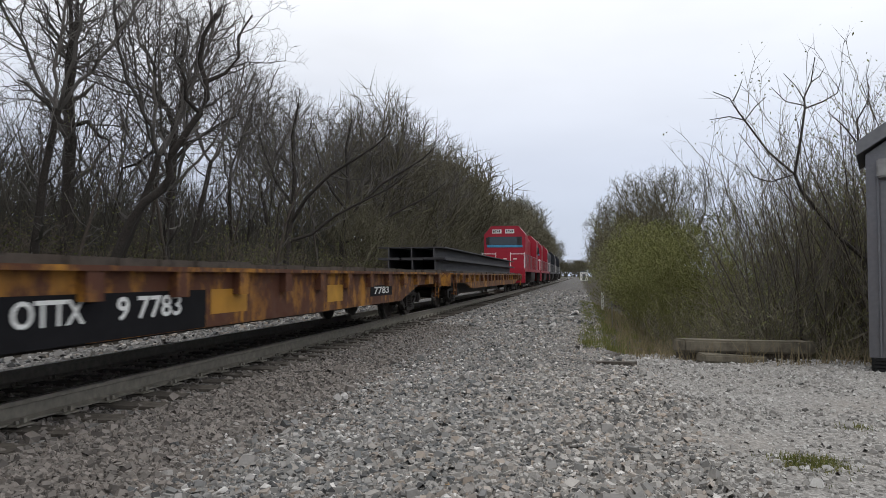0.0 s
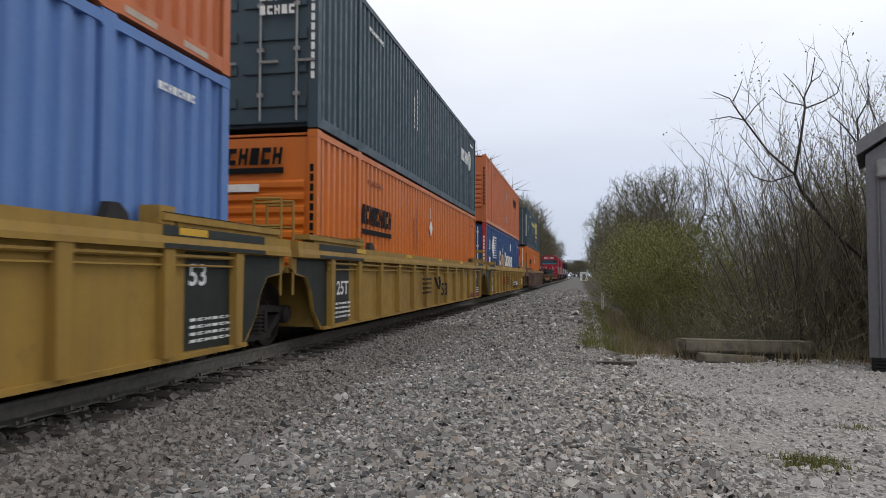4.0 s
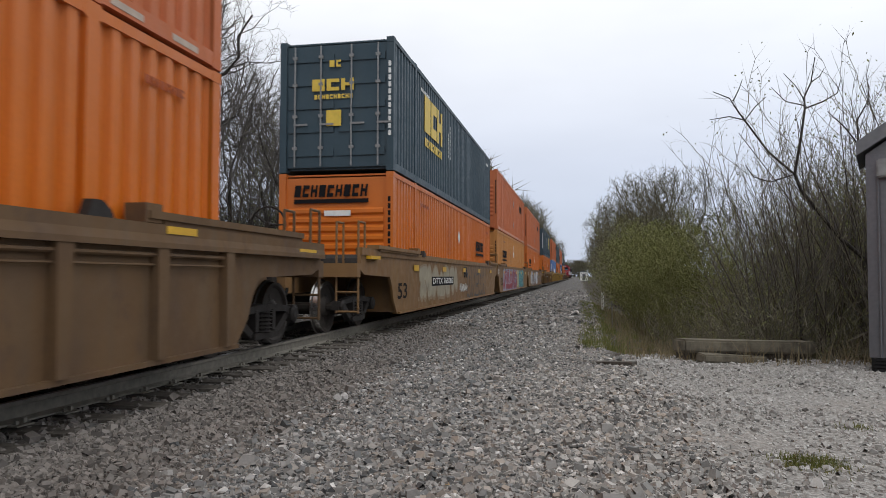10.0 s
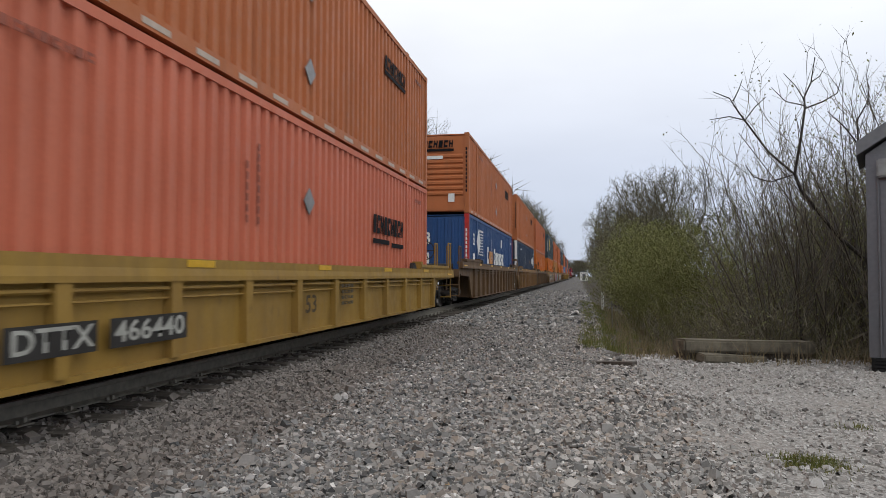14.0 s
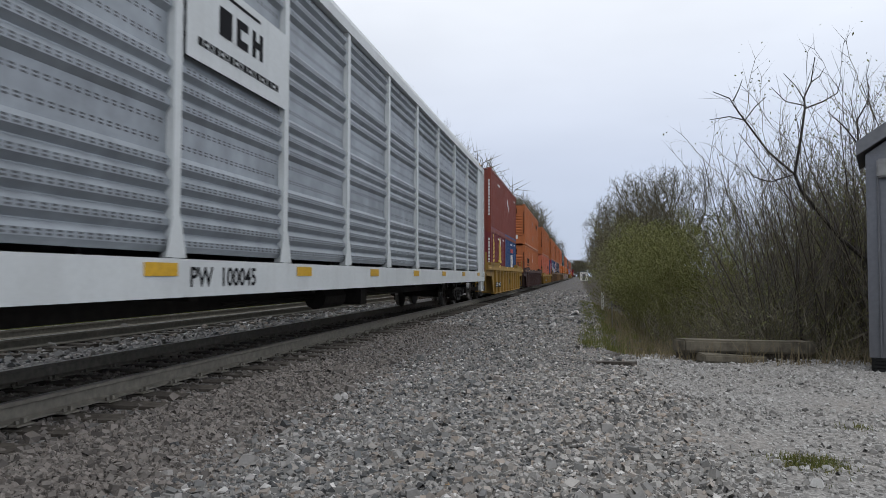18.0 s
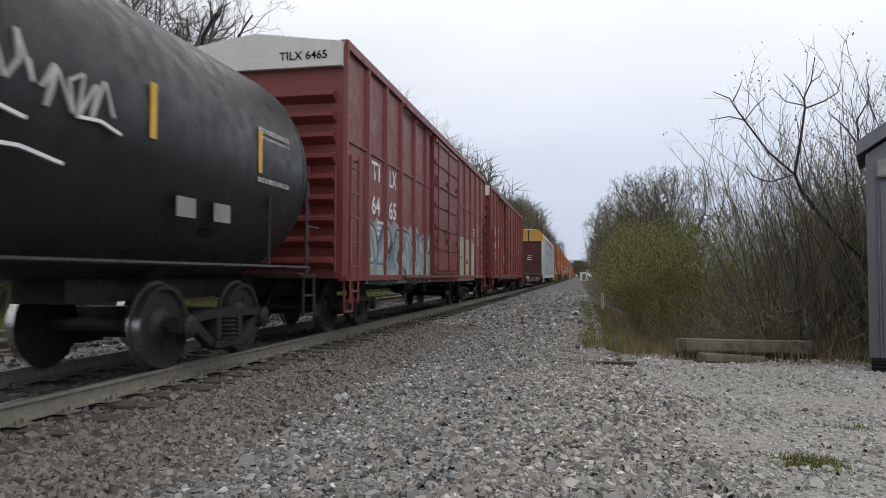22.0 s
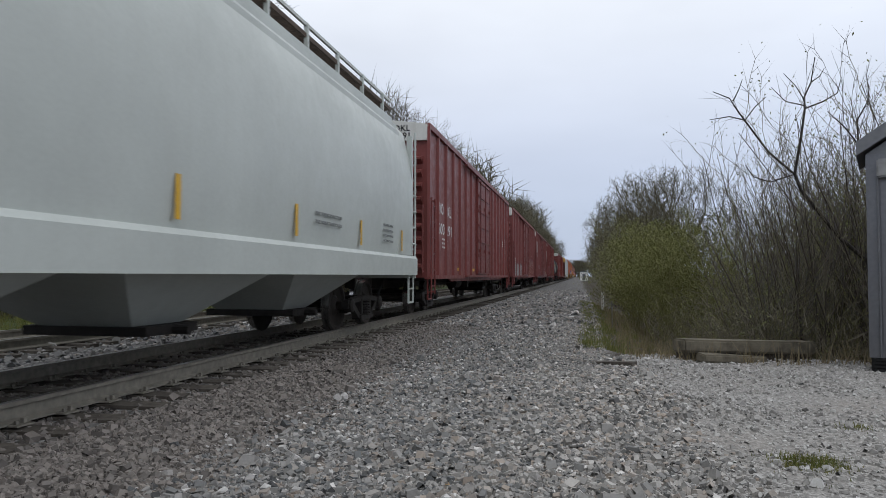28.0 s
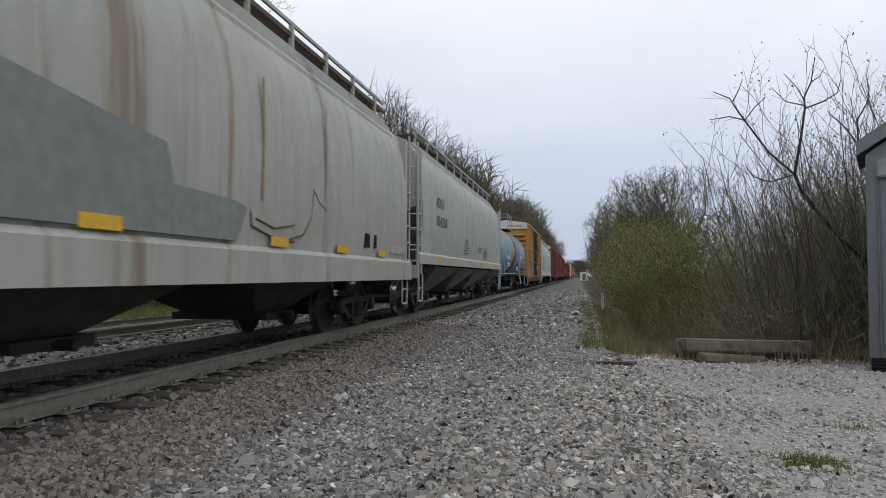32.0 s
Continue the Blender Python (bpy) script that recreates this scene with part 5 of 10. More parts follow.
def boxcar(colour, s_front, s_rear, label, zt=4.86, zb=0.86, ribs=16, door=(-1.4, 1.6), door2=None, door_mat=None, marks=None, end_mat=None, cap=True, rib_w=0.07):
    L = s_front - s_rear
    s = (s_front + s_rear) / 2
    hl = L / 2
    c = thing("boxcar", label, "boxcar", "boxcars of the train")
    ride(c, s)
    mat = RS[colour]
    X = 1.50
    for sx in (-1, 1):
        bm = B()
        a, b = sorted((sx * X, sx * (X - 0.05)))
        prism(bm, [(-hl, zb + 0.1), (-hl + 2.9, zb + 0.1), (-hl + 3.3, zb - 0.02), (hl - 3.3, zb - 0.02), (hl - 2.9, zb + 0.1), (hl, zb + 0.1), (hl, zt - 0.15), (-hl, zt - 0.15)], "x", a, b)
        part("side_wall", bm, mat, c)
        for k in range(ribs + 1):
            y = -hl + 0.05 + (L - 0.1) * k / ribs
            if sx > 0 and (door[0] - 0.15 < y < door[1] + 0.15 or (door2 and door2[0] - 0.15 < y < door2[1] + 0.15)):
                continue
            bm = B()
            a, b = sorted((sx * (X + 0.065), sx * X))
            prism(bm, [(a if sx > 0 else b, y - rib_w), (b if sx > 0 else a, y - rib_w * 0.55), (b if sx > 0 else a, y + rib_w * 0.55), (a if sx > 0 else b, y + rib_w)], "z", zb + 0.12, zt - 0.2)
            part("rib", bm, mat, c)
        bm = B()
        a, b = sorted((sx * (X + 0.07), sx * (X - 0.06)))
        box(bm, a, b, -hl, hl, zt - 0.2, zt - 0.06)
        part("top_chord", bm, mat, c)
        bm = B()
        box(bm, a, b, -hl, hl, zb + 0.06, zb + 0.16)
        part("side_sill", bm, mat, c)
    for d, m2 in ((door, door_mat), (door2, door_mat)):
        if not d:
            continue
        m2 = m2 or mat
        bm = B()
        box(bm, X + 0.01, X + 0.085, d[0], d[1], zb + 0.2, zt - 0.28)
        dr = part("door", bm, m2, c, "sliding plug door with lock rods")
        nb = 6
        for k in range(nb + 1):
            z = zb + 0.28 + (zt - zb - 0.72) * k / nb
            bm = B()
            box(bm, X + 0.086, X + 0.12, d[0] + 0.08, d[1] - 0.08, z, z + 0.10)
            part("door_rib", bm, m2, dr)
        bm = B()
        for y in (d[0] + 0.25, (d[0] + d[1]) / 2, d[1] - 0.25):
            rod(bm, (X + 0.15, y, zb + 0.25), (X + 0.15, y, zt - 0.4), 0.022, 6)
            box(bm, X + 0.1, X + 0.17, y - 0.05, y + 0.05, zb + 1.0, zb + 1.12)
            box(bm, X + 0.1, X + 0.17, y - 0.05, y + 0.05, zt - 1.4, zt - 1.28)
        rod(bm, (X + 0.17, (d[0] + d[1]) / 2 - 0.5, zb + 1.35), (X + 0.17, (d[0] + d[1]) / 2 + 0.4, zb + 1.35), 0.022, 6)
        part("lock_rod", bm, m2, dr)
        bm = B()
        for zz in (zb + 0.13, zt - 0.27):
            box(bm, X + 0.06, X + 0.15, d[0] - (d[1] - d[0]) * 0.9, d[1] + 0.1, zz - 0.03, zz + 0.03)
        part("door_track", bm, mat, c)
    # corrugated ends
    for sy in (-1, 1):
        bm = B()
        y0, y1 = sorted((sy * hl, sy * (hl - 0.05)))
        box(bm, -X + 0.05, X - 0.05, y0, y1, zb + 0.1, zt - 0.5)
        end = part("end_wall", bm, end_mat or mat, c, "ribbed steel end wall")
        nr = 9
        hh = (zt - 0.75 - zb - 0.25) / nr
        for k in range(nr):
            z = zb + 0.25 + k * hh
            yo = sy * (hl + 0.17)
            eb = B()
            prism(eb, [(sy * hl, z), (yo, z + hh * 0.30), (yo, z + hh * 0.46), (sy * hl, z + hh * 0.62)], "x", -X + 0.12, X - 0.12)
            part("end_rib", eb, end_mat or mat, end)
        bm = B()
        prism(bm, [(-X, zt - 0.5), (X, zt - 0.5), (X, zt - 0.12), (0, zt + 0.1), (-X, zt - 0.12)], "y", *sorted((sy * (hl + 0.10), sy * (hl - 0.08))))
        part("end_cap", bm, RS["roof_white"] if cap else mat, c, "white-painted gable above the end" if cap else "")
        truck(c, sy * (hl - 2.2), s)
        coupler(c, sy * (hl + 0.1), sy)
        ladder(c, X + 0.01, sy * (hl - 0.35) - 0.2, sy * (hl - 0.35) + 0.2, 0.55, zb + 2.1 if sy > 0 else zb + 2.1, 6, mat)
        ladder(c, sy * hl if sy < 0 else -hl, X - 0.55, X - 0.1, zb + 0.2, zb + 1.9, 5, mat, "rear") if sy < 0 else None
        bm = B()
        y = sy * (hl - 0.35)
        path(bm, [(X - 0.02, y - 0.22, zb + 0.1), (X - 0.02, y - 0.2, 0.42), (X - 0.02, y + 0.2, 0.42), (X - 0.02, y + 0.22, zb + 0.1)], 0.022)
        part("step", bm, mat, c)
        bm = B()
        box(bm, -0.6, 0.9, *sorted((sy * (hl + 0.09), sy * (hl + 0.45))), 1.0, 1.05)
        part("end_platform", bm, mat, c)
    brake_wheel(c, -0.5, -hl - 0.3, 2.1, M["truck"])
    bm = B()
    prism(bm, [(-X - 0.02, zt - 0.14), (X + 0.02, zt - 0.14), (X + 0.02, zt - 0.08), (0, zt + 0.12), (-X - 0.02, zt - 0.08)], "y", -hl, hl)
    part("roof", bm, RS["roof_white"], c)
    underframe(c, hl, 0.86)
    if marks:
        marks(c, X, hl, zb, zt)
    return c


def tank_car(colour, s_front, s_rear, label, R=1.49, zc=2.42, marks=None, frame=None, bands=(), mid=0.0):
    L = s_front - s_rear
    s = (s_front + s_rear) / 2
    hl = L / 2
    c = thing("tank_car", label, "tank car", "tank cars of the train")
    ride(c, s)
    mat = RS[colour]
    fm = frame or mat
    ht = hl - 0.15
    bm = B()
    prof = [(0.02, -ht), (R * 0.35, -ht + 0.04), (R * 0.62, -ht + 0.14), (R * 0.82, -ht + 0.30), (R * 0.95, -ht + 0.52), (R, -ht + 0.8)]
    prof = prof + [(R, -2.0), (R, 2.0)] + [(r, -t) for r, t in prof[::-1]]
    lathe(bm, prof, "y", (0, 0, zc), 48)
    part("tank_shell", bm, mat, c, smooth=True)
    for y in (-ht + 0.82, -ht * 0.33, ht * 0.33, ht - 0.82):
        bm = B()
        lathe(bm, [(R, y - 0.02), (R + 0.007, y - 0.01), (R + 0.007, y + 0.01), (R, y + 0.02)], "y", (0, 0, zc), 48, False)
        part("weld_seam", bm, mat, c, smooth=True)
    for y, w, bmat in bands:
        bm = B()
        lathe(bm, [(R + 0.001, y - w / 2), (R + 0.012, y - w / 2 + 0.01), (R + 0.012, y + w / 2 - 0.01), (R + 0.001, y + w / 2)], "y", (0, 0, zc), 48, False)
        part("band", bm, bmat, c, "rust-stained wrapping band", smooth=True)
    # top fittings: dome, platform, rails
    bm = B()
    rod(bm, (0, mid, zc + R - 0.08), (0, mid, zc + R + 0.42), 0.42, 16)
    rod(bm, (0, mid, zc + R + 0.42), (0, mid, zc + R + 0.48), 0.46, 16)
    part("manway_dome", bm, mat, c)
    bm = B()
    box(bm, -0.95, 1.05, mid - 1.2, mid + 1.2, zc + R - 0.16, zc + R - 0.10)
    part("top_platform", bm, M["truck"], c)
    bm = B()
    z = zc + R - 0.1
    for xx in (-0.95, 1.05):
        path(bm, [(xx, mid - 1.2, z), (xx, mid - 1.2, z + 0.85), (xx, mid + 1.2, z + 0.85), (xx, mid + 1.2, z)], 0.022)
        rod(bm, (xx, mid - 1.2, z + 0.45), (xx, mid + 1.2, z + 0.45), 0.018, 5)
        rod(bm, (xx, mid, z), (xx, mid, z + 0.85), 0.018, 5)
    for yy in (mid - 1.2, mid + 1.2):
        rod(bm, (-0.95, yy, z + 0.85), (1.05, yy, z + 0.85), 0.02, 5)
    part("platform_rail", bm, fm, c)
    # ladder that follows the shell, with a splayed foot
    bm = B()
    ly = mid + (0.85 if mid else 0.0)
    line = [(R * 0.86 + 0.42, 0.52), (R + 0.10, 1.12)] + [(math.cos(t) * (R + 0.10), zc + math.sin(t) * (R + 0.10)) for t in (0.0, 0.25, 0.5, 0.72, 0.92)]
    for dy in (-0.24, 0.24):
        path(bm, [(x, ly + dy - (0.15 if z < 0.6 else 0), z) for x, z in line], 0.022, 5)
    for (xa, za), (xb, zb) in zip(line, line[1:]):
        for t in (0.0, 0.5):
            xx, zz = xa + (xb - xa) * t, za + (zb - za) * t
            rod(bm, (xx, ly - 0.24 - (0.15 * (1 - t) if zz < 0.9 else 0), zz), (xx, ly + 0.24 - (0.15 * (1 - t) if zz < 0.9 else 0), zz), 0.017, 5)
    part("ladder", bm, fm, c)
    for sy in (-1, 1):
        bm = B()
        y0, y1 = sorted((sy * (hl - 0.1), sy * (hl - 4.0)))
        box(bm, -0.3, 0.3, y0, y1, 0.72, 1.02)
        box(bm, -1.35, 1.35, *sorted((sy * (hl - 0.15), sy * (hl - 0.75))), 0.98, 1.03)
        prism(bm, [(-1.2, 1.5), (-0.5, 0.95), (0.5, 0.95), (1.2, 1.5), (0.7, 1.12), (-0.7, 1.12)], "y", sy * (hl - 2.9) - 0.15, sy * (hl - 2.9) + 0.15)
        part("stub_sill", bm, M["truck"], c)
    bm = B()
    for sx in (-1, 1):
        x = sx * 1.42
        rod(bm, (x, -hl + 0.6, 1.12), (x, hl - 0.6, 1.12), 0.022, 6)
        for sy in (-1, 1):
            path(bm, [(x, sy * (hl - 0.7), 1.03), (x, sy * (hl - 0.7), 2.35), (x, sy * (hl - 1.5), 2.35), (x, sy * (hl - 1.9), 2.1), (x, sy * (hl - 1.9), 1.1)], 0.022)
            rod(bm, (x, sy * (hl - 0.7), 1.7), (x, sy * (hl - 0.25), 1.7), 0.018, 5)
    part("handrail", bm, fm, c)
    for sy in (-1, 1):
        truck(c, sy * (hl - 2.2), s)
        coupler(c, sy * (hl - 0.1), sy)
        bm = B()
        y = sy * (hl - 0.45)
        path(bm, [(1.36, y - 0.2, 1.0), (1.36, y - 0.2, 0.45), (1.36, y + 0.2, 0.45), (1.36, y + 0.2, 1.0)], 0.022)
        rod(bm, (1.36, y - 0.2, 0.72), (1.36, y + 0.2, 0.72), 0.02, 5)
        part("step", bm, fm, c)
    brake_wheel(c, 0.9, -hl + 0.25, 1.6, M["truck"])
    if marks:
        marks(c, R, ht, zc)
    return c


def hopper(colour, s_front, s_rear, label, zt=4.35, marks=None, sill=None, pockets=4, pocket_mat=None, zs=1.42, sill_h=0.40):
    L = s_front - s_rear
    s = (s_front + s_rear) / 2
    hl = L / 2
    c = thing("covered_hopper", label, "covered hopper", "covered hoppers of the train")
    ride(c, s)
    mat = RS[colour]
    sm = RS[sill] if sill else mat
    X = 1.58
    # curved carbody shell: side profile from sill to roof
    prof = [(X - 0.06, zs), (X - 0.01, zs + 0.5), (X, zs + 1.1), (X - 0.02, zs + 1.7), (X - 0.09, zs + 2.2), (X - 0.24, zt - 0.30), (X - 0.48, zt - 0.05), (0.8, zt + 0.10), (0, zt + 0.14)]
    full = prof + [(-x, z) for x, z in prof[-2::-1]]
    v, f = [], []
    n = len(full)
    stations = [(-hl + 0.4, 0.0), (-hl + 0.42, 0.0), (hl - 0.42, 0.0), (hl - 0.4, 0.0)]
    for y, k in stations:
        v += [(x, y, z) for x, z in full]
    for a in range(len(stations) - 1):
        for i in range(n - 1):
            f.append((a * n + i, (a + 1) * n + i, (a + 1) * n + i + 1, a * n + i + 1))
    me = quick("carbody", v, f, mat, True)
    body = part("carbody", me, None, c, "smooth bulging hopper side")
    for sy in (-1, 1):
        # sloping end sheet above an open bay with posts
        bm = B()
        ye = sy * (hl - 0.4)
        yi = sy * (hl - 2.9)
        pts = [(x, ye, z) for x, z in full]
        hull(bm, [(-X + 0.1, ye, 2.65), (X - 0.1, ye, 2.65), (X - 0.1, yi, 1.2), (-X + 0.1, yi, 1.2)], [(0, 1, 2, 3)])
        vs = [bm.verts.new((x, ye + sy * 0.004, z)) for x, z in full if z > 2.5]
        bm.faces.new(vs)
        part("end_sheet", bm, mat, c)
        bm = B()
        for sx in (-1, 1):
            box(bm, *sorted((sx * (X - 0.02), sx * (X - 0.14))), ye - 0.06, ye + 0.06, 1.05, zt - 0.35)
            prism(bm, [(ye, 1.45), (ye, 3.0), (sy * (hl - 0.6), 3.0), (sy * (hl - 1.5), 1.95), (sy * (hl - 1.6), 1.45)], "x", *sorted((sx * (X - 0.03), sx * (X - 0.06))))
        part("end_post", bm, mat, c)
        bm = B()
        box(bm, -X + 0.1, X - 0.1, *sorted((ye, sy * (hl - 0.02))), 1.0, 1.06)
        box(bm, -X + 0.02, X - 0.02, *sorted((sy * (hl - 0.1), sy * (hl - 0.02))), 0.95, 1.25)
        part("end_platform", bm, sm, c)
        bm = B()
        for xx in (X - 0.04, X - 0.55):
            rod(bm, (xx, sy * (hl - 0.06), 1.0), (xx, sy * (hl - 0.06), 3.0 if xx < X - 0.2 else zt - 0.2), 0.028, 6)
        k = 0
        while 1.35 + k * 0.36 < (zt - 0.4):
            z = 1.35 + k * 0.36
            rod(bm, (X - 0.04, sy * (hl - 0.06), z), (X - 0.55, sy * (hl - 0.06), z), 0.018, 5)
            if k < 5:
                rod(bm, (X - 0.02, sy * (hl - 0.06), z), (X - 0.02, ye, z), 0.018, 5)
            k += 1
        for xx in (-X + 0.05, -X + 0.5, 0.2):
            rod(bm, (xx, sy * (hl - 0.06), 1.0), (xx, sy * (hl - 0.06), 2.1), 0.022, 5)
        rod(bm, (-X + 0.05, sy * (hl - 0.06), 2.1), (X - 0.04, sy * (hl - 0.06), 2.1), 0.022, 5)
        rod(bm, (-X + 0.05, sy * (hl - 0.06), 1.6), (X - 0.04, sy * (hl - 0.06), 1.6), 0.022, 5)
        part("end_ladder", bm, mat, c)
        bm = B()
        y = sy * (hl - 0.4)
        path(bm, [(X - 0.05, y - 0.22, 1.05), (X - 0.05, y - 0.2, 0.42), (X - 0.05, y + 0.2, 0.42), (X - 0.05, y + 0.22, 1.05)], 0.024)
        rod(bm, (X - 0.05, y - 0.2, 0.72), (X - 0.05, y + 0.2, 0.72), 0.02, 5)
        part("step", bm, sm, c)
        truck(c, sy * (hl - 2.2), s)
        coupler(c, sy * (hl - 0.05), sy)
    brake_wheel(c, -0.4, -hl + 0.05, 1.9, M["truck"])
    for sx in (-1, 1):
        bm = B()
        a, b = sorted((sx * (X + 0.02), sx * (X - 0.08)))
        prism(bm, [(a, zs - sill_h), (b, zs - sill_h), (b, zs - 0.04), (b if sx < 0 else b - 0.05, zs + 0.02), (a, zs + 0.02)], "y", -hl + 0.05, hl - 0.05)
        part("side_sill", bm, sm, c)
    # discharge pockets
    pl = (2 * hl - 5.2) / pockets
    for k in range(pockets):
        y0 = -hl + 2.6 + pl * k
        yc = y0 + pl / 2
        bm = B()
        hull(bm, [(-1.45, y0, 1.25), (1.45, y0, 1.25), (1.45, y0 + pl, 1.25), (-1.45, y0 + pl, 1.25), (-0.55, yc - 0.45, 0.45), (0.55, yc - 0.45, 0.45), (0.55, yc + 0.45, 0.45), (-0.55, yc + 0.45, 0.45)], [(0, 1, 5, 4), (1, 2, 6, 5), (2, 3, 7, 6), (3, 0, 4, 7), (4, 5, 6, 7)])
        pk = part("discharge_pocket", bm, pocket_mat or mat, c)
        bm = B()
        box(bm, -0.75, 0.75, yc - 0.5, yc + 0.5, 0.36, 0.46)
        rod(bm, (-0.95, yc, 0.4), (0.95, yc, 0.4), 0.05, 8)
        part("outlet_gate", bm, M["truck"], pk)
    for sx in (-1, 1):
        for k, (x0, z0) in enumerate(((X - 0.20, zt - 0.40), (X - 0.26, zt - 0.24), (X - 0.36, zt - 0.08))):
            bm = B()
            a, b = sorted((sx * x0, sx * (x0 - 0.14)))
            box(bm, a, b, -hl + 0.9, hl - 0.9, z0 - 0.05, z0 + 0.045)
            part("roof_moulding", bm, mat, c)
    # roof walkway and hatches
    bm = B()
    for xx in (-0.95, 0.95):
        y = -hl + 0.9
        while y < hl - 0.9:
            box(bm, xx - 0.22, xx + 0.22, y, y + 0.055, zt + 0.14, zt + 0.17)
            y += 0.11
        for dx in (-0.23, 0.23):
            box(bm, xx + dx - 0.02, xx + dx + 0.02, -hl + 0.85, hl - 0.85, zt + 0.12, zt + 0.19)
    part("running_board", bm, RS["grating"], c, "open grating walkway")
    bm = B()
    y = -hl + 1.2
    while y < hl - 1.0:
        box(bm, X - 0.42, X - 0.36, y - 0.03, y + 0.03, zt - 0.12, zt + 0.34)
        y += 1.35
    box(bm, X - 0.42, X - 0.38, -hl + 0.9, hl - 0.9, zt + 0.30, zt + 0.35)
    part("roof_rail", bm, mat, c)
    bm = B()
    box(bm, -0.42, 0.42, -hl + 1.4, hl - 1.4, zt + 0.13, zt + 0.26)
    part("trough_hatch", bm, mat, c)
    if marks:
        marks(c, X, hl)
    return c


def autorack(s_front, s_rear, label):
    L = s_front - s_rear
    s = (s_front + s_rear) / 2
    hl = L / 2
    c = thing("autorack_car", label, "autorack", kind="")
    ride(c, s)
    W = RS["rack_white"]
    X = 1.50
    z0, z1 = 1.16, 4.95
    for sx in (-1, 1):
        bm = B()
        a, b = sorted((sx * (X + 0.06), sx * (X - 0.08)))
        box(bm, a, b, -hl, hl, 0.80, 1.16)
        part("side_sill", bm, W, c)
        npan = 10
        y0, y1 = -hl + 1.55, hl - 1.55
        w = (y1 - y0) / npan
        for k in range(npan):
            ya, yb = y0 + w * k, y0 + w * (k + 1)
            if sx > 0:
                rows = 20
                v, f = [], []
                hh = (z1 - z0 - 0.1) / rows
                prof = []
                for r in range(rows):
                    z = z0 + 0.06 + hh * r
                    flat = r in (5, 6, 10, 11, 15, 16)
                    d = 0.0 if flat else 0.05
                    prof += [(z, 0.0), (z + hh * 0.30, d), (z + hh * 0.62, d), (z + hh * 0.92, 0.0)]
                prof.append((z1 - 0.03, 0.0))
                for z, d in prof:
                    v += [(X + d - 0.03, ya + 0.05, z), (X + d - 0.03, yb - 0.05, z)]
                for i in range(len(prof) - 1):
                    f.append((2 * i, 2 * i + 1, 2 * i + 3, 2 * i + 2))
                scr = part("screen_panel", quick("screen_panel", v, f, RS["galv"]), None, c, "galvanised corrugated screen")
                v, f = [], []
                for r in range(rows):
                    d = X - 0.03 + (0.0 if r in (5, 6, 10, 11, 15, 16) else 0.05) + 0.002
                    for zz in (0.36, 0.52):
                        z = z0 + 0.06 + hh * (r + zz)
                        y = ya + 0.14 + 0.05 * (r % 2)
                        while y < yb - 0.16:
                            m = len(v)
                            v += [(d, y, z), (d, y + 0.045, z), (d, y + 0.045, z + 0.016), (d, y, z + 0.016)]
                            f.append((m, m + 1, m + 2, m + 3))
                            y += 0.105
                tagged(part("slot_field", quick("slot_field", v, f, RS["beam"]), None, scr), kind="stuff")
            else:
                bm = B()
                box(bm, -X, -X + 0.04, ya + 0.05, yb - 0.05, z0, z1)
                part("screen_panel", bm, RS["galv"], c)
        for k in range(npan + 1):
            y = y0 + w * k
            bm = B()
            a, b = sorted((sx * (X + 0.05), sx * (X - 0.07)))
            box(bm, a, b, y - 0.06, y + 0.06, z0, z1)
            prism(bm, [(y - 0.06, 1.55), (y + 0.06, 1.55), (y + 0.16, 1.17), (y - 0.16, 1.17)], "x", *sorted((sx * (X + 0.06), sx * (X + 0.05))))
            part("side_post", bm, W, c)
        for sy in (-1, 1):
            bm = B()
            a, b = sorted((sx * (X + 0.03), sx * (X - 0.05)))
            box(bm, a, b, *sorted((sy * (hl - 1.6), sy * (hl - 0.45))), z0, z1)
            part("corner_panel", bm, W, c)
        bm = B()
        a, b = sorted((sx * (X + 0.07), sx * (X - 0.1)))
        box(bm, a, b, -hl + 0.3, hl - 0.3, z1 - 0.02, z1 + 0.14)
        part("top_chord", bm, W, c)
        for sy in (-1, 1):
            if sx > 0:
                ladder(c, X + 0.03, sy * (hl - 0.7) - 0.18, sy * (hl - 0.7) + 0.18, 0.95, z1 + 0.1, 12, W)
                bm = B()
                box(bm, X - 0.05, X + 0.06, sy * (hl - 0.6) - 0.3, sy * (hl - 0.6) - 0.2, 0.42, 0.82)
                box(bm, X - 0.05, X + 0.06, sy * (hl - 0.6) + 0.2, sy * (hl - 0.6) + 0.3, 0.42, 0.82)
                box(bm, X - 0.05, X + 0.06, sy * (hl - 0.6) - 0.3, sy * (hl - 0.6) + 0.3, 0.42, 0.48)
                part("step", bm, W, c)
    arch = [(-X, z1 + 0.1), (X, z1 + 0.1), (X - 0.12, z1 + 0.42), (X - 0.42, z1 + 0.68), (X - 0.8, z1 + 0.84), (0, z1 + 0.88), (-X + 0.8, z1 + 0.84), (-X + 0.42, z1 + 0.68), (-X + 0.12, z1 + 0.42)]
    bm = B()
    prism(bm, arch, "y", -hl + 0.35, hl - 0.35)
    part("roof", bm, W, c)
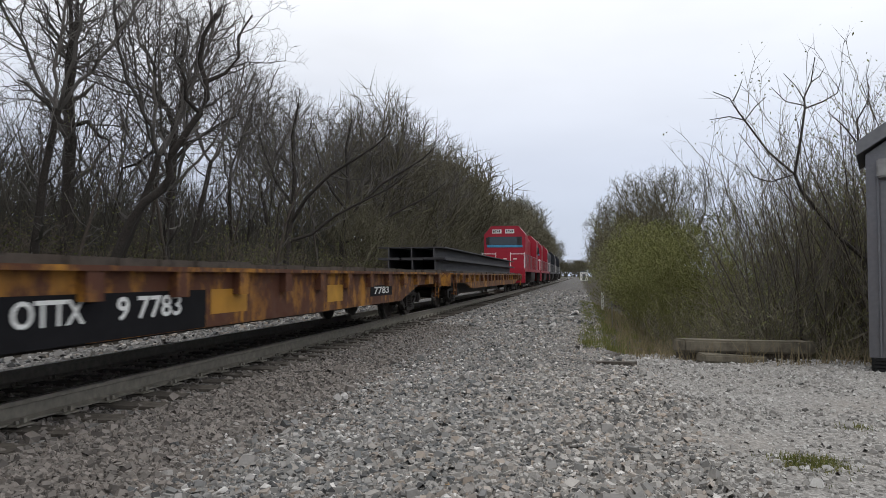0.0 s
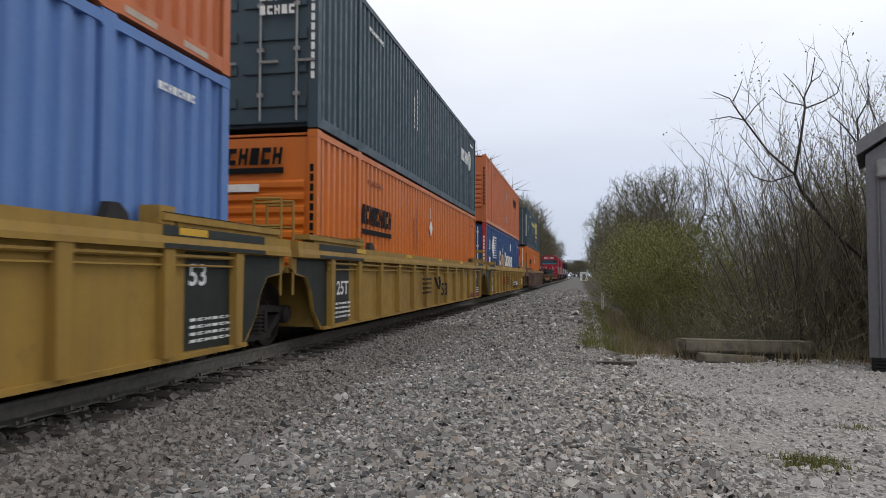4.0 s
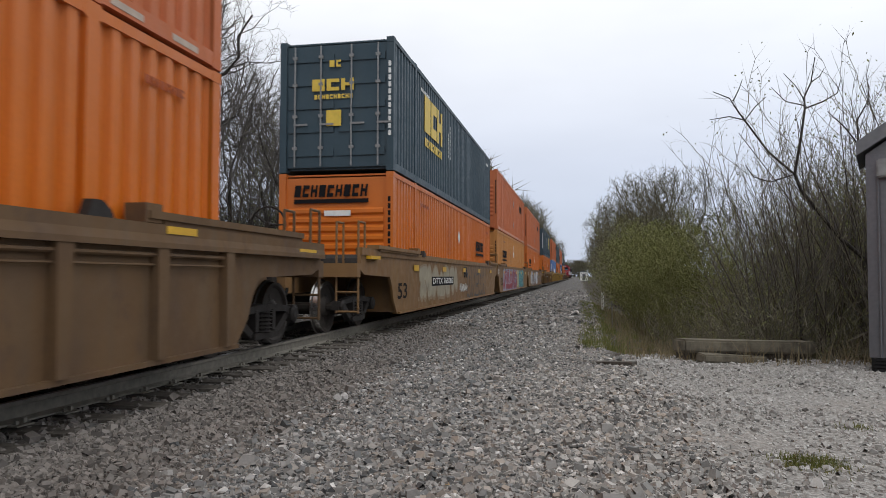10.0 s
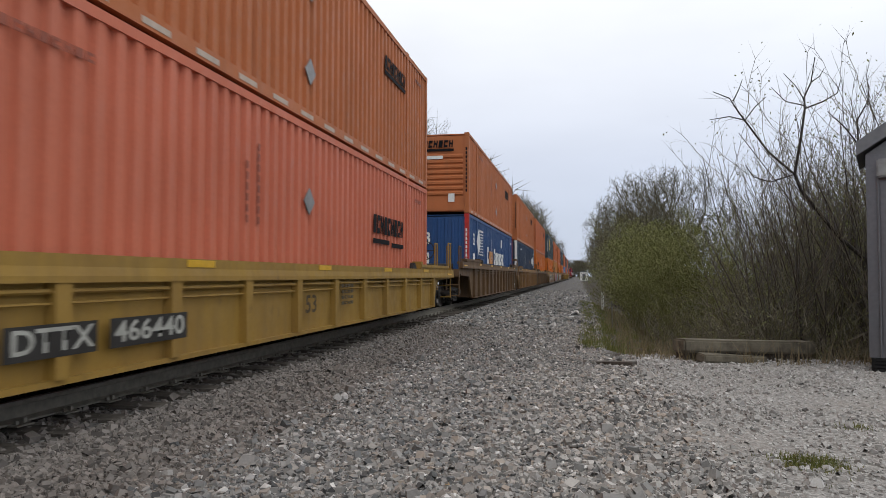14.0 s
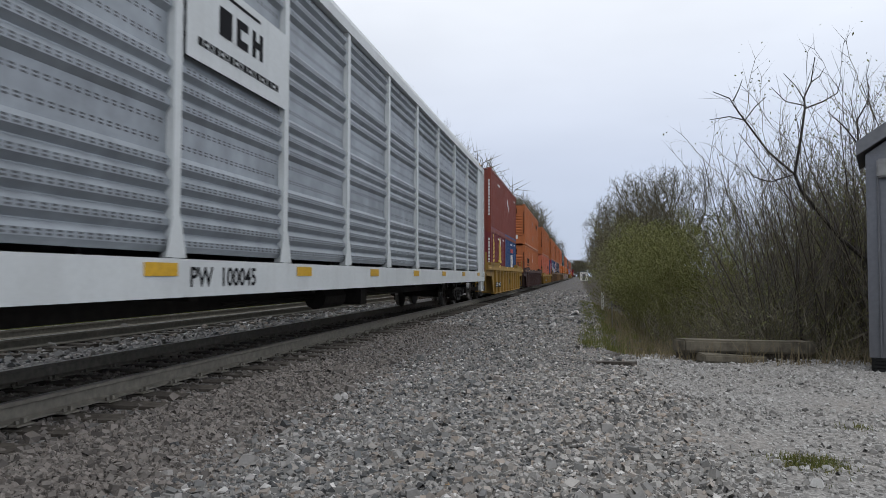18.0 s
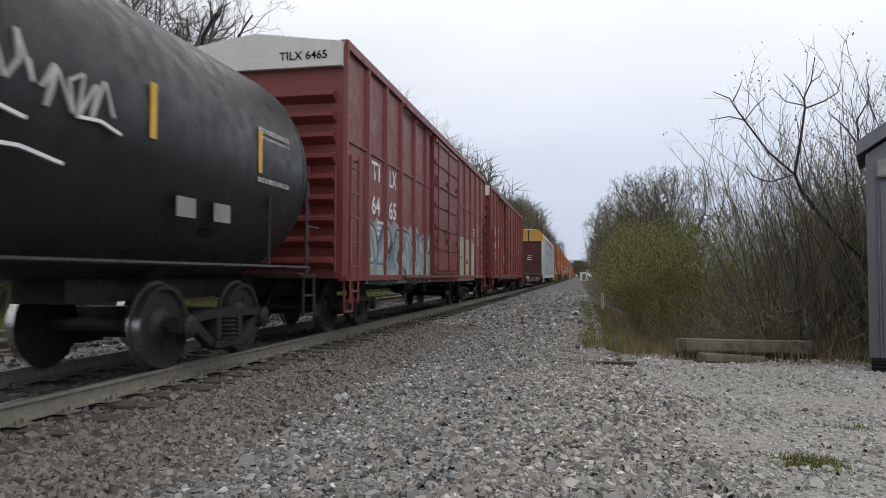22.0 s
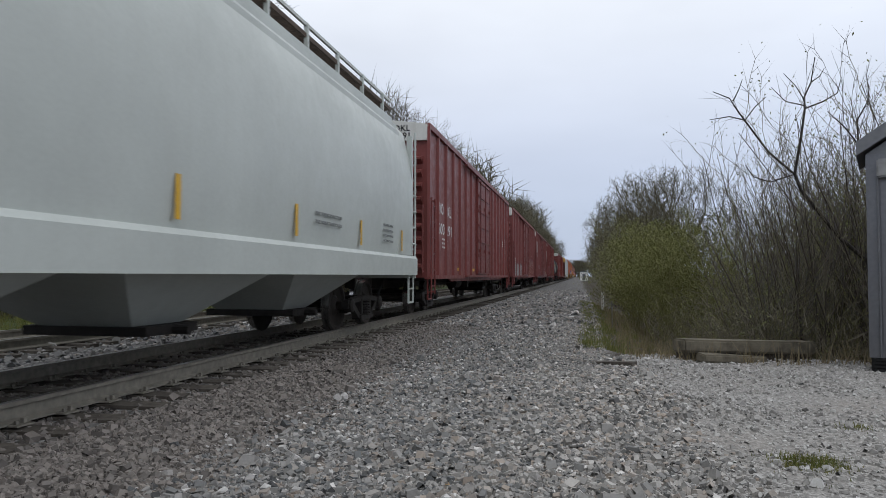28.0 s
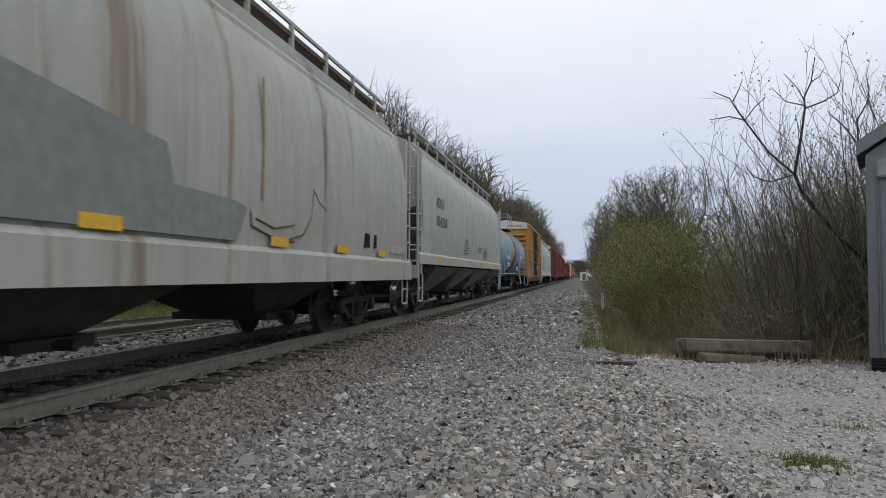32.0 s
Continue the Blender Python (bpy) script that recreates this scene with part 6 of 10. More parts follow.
    for sy in (-1, 1):
        # clamshell end doors: white below, mustard above
        prof = []
        for k in range(9):
            t = -1 + 2 * k / 8
            prof.append((t * (X - 0.03), sy * (hl - 0.42 + 0.42 * math.sqrt(max(0, 1 - t * t * 0.92)))))
        for lo, hi, m2, nm in ((0.98, 4.55, W, "end_door"), (4.556, z1 + 0.80, RS["rack_yellow"], "end_gable")):
            bm = B()
            for half in (prof[:5], prof[4:]):
                if nm == "end_gable":
                    fl = [(px, sy * (hl - 0.28)) for px, _ in half]
                    for (xa, ya), (xb, yb) in zip(fl, fl[1:]):
                        def top(x):
                            return min(hi, z1 + 0.12 + 0.74 * math.sqrt(max(0.0, 1 - (abs(x) / X) ** 3.2)))
                        hull(bm, [(xa, ya, lo), (xb, yb, lo), (xb, yb, top(xb)), (xa, ya, top(xa)), (xa, ya - sy * 0.1, lo), (xb, yb - sy * 0.1, lo), (xb, yb - sy * 0.1, top(xb)), (xa, ya - sy * 0.1, top(xa))], [(0, 1, 2, 3), (3, 2, 6, 7), (4, 7, 6, 5), (0, 4, 5, 1)])
                else:
                    for (xa, ya), (xb, yb) in zip(half, half[1:]):
                        hull(bm, [(xa, ya, lo), (xb, yb, lo), (xb, yb, hi), (xa, ya, hi), (xa, ya - sy * 0.06, lo), (xb, yb - sy * 0.06, lo), (xb, yb - sy * 0.06, hi), (xa, ya - sy * 0.06, hi)], [(0, 1, 2, 3), (3, 2, 6, 7), (4, 7, 6, 5), (0, 4, 5, 1)])
            bmesh.ops.remove_doubles(bm, verts=bm.verts[:], dist=0.002)
            part(nm, bm, m2, c, "white curved end door" if nm == "end_door" else "mustard yellow roof end")
        bm = B()
        y = sy * (hl - 0.265)
        box(bm, -0.06, 0.06, *sorted((y, y - sy * 0.3)), 4.6, z1 + 0.72)
        part("door_gap", bm, M["rubber"], c)
        bm = B()
        box(bm, -X, X, *sorted((sy * (hl - 0.02), sy * (hl - 0.5))), 0.85, 1.0)
        part("end_sill", bm, W, c)
        truck(c, sy * (hl - 3.2), s)
        coupler(c, sy * (hl + 0.1), sy)
    bm = B()
    box(bm, -X + 0.1, X - 0.1, -hl + 0.4, hl - 0.4, 0.92, 1.12)
    for z in (2.4, 3.7):
        box(bm, -X + 0.1, X - 0.1, -hl + 0.6, hl - 0.6, z, z + 0.06)
    part("deck", bm, M["truck"], c)
    underframe(c, hl, 0.72)
    bm = B()
    rect_on(bm, "right", X + 0.052, -hl + 6.5, -hl + 8.75, 3.1, 4.05)
    part("name_board", bm, W, c)
    word(c, DECAL_K, "right", X + 0.059, -hl + 7.1, -hl + 8.2, 3.5, 3.8, 3, 0.3)
    small_marks(c, DECAL_K, [(X + 0.059, -hl + 6.7, -hl + 8.55, 3.26, 3.34, 18), (X + 0.059, -hl + 6.65, -hl + 8.55, 3.93, 3.96, 1)])
    lettering("car_number", "PW  100045", 0.27, DECAL_K, c, (X + 0.065, -hl + 7.3, 0.98), "right")
    lettering("car_number", "PW", 0.2, DECAL_K, c, (-0.35, -hl - 0.002, 4.25), "rear")
    lettering("car_number", "100045", 0.2, DECAL_K, c, (-0.25, -hl - 0.002, 4.0), "rear")
    tape(c, X + 0.064, [-hl + 2.9 + k * 3.25 for k in range(8)], 1.0, 0.12, 0.5, upright=False)
    return c


def locomotive(colour, s_front, s_rear, label, red):
    L = s_front - s_rear
    s = (s_front + s_rear) / 2
    hl = L / 2
    c = thing("locomotive", label, "locomotive", "locomotives of the train")
    ride(c, s)
    mat = RS[colour]
    bm = B()
    box(bm, -1.5, 1.5, -hl + 0.5, hl - 0.5, 1.30, 1.52)
    part("walkway", bm, mat, c)
    bm = B()
    prism(bm, [(-0.95, 1.52), (0.95, 1.52), (0.95, 3.9), (0.7, 4.3), (0.35, 4.42), (-0.35, 4.42), (-0.7, 4.3), (-0.95, 3.9)], "y", -hl + 1.6, hl - 5.2)
    part("long_hood", bm, mat, c)
    bm = B()
    prism(bm, [(-1.45, 1.52), (1.45, 1.52), (1.45, 3.95), (0.95, 4.5), (-0.95, 4.5), (-1.45, 3.95)], "y", hl - 5.2, hl - 2.9)
    cab = part("cab", bm, mat, c)
    bm = B()
    for xx in (1.455, -1.455):
        bm = B()
        a, b = sorted((xx, xx + math.copysign(0.01, xx)))
        box(bm, a, b, hl - 4.9, hl - 3.3, 2.9, 3.6)
        part("cab_window", bm, M["glass"], cab)
    bm = B()
    prism(bm, [(-0.95, 1.52), (0.95, 1.52), (0.95, 2.8), (0.6, 3.0), (-0.6, 3.0), (-0.95, 2.8)], "y", hl - 2.9, hl - 1.3)
    part("short_hood", bm, mat, c)
    yb = -hl + 1.6
    if red:
        # the hood end that looks back: a broad face with number boards and a pale blue band
        bm = B()
        prism(bm, [(-1.45, 1.52), (1.45, 1.52), (1.45, 3.9), (0.95, 4.5), (-0.95, 4.5), (-1.45, 3.9)], "y", yb - 0.2, yb + 2.0)
        face = part("rear_cab", bm, mat, c)
        bm = B()
        box(bm, -1.2, 1.2, yb - 0.215, yb - 0.2, 3.05, 3.75)
        part("window", bm, M["glass"], face)
        bm = B()
        box(bm, -1.25, 1.25, yb - 0.225, yb - 0.2, 3.0, 3.16)
        part("stripe", bm, spray((0.05, 0.25, 0.42)), face)
        for sx in (-0.55, 0.35):
            bm = B()
            box(bm, sx - 0.32, sx + 0.32, yb - 0.23, yb - 0.2, 3.98, 4.26)
            nb = part("number_board", bm, DECAL_W, face)
            bm = B()
            bars(bm, "rear", yb - 0.231, sx - 0.26, sx + 0.26, 4.05, 4.2, 4)
            tagged(part("number_row", bm, DECAL_K, nb), kind="stuff")
        for k in range(3):
            bm = B()
            box(bm, -0.8 + k * 0.7, -0.55 + k * 0.7, yb - 0.22, yb - 0.2, 2.15, 2.22)
            part("notice", bm, DECAL_W, face)
        for sx in (-1.2, 1.0):
            bm = B()
            box(bm, sx - 0.12, sx + 0.12, yb - 0.24, yb - 0.2, 3.2, 3.7)
            part("marker_light", bm, M["black"], face)
    for sy in (-1, 1):
        bm = B()
        box(bm, -1.5, 1.5, *sorted((sy * (hl - 0.2), sy * (hl - 0.55))), 0.55, 1.52)
        part("pilot", bm, mat if red else M["truck"], c)
        bm = B()
        for xx in (-1.45, -0.5, 0.5, 1.45):
            rod(bm, (xx, sy * (hl - 0.3), 0.6), (xx, sy * (hl - 0.3), 2.6), 0.025, 6)
        rod(bm, (-1.45, sy * (hl - 0.3), 2.5), (-0.5, sy * (hl - 0.3), 2.5), 0.025, 6)
        rod(bm, (0.5, sy * (hl - 0.3), 2.5), (1.45, sy * (hl - 0.3), 2.5), 0.025, 6)
        part("handrail", bm, DECAL_W, c)
        coupler(c, sy * (hl - 0.1), sy)
        truck(c, sy * (hl - 3.3), s)
        bm = B()
        for k in range(4):
            box(bm, 1.2, 1.5, sy * (hl - 0.75) - 0.22, sy * (hl - 0.75) + 0.22, 0.5 + 0.27 * k, 0.54 + 0.27 * k)
        box(bm, 1.2, 1.5, sy * (hl - 0.75) - 0.25, sy * (hl - 0.75) - 0.22, 0.4, 1.4)
        part("steps", bm, M["truck"], c)
    bm = B()
    y = -hl + 1.2
    while y < hl - 5:
        rod(bm, (1.47, y, 1.5), (1.47, y, 2.5), 0.02, 5)
        y += 1.5
    rod(bm, (1.47, -hl + 1.2, 2.5), (1.47, hl - 5.2, 2.5), 0.02, 5)
    part("side_rail", bm, CDOOR, c)
    bm = B()
    prism(bm, [(-1.3, 0.5), (1.3, 0.5), (1.45, 0.8), (1.45, 1.3), (-1.45, 1.3), (-1.45, 0.8)], "y", -2.2, 2.2)
    part("fuel_tank", bm, M["truck"], c)
    bm = B()
    box(bm, -0.3, 0.3, 0.5, 1.3, 4.4, 4.62)
    part("exhaust_stack", bm, M["truck"], c)
    for k in range(2):
        bm = B()
        rod(bm, (0, -hl + 3.5 + k * 1.9, 4.35), (0, -hl + 3.5 + k * 1.9, 4.55), 0.5, 14)
        part("roof_fan", bm, M["truck"], c)
    return c


# ---- the train, front to rear (place along the line at the clip's start) ----
ZW = 0.34  # floor of the wells
ZU = ZW + 2.925


def build_train():
    locomotive("loco_dark", 131.0, 110.0, "dark freight locomotive leading the train", False)
    locomotive("loco_dark", 109.0, 87.5, "dark freight locomotive behind the leader", False)
    locomotive("loco_red", 85.8, 67.5, "bright red road locomotive coupled mid-consist", True)
    locomotive("loco_red", 66.0, 47.2, "bright red road locomotive with white number boards", True)
    steel_flat()
    flatcar("flat_yellow", 18.7, 0.6, "empty rust-eaten yellow flatcar with plank deck", belly=0.47, marks=marks_yellow_flat)

    well_car("rusty", -3.35, ribs=12, chord="ochre", label="rust-brown well car with sprayed side", marks=marks_w1)
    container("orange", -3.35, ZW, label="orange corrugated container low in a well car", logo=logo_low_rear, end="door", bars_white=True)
    container("slate", -3.35, ZU, label="dark slate container stacked on an orange one", logo=logo_slate_mid, end="door")

    well_car("yellow", -26.6, rear="joint", ribs=13, label="yellow well car unit with black number panel", marks=marks_w2)
    container("blue", -26.6, ZW, label="royal blue container with white lettering", logo=logo_pacer, end="door", posts="red", bars_white=True)
    container("salmon", -26.6, ZU, label="faded orange container stacked on a blue one", logo=logo_upper, dashes=True, end="ribs")
    well_car("yellow", -45.75, front="joint", rear="joint", ribs=13, label="yellow middle unit of a well car set", marks=marks_w3)
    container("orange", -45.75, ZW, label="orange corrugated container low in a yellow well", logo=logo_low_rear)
    container("slate", -45.75, ZU, label="dark slate container with white loop mark", logo=logo_wave, end="door")
    well_car("yellow", -64.6, front="joint", ribs=13, label="yellow end unit of a well car set")
    container("pale_blue", -64.6, ZW, label="faded blue container with white lettering", logo=logo_letters_white, end="door")
    container("salmon", -64.6, ZU, label="faded orange container stacked on pale blue", logo=logo_upper, dashes=True, end="ribs")

    well_car("faded", -87.8, ribs=12, label="rust-washed yellow well car with number panel", marks=marks_e)
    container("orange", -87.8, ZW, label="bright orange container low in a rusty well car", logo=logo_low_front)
    container("slate", -87.8, ZU, label="dark slate container with yellow block mark", logo=logo_slate)

    well_car("ochre", -111.3, rear="joint", smooth=True, label="smooth-sided brown well car with large graffiti", marks=marks_f)
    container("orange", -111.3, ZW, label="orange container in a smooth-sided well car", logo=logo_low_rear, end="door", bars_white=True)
    container("salmon", -111.3, ZU, label="faded orange container on the upper tier", logo=logo_upper, dashes=True)
    well_car("ochre", -130.15, front="joint", rear="joint", smooth=True, label="brown well car unit with colourful graffiti", marks=marks_g)
    container("tan", -130.15, ZW, label="tan container in a smooth-sided well car", logo=logo_low_rear)
    container("salmon", -130.15, ZU, label="faded orange container above a tan one", logo=logo_upper, dashes=True)
    well_car("ochre", -149.1, front="joint", smooth=True, label="brown well car unit with outlined graffiti", marks=marks_h)
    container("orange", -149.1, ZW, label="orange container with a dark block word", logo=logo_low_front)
    container("slate", -149.1, ZU, label="dark slate container above an orange one", logo=logo_slate_rear, end="door")

    well_car("brown", -172.5, rear="joint", ribs=14, label="grimy brown ribbed well car unit")
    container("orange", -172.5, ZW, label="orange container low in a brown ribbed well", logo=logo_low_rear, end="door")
    container("salmon", -172.5, ZU, label="faded orange container on the upper tier", logo=logo_upper, dashes=True)
    well_car("ochre", -191.5, front="joint", rear="joint", ribs=14, label="ochre ribbed middle unit of a well car set", marks=marks_j)
    container("navy", -191.5, ZW, label="navy container with white loop mark", logo=logo_wave_placard, end="door", posts="white", bars_white=True)
    container("rust_orange", -191.5, ZU, label="dull orange container above a navy one", logo=logo_upper, dashes=True)
    well_car("brown", -210.7, front="joint", ribs=14, label="brown ribbed end unit of a well car set")
    container("blue", -210.7, ZW, label="royal blue container with red corner posts", logo=logo_pacer, end="corr", posts="red")
    container("rust_orange", -210.7, ZU, label="dull orange container above a blue one", logo=logo_upper, dashes=True)

    well_car("yellow", -233.75, ribs=12, drop=0.30, label="yellow well car with black number panels", marks=marks_l)
    container("coral", -233.75, ZW, label="chalky coral container low in a yellow well car", logo=logo_big_front)
    container("rust_orange", -233.75, ZU, label="dull orange container above a salmon one", logo=logo_upper, dashes=True)

    well_car("deep", -256.9, ribs=14, label="dark maroon well car between yellow ones")
    container("rust_orange", -256.9, ZW, label="dull orange container low in a maroon well", logo=logo_low_rear)
    container("rust_orange", -256.9, ZU, label="dull orange container on the upper tier", logo=logo_upper, dashes=True)

    well_car("yellow", -280.2, length=12.19, ribs=10, label="short yellow well car with black number panel", marks=marks_m)
    container("maroon", -286.32, ZW, length=6.06, end="corr", label="short maroon container with yellow lettering", logo=logo_maroon)
    container("blue", -280.2, ZW, length=6.06, end="corr", label="short blue container with red and white marks", logo=logo_short_blue)
    container("brick", -280.2, ZU - 0.3, length=12.19, end="corr", label="red-brown container stacked on two short ones", logo=logo_brick)

    autorack(-296.4, -323.7, "white enclosed autorack with galvanised side screens")
    flatcar("flat_red", -325.2, -348.4, "oxide-red bulkhead flatcar, empty, with plank deck", bulkheads=True, zdeck=1.18, marks=marks_red_flat)
    boxcar("oxide_bright", -349.9, -366.2, "bright oxide-red boxcar with sliding door", ribs=14, door=(-2.5, 0.9), marks=marks_p)
    boxcar("oxide", -368.0, -384.4, "oxide-red boxcar with green and white graffiti", ribs=14, door=(-1.6, 1.8), marks=marks_q)
    tank_car("tank_black", -385.0, -402.8, "black tank car with white numbers", marks=marks_r, frame=RS["tank_black"])
    boxcar("oxide", -404.0, -422.8, "oxide-red boxcar with bright multicolour graffiti", ribs=17, door=(-1.8, 1.3), marks=marks_s)
    boxcar("oxide_dull", -425.1, -443.4, "maroon boxcar with pale graffiti along its sill", ribs=17, door=(-1.9, 1.7), marks=marks_t)
    boxcar("oxide_dull", -445.7, -464.2, "maroon boxcar with blue and cream graffiti", ribs=17, door=(-1.9, 1.6), marks=marks_u)
    boxcar("oxide", -466.5, -485.9, "oxide-red boxcar with closely spaced ribs", ribs=17, door=(-1.6, 1.5), marks=marks_v)
    hopper("hop_white", -487.3, -507.6, "clean pale grey covered hopper", marks=marks_w, zt=4.45)
    boxcar("box_yellow", -509.0, -524.9, "weathered yellow boxcar with black plug doors and graffiti", ribs=14, door=(-1.3, 2.45), door_mat=RS["box_black"], marks=marks_x, cap=True)
    tank_car("tank_blue_rust", -525.3, -541.2, "faded blue tank car streaked with rust", marks=marks_y, frame=RS["tank_blue"], R=1.45, zc=2.4, mid=0.3)
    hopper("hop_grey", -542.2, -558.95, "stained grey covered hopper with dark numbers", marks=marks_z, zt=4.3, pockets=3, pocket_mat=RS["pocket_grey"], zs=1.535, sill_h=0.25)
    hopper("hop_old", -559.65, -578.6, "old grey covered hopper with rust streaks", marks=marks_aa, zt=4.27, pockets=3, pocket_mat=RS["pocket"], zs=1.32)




def steel_flat():
    c = flatcar("flat_yellow", 45.2, 20.3, "yellow flatcar loaded with dark steel channels")
    rnd = random.Random(3)
    for k, (x, z) in enumerate(((-0.75, 1.16), (0.0, 1.16), (0.75, 1.16), (-0.78, 1.54), (-0.03, 1.54), (0.72, 1.54))):
        b = B()
        w, h, t = 0.35, 0.37, 0.035
        y0, y1 = -11.6 + rnd.uniform(0, 0.25), 11.6
        for zz in (z, z + h - t):
            box(b, x - w, x + w, y0, y1, zz, zz + t)
        box(b, x - 0.02, x + 0.02, y0, y1, z + t, z + h - t)
        beam = thing("steel_beam", "dark mill-scale steel beam stacked on a flatcar", "steel beam", "steel beams on the flatcar", bm=b, material=RS["beam"])
        ride(beam, (45.2 + 20.3) / 2)


def panel(c, x, y0, y1, z0, z1, mat=None):
    bm = B()
    rect_on(bm, "right", x, y0, y1, z0, z1, 0.003)
    return part("number_panel", bm, mat or DECAL_K, c)


def marks_yellow_flat(c, X, hl):
    panel(c, X, -5.75, -3.1, 0.475, 0.86)
    lettering("car_number", "OTTX", 0.27, DECAL_W, c, (X + 0.006, -5.25, 0.715), "right", 0.72)
    lettering("car_number", "9 7783", 0.27, DECAL_W, c, (X + 0.006, -4.02, 0.715), "right", 0.95)
    panel(c, X, 2.6, 4.1, 0.62, 0.82)
    lettering("car_number", "7783", 0.18, DECAL_W, c, (X + 0.006, 3.35, 0.72), "right", 1.0)
    panel(c, X, -3.0, -2.2, 0.60, 0.86, spray((0.40, 0.20, 0.03)))
    panel(c, X, 0.4, 1.1, 0.60, 0.86, spray((0.42, 0.22, 0.03)))


def marks_w1(c, X, hl):
    rr = [-hl + 0.25 + (2 * hl - 0.5) * k / 11 for k in range(12)]
    throw_up(c, X + 0.002, -2.7, 2.1, 0.27, 1.26, "SEBIK", (0.30, 0.30, 0.275), (0.075, 0.075, 0.07), 11, back=(0.27, 0.27, 0.245), fat=0.115, rim=0.04, ribs=rr)
    for y in rr:
        if -2.6 < y < 2.1:
            bm = B()
            box(bm, X + 0.0895, X + 0.093, y - 0.05, y + 0.05, 0.5, 1.1)
            part("overspray", bm, spray((0.22, 0.21, 0.19)), c, "grey paint worn on a rib")
    word(c, spray((0.45, 0.32, 0.06)), "right", X + 0.001, 3.3, 4.4, 0.62, 0.82, 5)


def marks_w2(c, X, hl):
    bm = B()
    rect_on(bm, "right", X + 0.005, hl - 2.9, hl + 0.04, 0.255, 0.40)
    part("sill_stripe", bm, spray((0.15, 0.02, 0.03)), c, "maroon painted strip")
    X += 0.091  # stencilled across the ribs
    panel(c, X, 1.35, 4.3, 0.40, 0.72)
    lettering("car_number", "DTTX 729914", 0.3, DECAL_W, c, (X + 0.006, 2.85, 0.56), "right", 2.75)
    lettering("size_mark", "53", 0.46, DECAL_K, c, (X + 0.006, 0.4, 0.58), "right", 0.85)
    small_marks(c, DECAL_W, [(X + 0.001, hl - 1.6, hl - 1.1, 0.5 + k * 0.12, 0.58 + k * 0.12, 4) for k in range(3)])
    small_marks(c, DECAL_K, [(X + 0.001, -1.9, -0.9, 0.9 - k * 0.11, 0.95 - k * 0.11, 6) for k in range(4)])
    scrawl(c, X + 0.01, -3.1, -2.7, 0.6, 0.95, (0.4, 0.05, 0.04), 15, 0.02)


def marks_w3(c, X, hl):
    bm = B()
    rect_on(bm, "right", X + 0.005, hl - 2.9, hl + 0.04, 0.255, 0.40)
    part("sill_stripe", bm, spray((0.15, 0.02, 0.03)), c, "maroon painted strip")
    X += 0.091  # stencilled across the ribs
    lettering("size_mark", "53", 0.46, DECAL_K, c, (X + 0.006, 0.75, 0.62), "right", 0.85)
    small_marks(c, DECAL_K, [(X + 0.001, -1.9, -0.9, 0.9 - k * 0.11, 0.95 - k * 0.11, 6) for k in range(4)])
    bm = B()
    path(bm, [(X + 0.03, -0.6, 0.95), (X + 0.06, -0.45, 0.75), (X + 0.06, -0.25, 0.68), (X + 0.06, -0.1, 0.8), (X + 0.03, -0.05, 0.98)], 0.03)
    part("air_hose", bm, M["rubber"], c)


def marks_e(c, X, hl):
    X += 0.091  # stencilled across the ribs
    panel(c, X, -5.95, -4.45, 0.80, 1.02)
    lettering("car_number", "DTTX 680574", 0.19, DECAL_W, c, (X + 0.006, -5.2, 0.91), "right", 1.4)
    panel(c, X, 2.05, 3.6, 0.62, 1.0)
    word(c, CREAM, "right", X + 0.005, 2.2, 3.5, 0.68, 0.94, 3)
    lettering("size_mark", "53", 0.4, DECAL_K, c, (X + 0.006, 5.0, 0.8), "right", 0.45)


def marks_f(c, X, hl):
    throw_up(c, X + 0.002, -5.7, 2.25, 0.24, 1.46, "FLIME", (0.50, 0.52, 0.56), (0.018, 0.018, 0.02), 21, fat=0.14, rim=0.06, lean=0.12, cuts=[-5.7, -4.4, -3.3, -2.35, 0.05, 2.2], top=(0.60, 0.61, 0.64), cut=0.6)
    panel(c, X, 2.3, 4.75, 0.78, 1.04, spray((0.075, 0.052, 0.034)))
    lettering("car_number", "DTTX 765085", 0.24, spray((0.42, 0.36, 0.22)), c, (X + 0.006, 3.52, 0.91), "right", 2.2)
    throw_up(c, X + 0.002, 4.9, hl - 0.6, 0.5, 1.32, "AMB", (0.16, 0.088, 0.042), (0.075, 0.055, 0.045), 22, fat=0.13, rim=0.03)
    scrawl(c, X + 0.006, 2.45, 3.1, 0.5, 0.72, (0.5, 0.5, 0.5), 24, 0.012)
    lettering("size_mark", "125 T", 0.3, DECAL_W, c, (X + 0.006, -hl - 0.6, 1.18), "right", 0.55)
    scrawl(c, X + 0.006, -6.6, -5.7, 0.4, 1.1, (0.5, 0.5, 0.5), 23, 0.015)


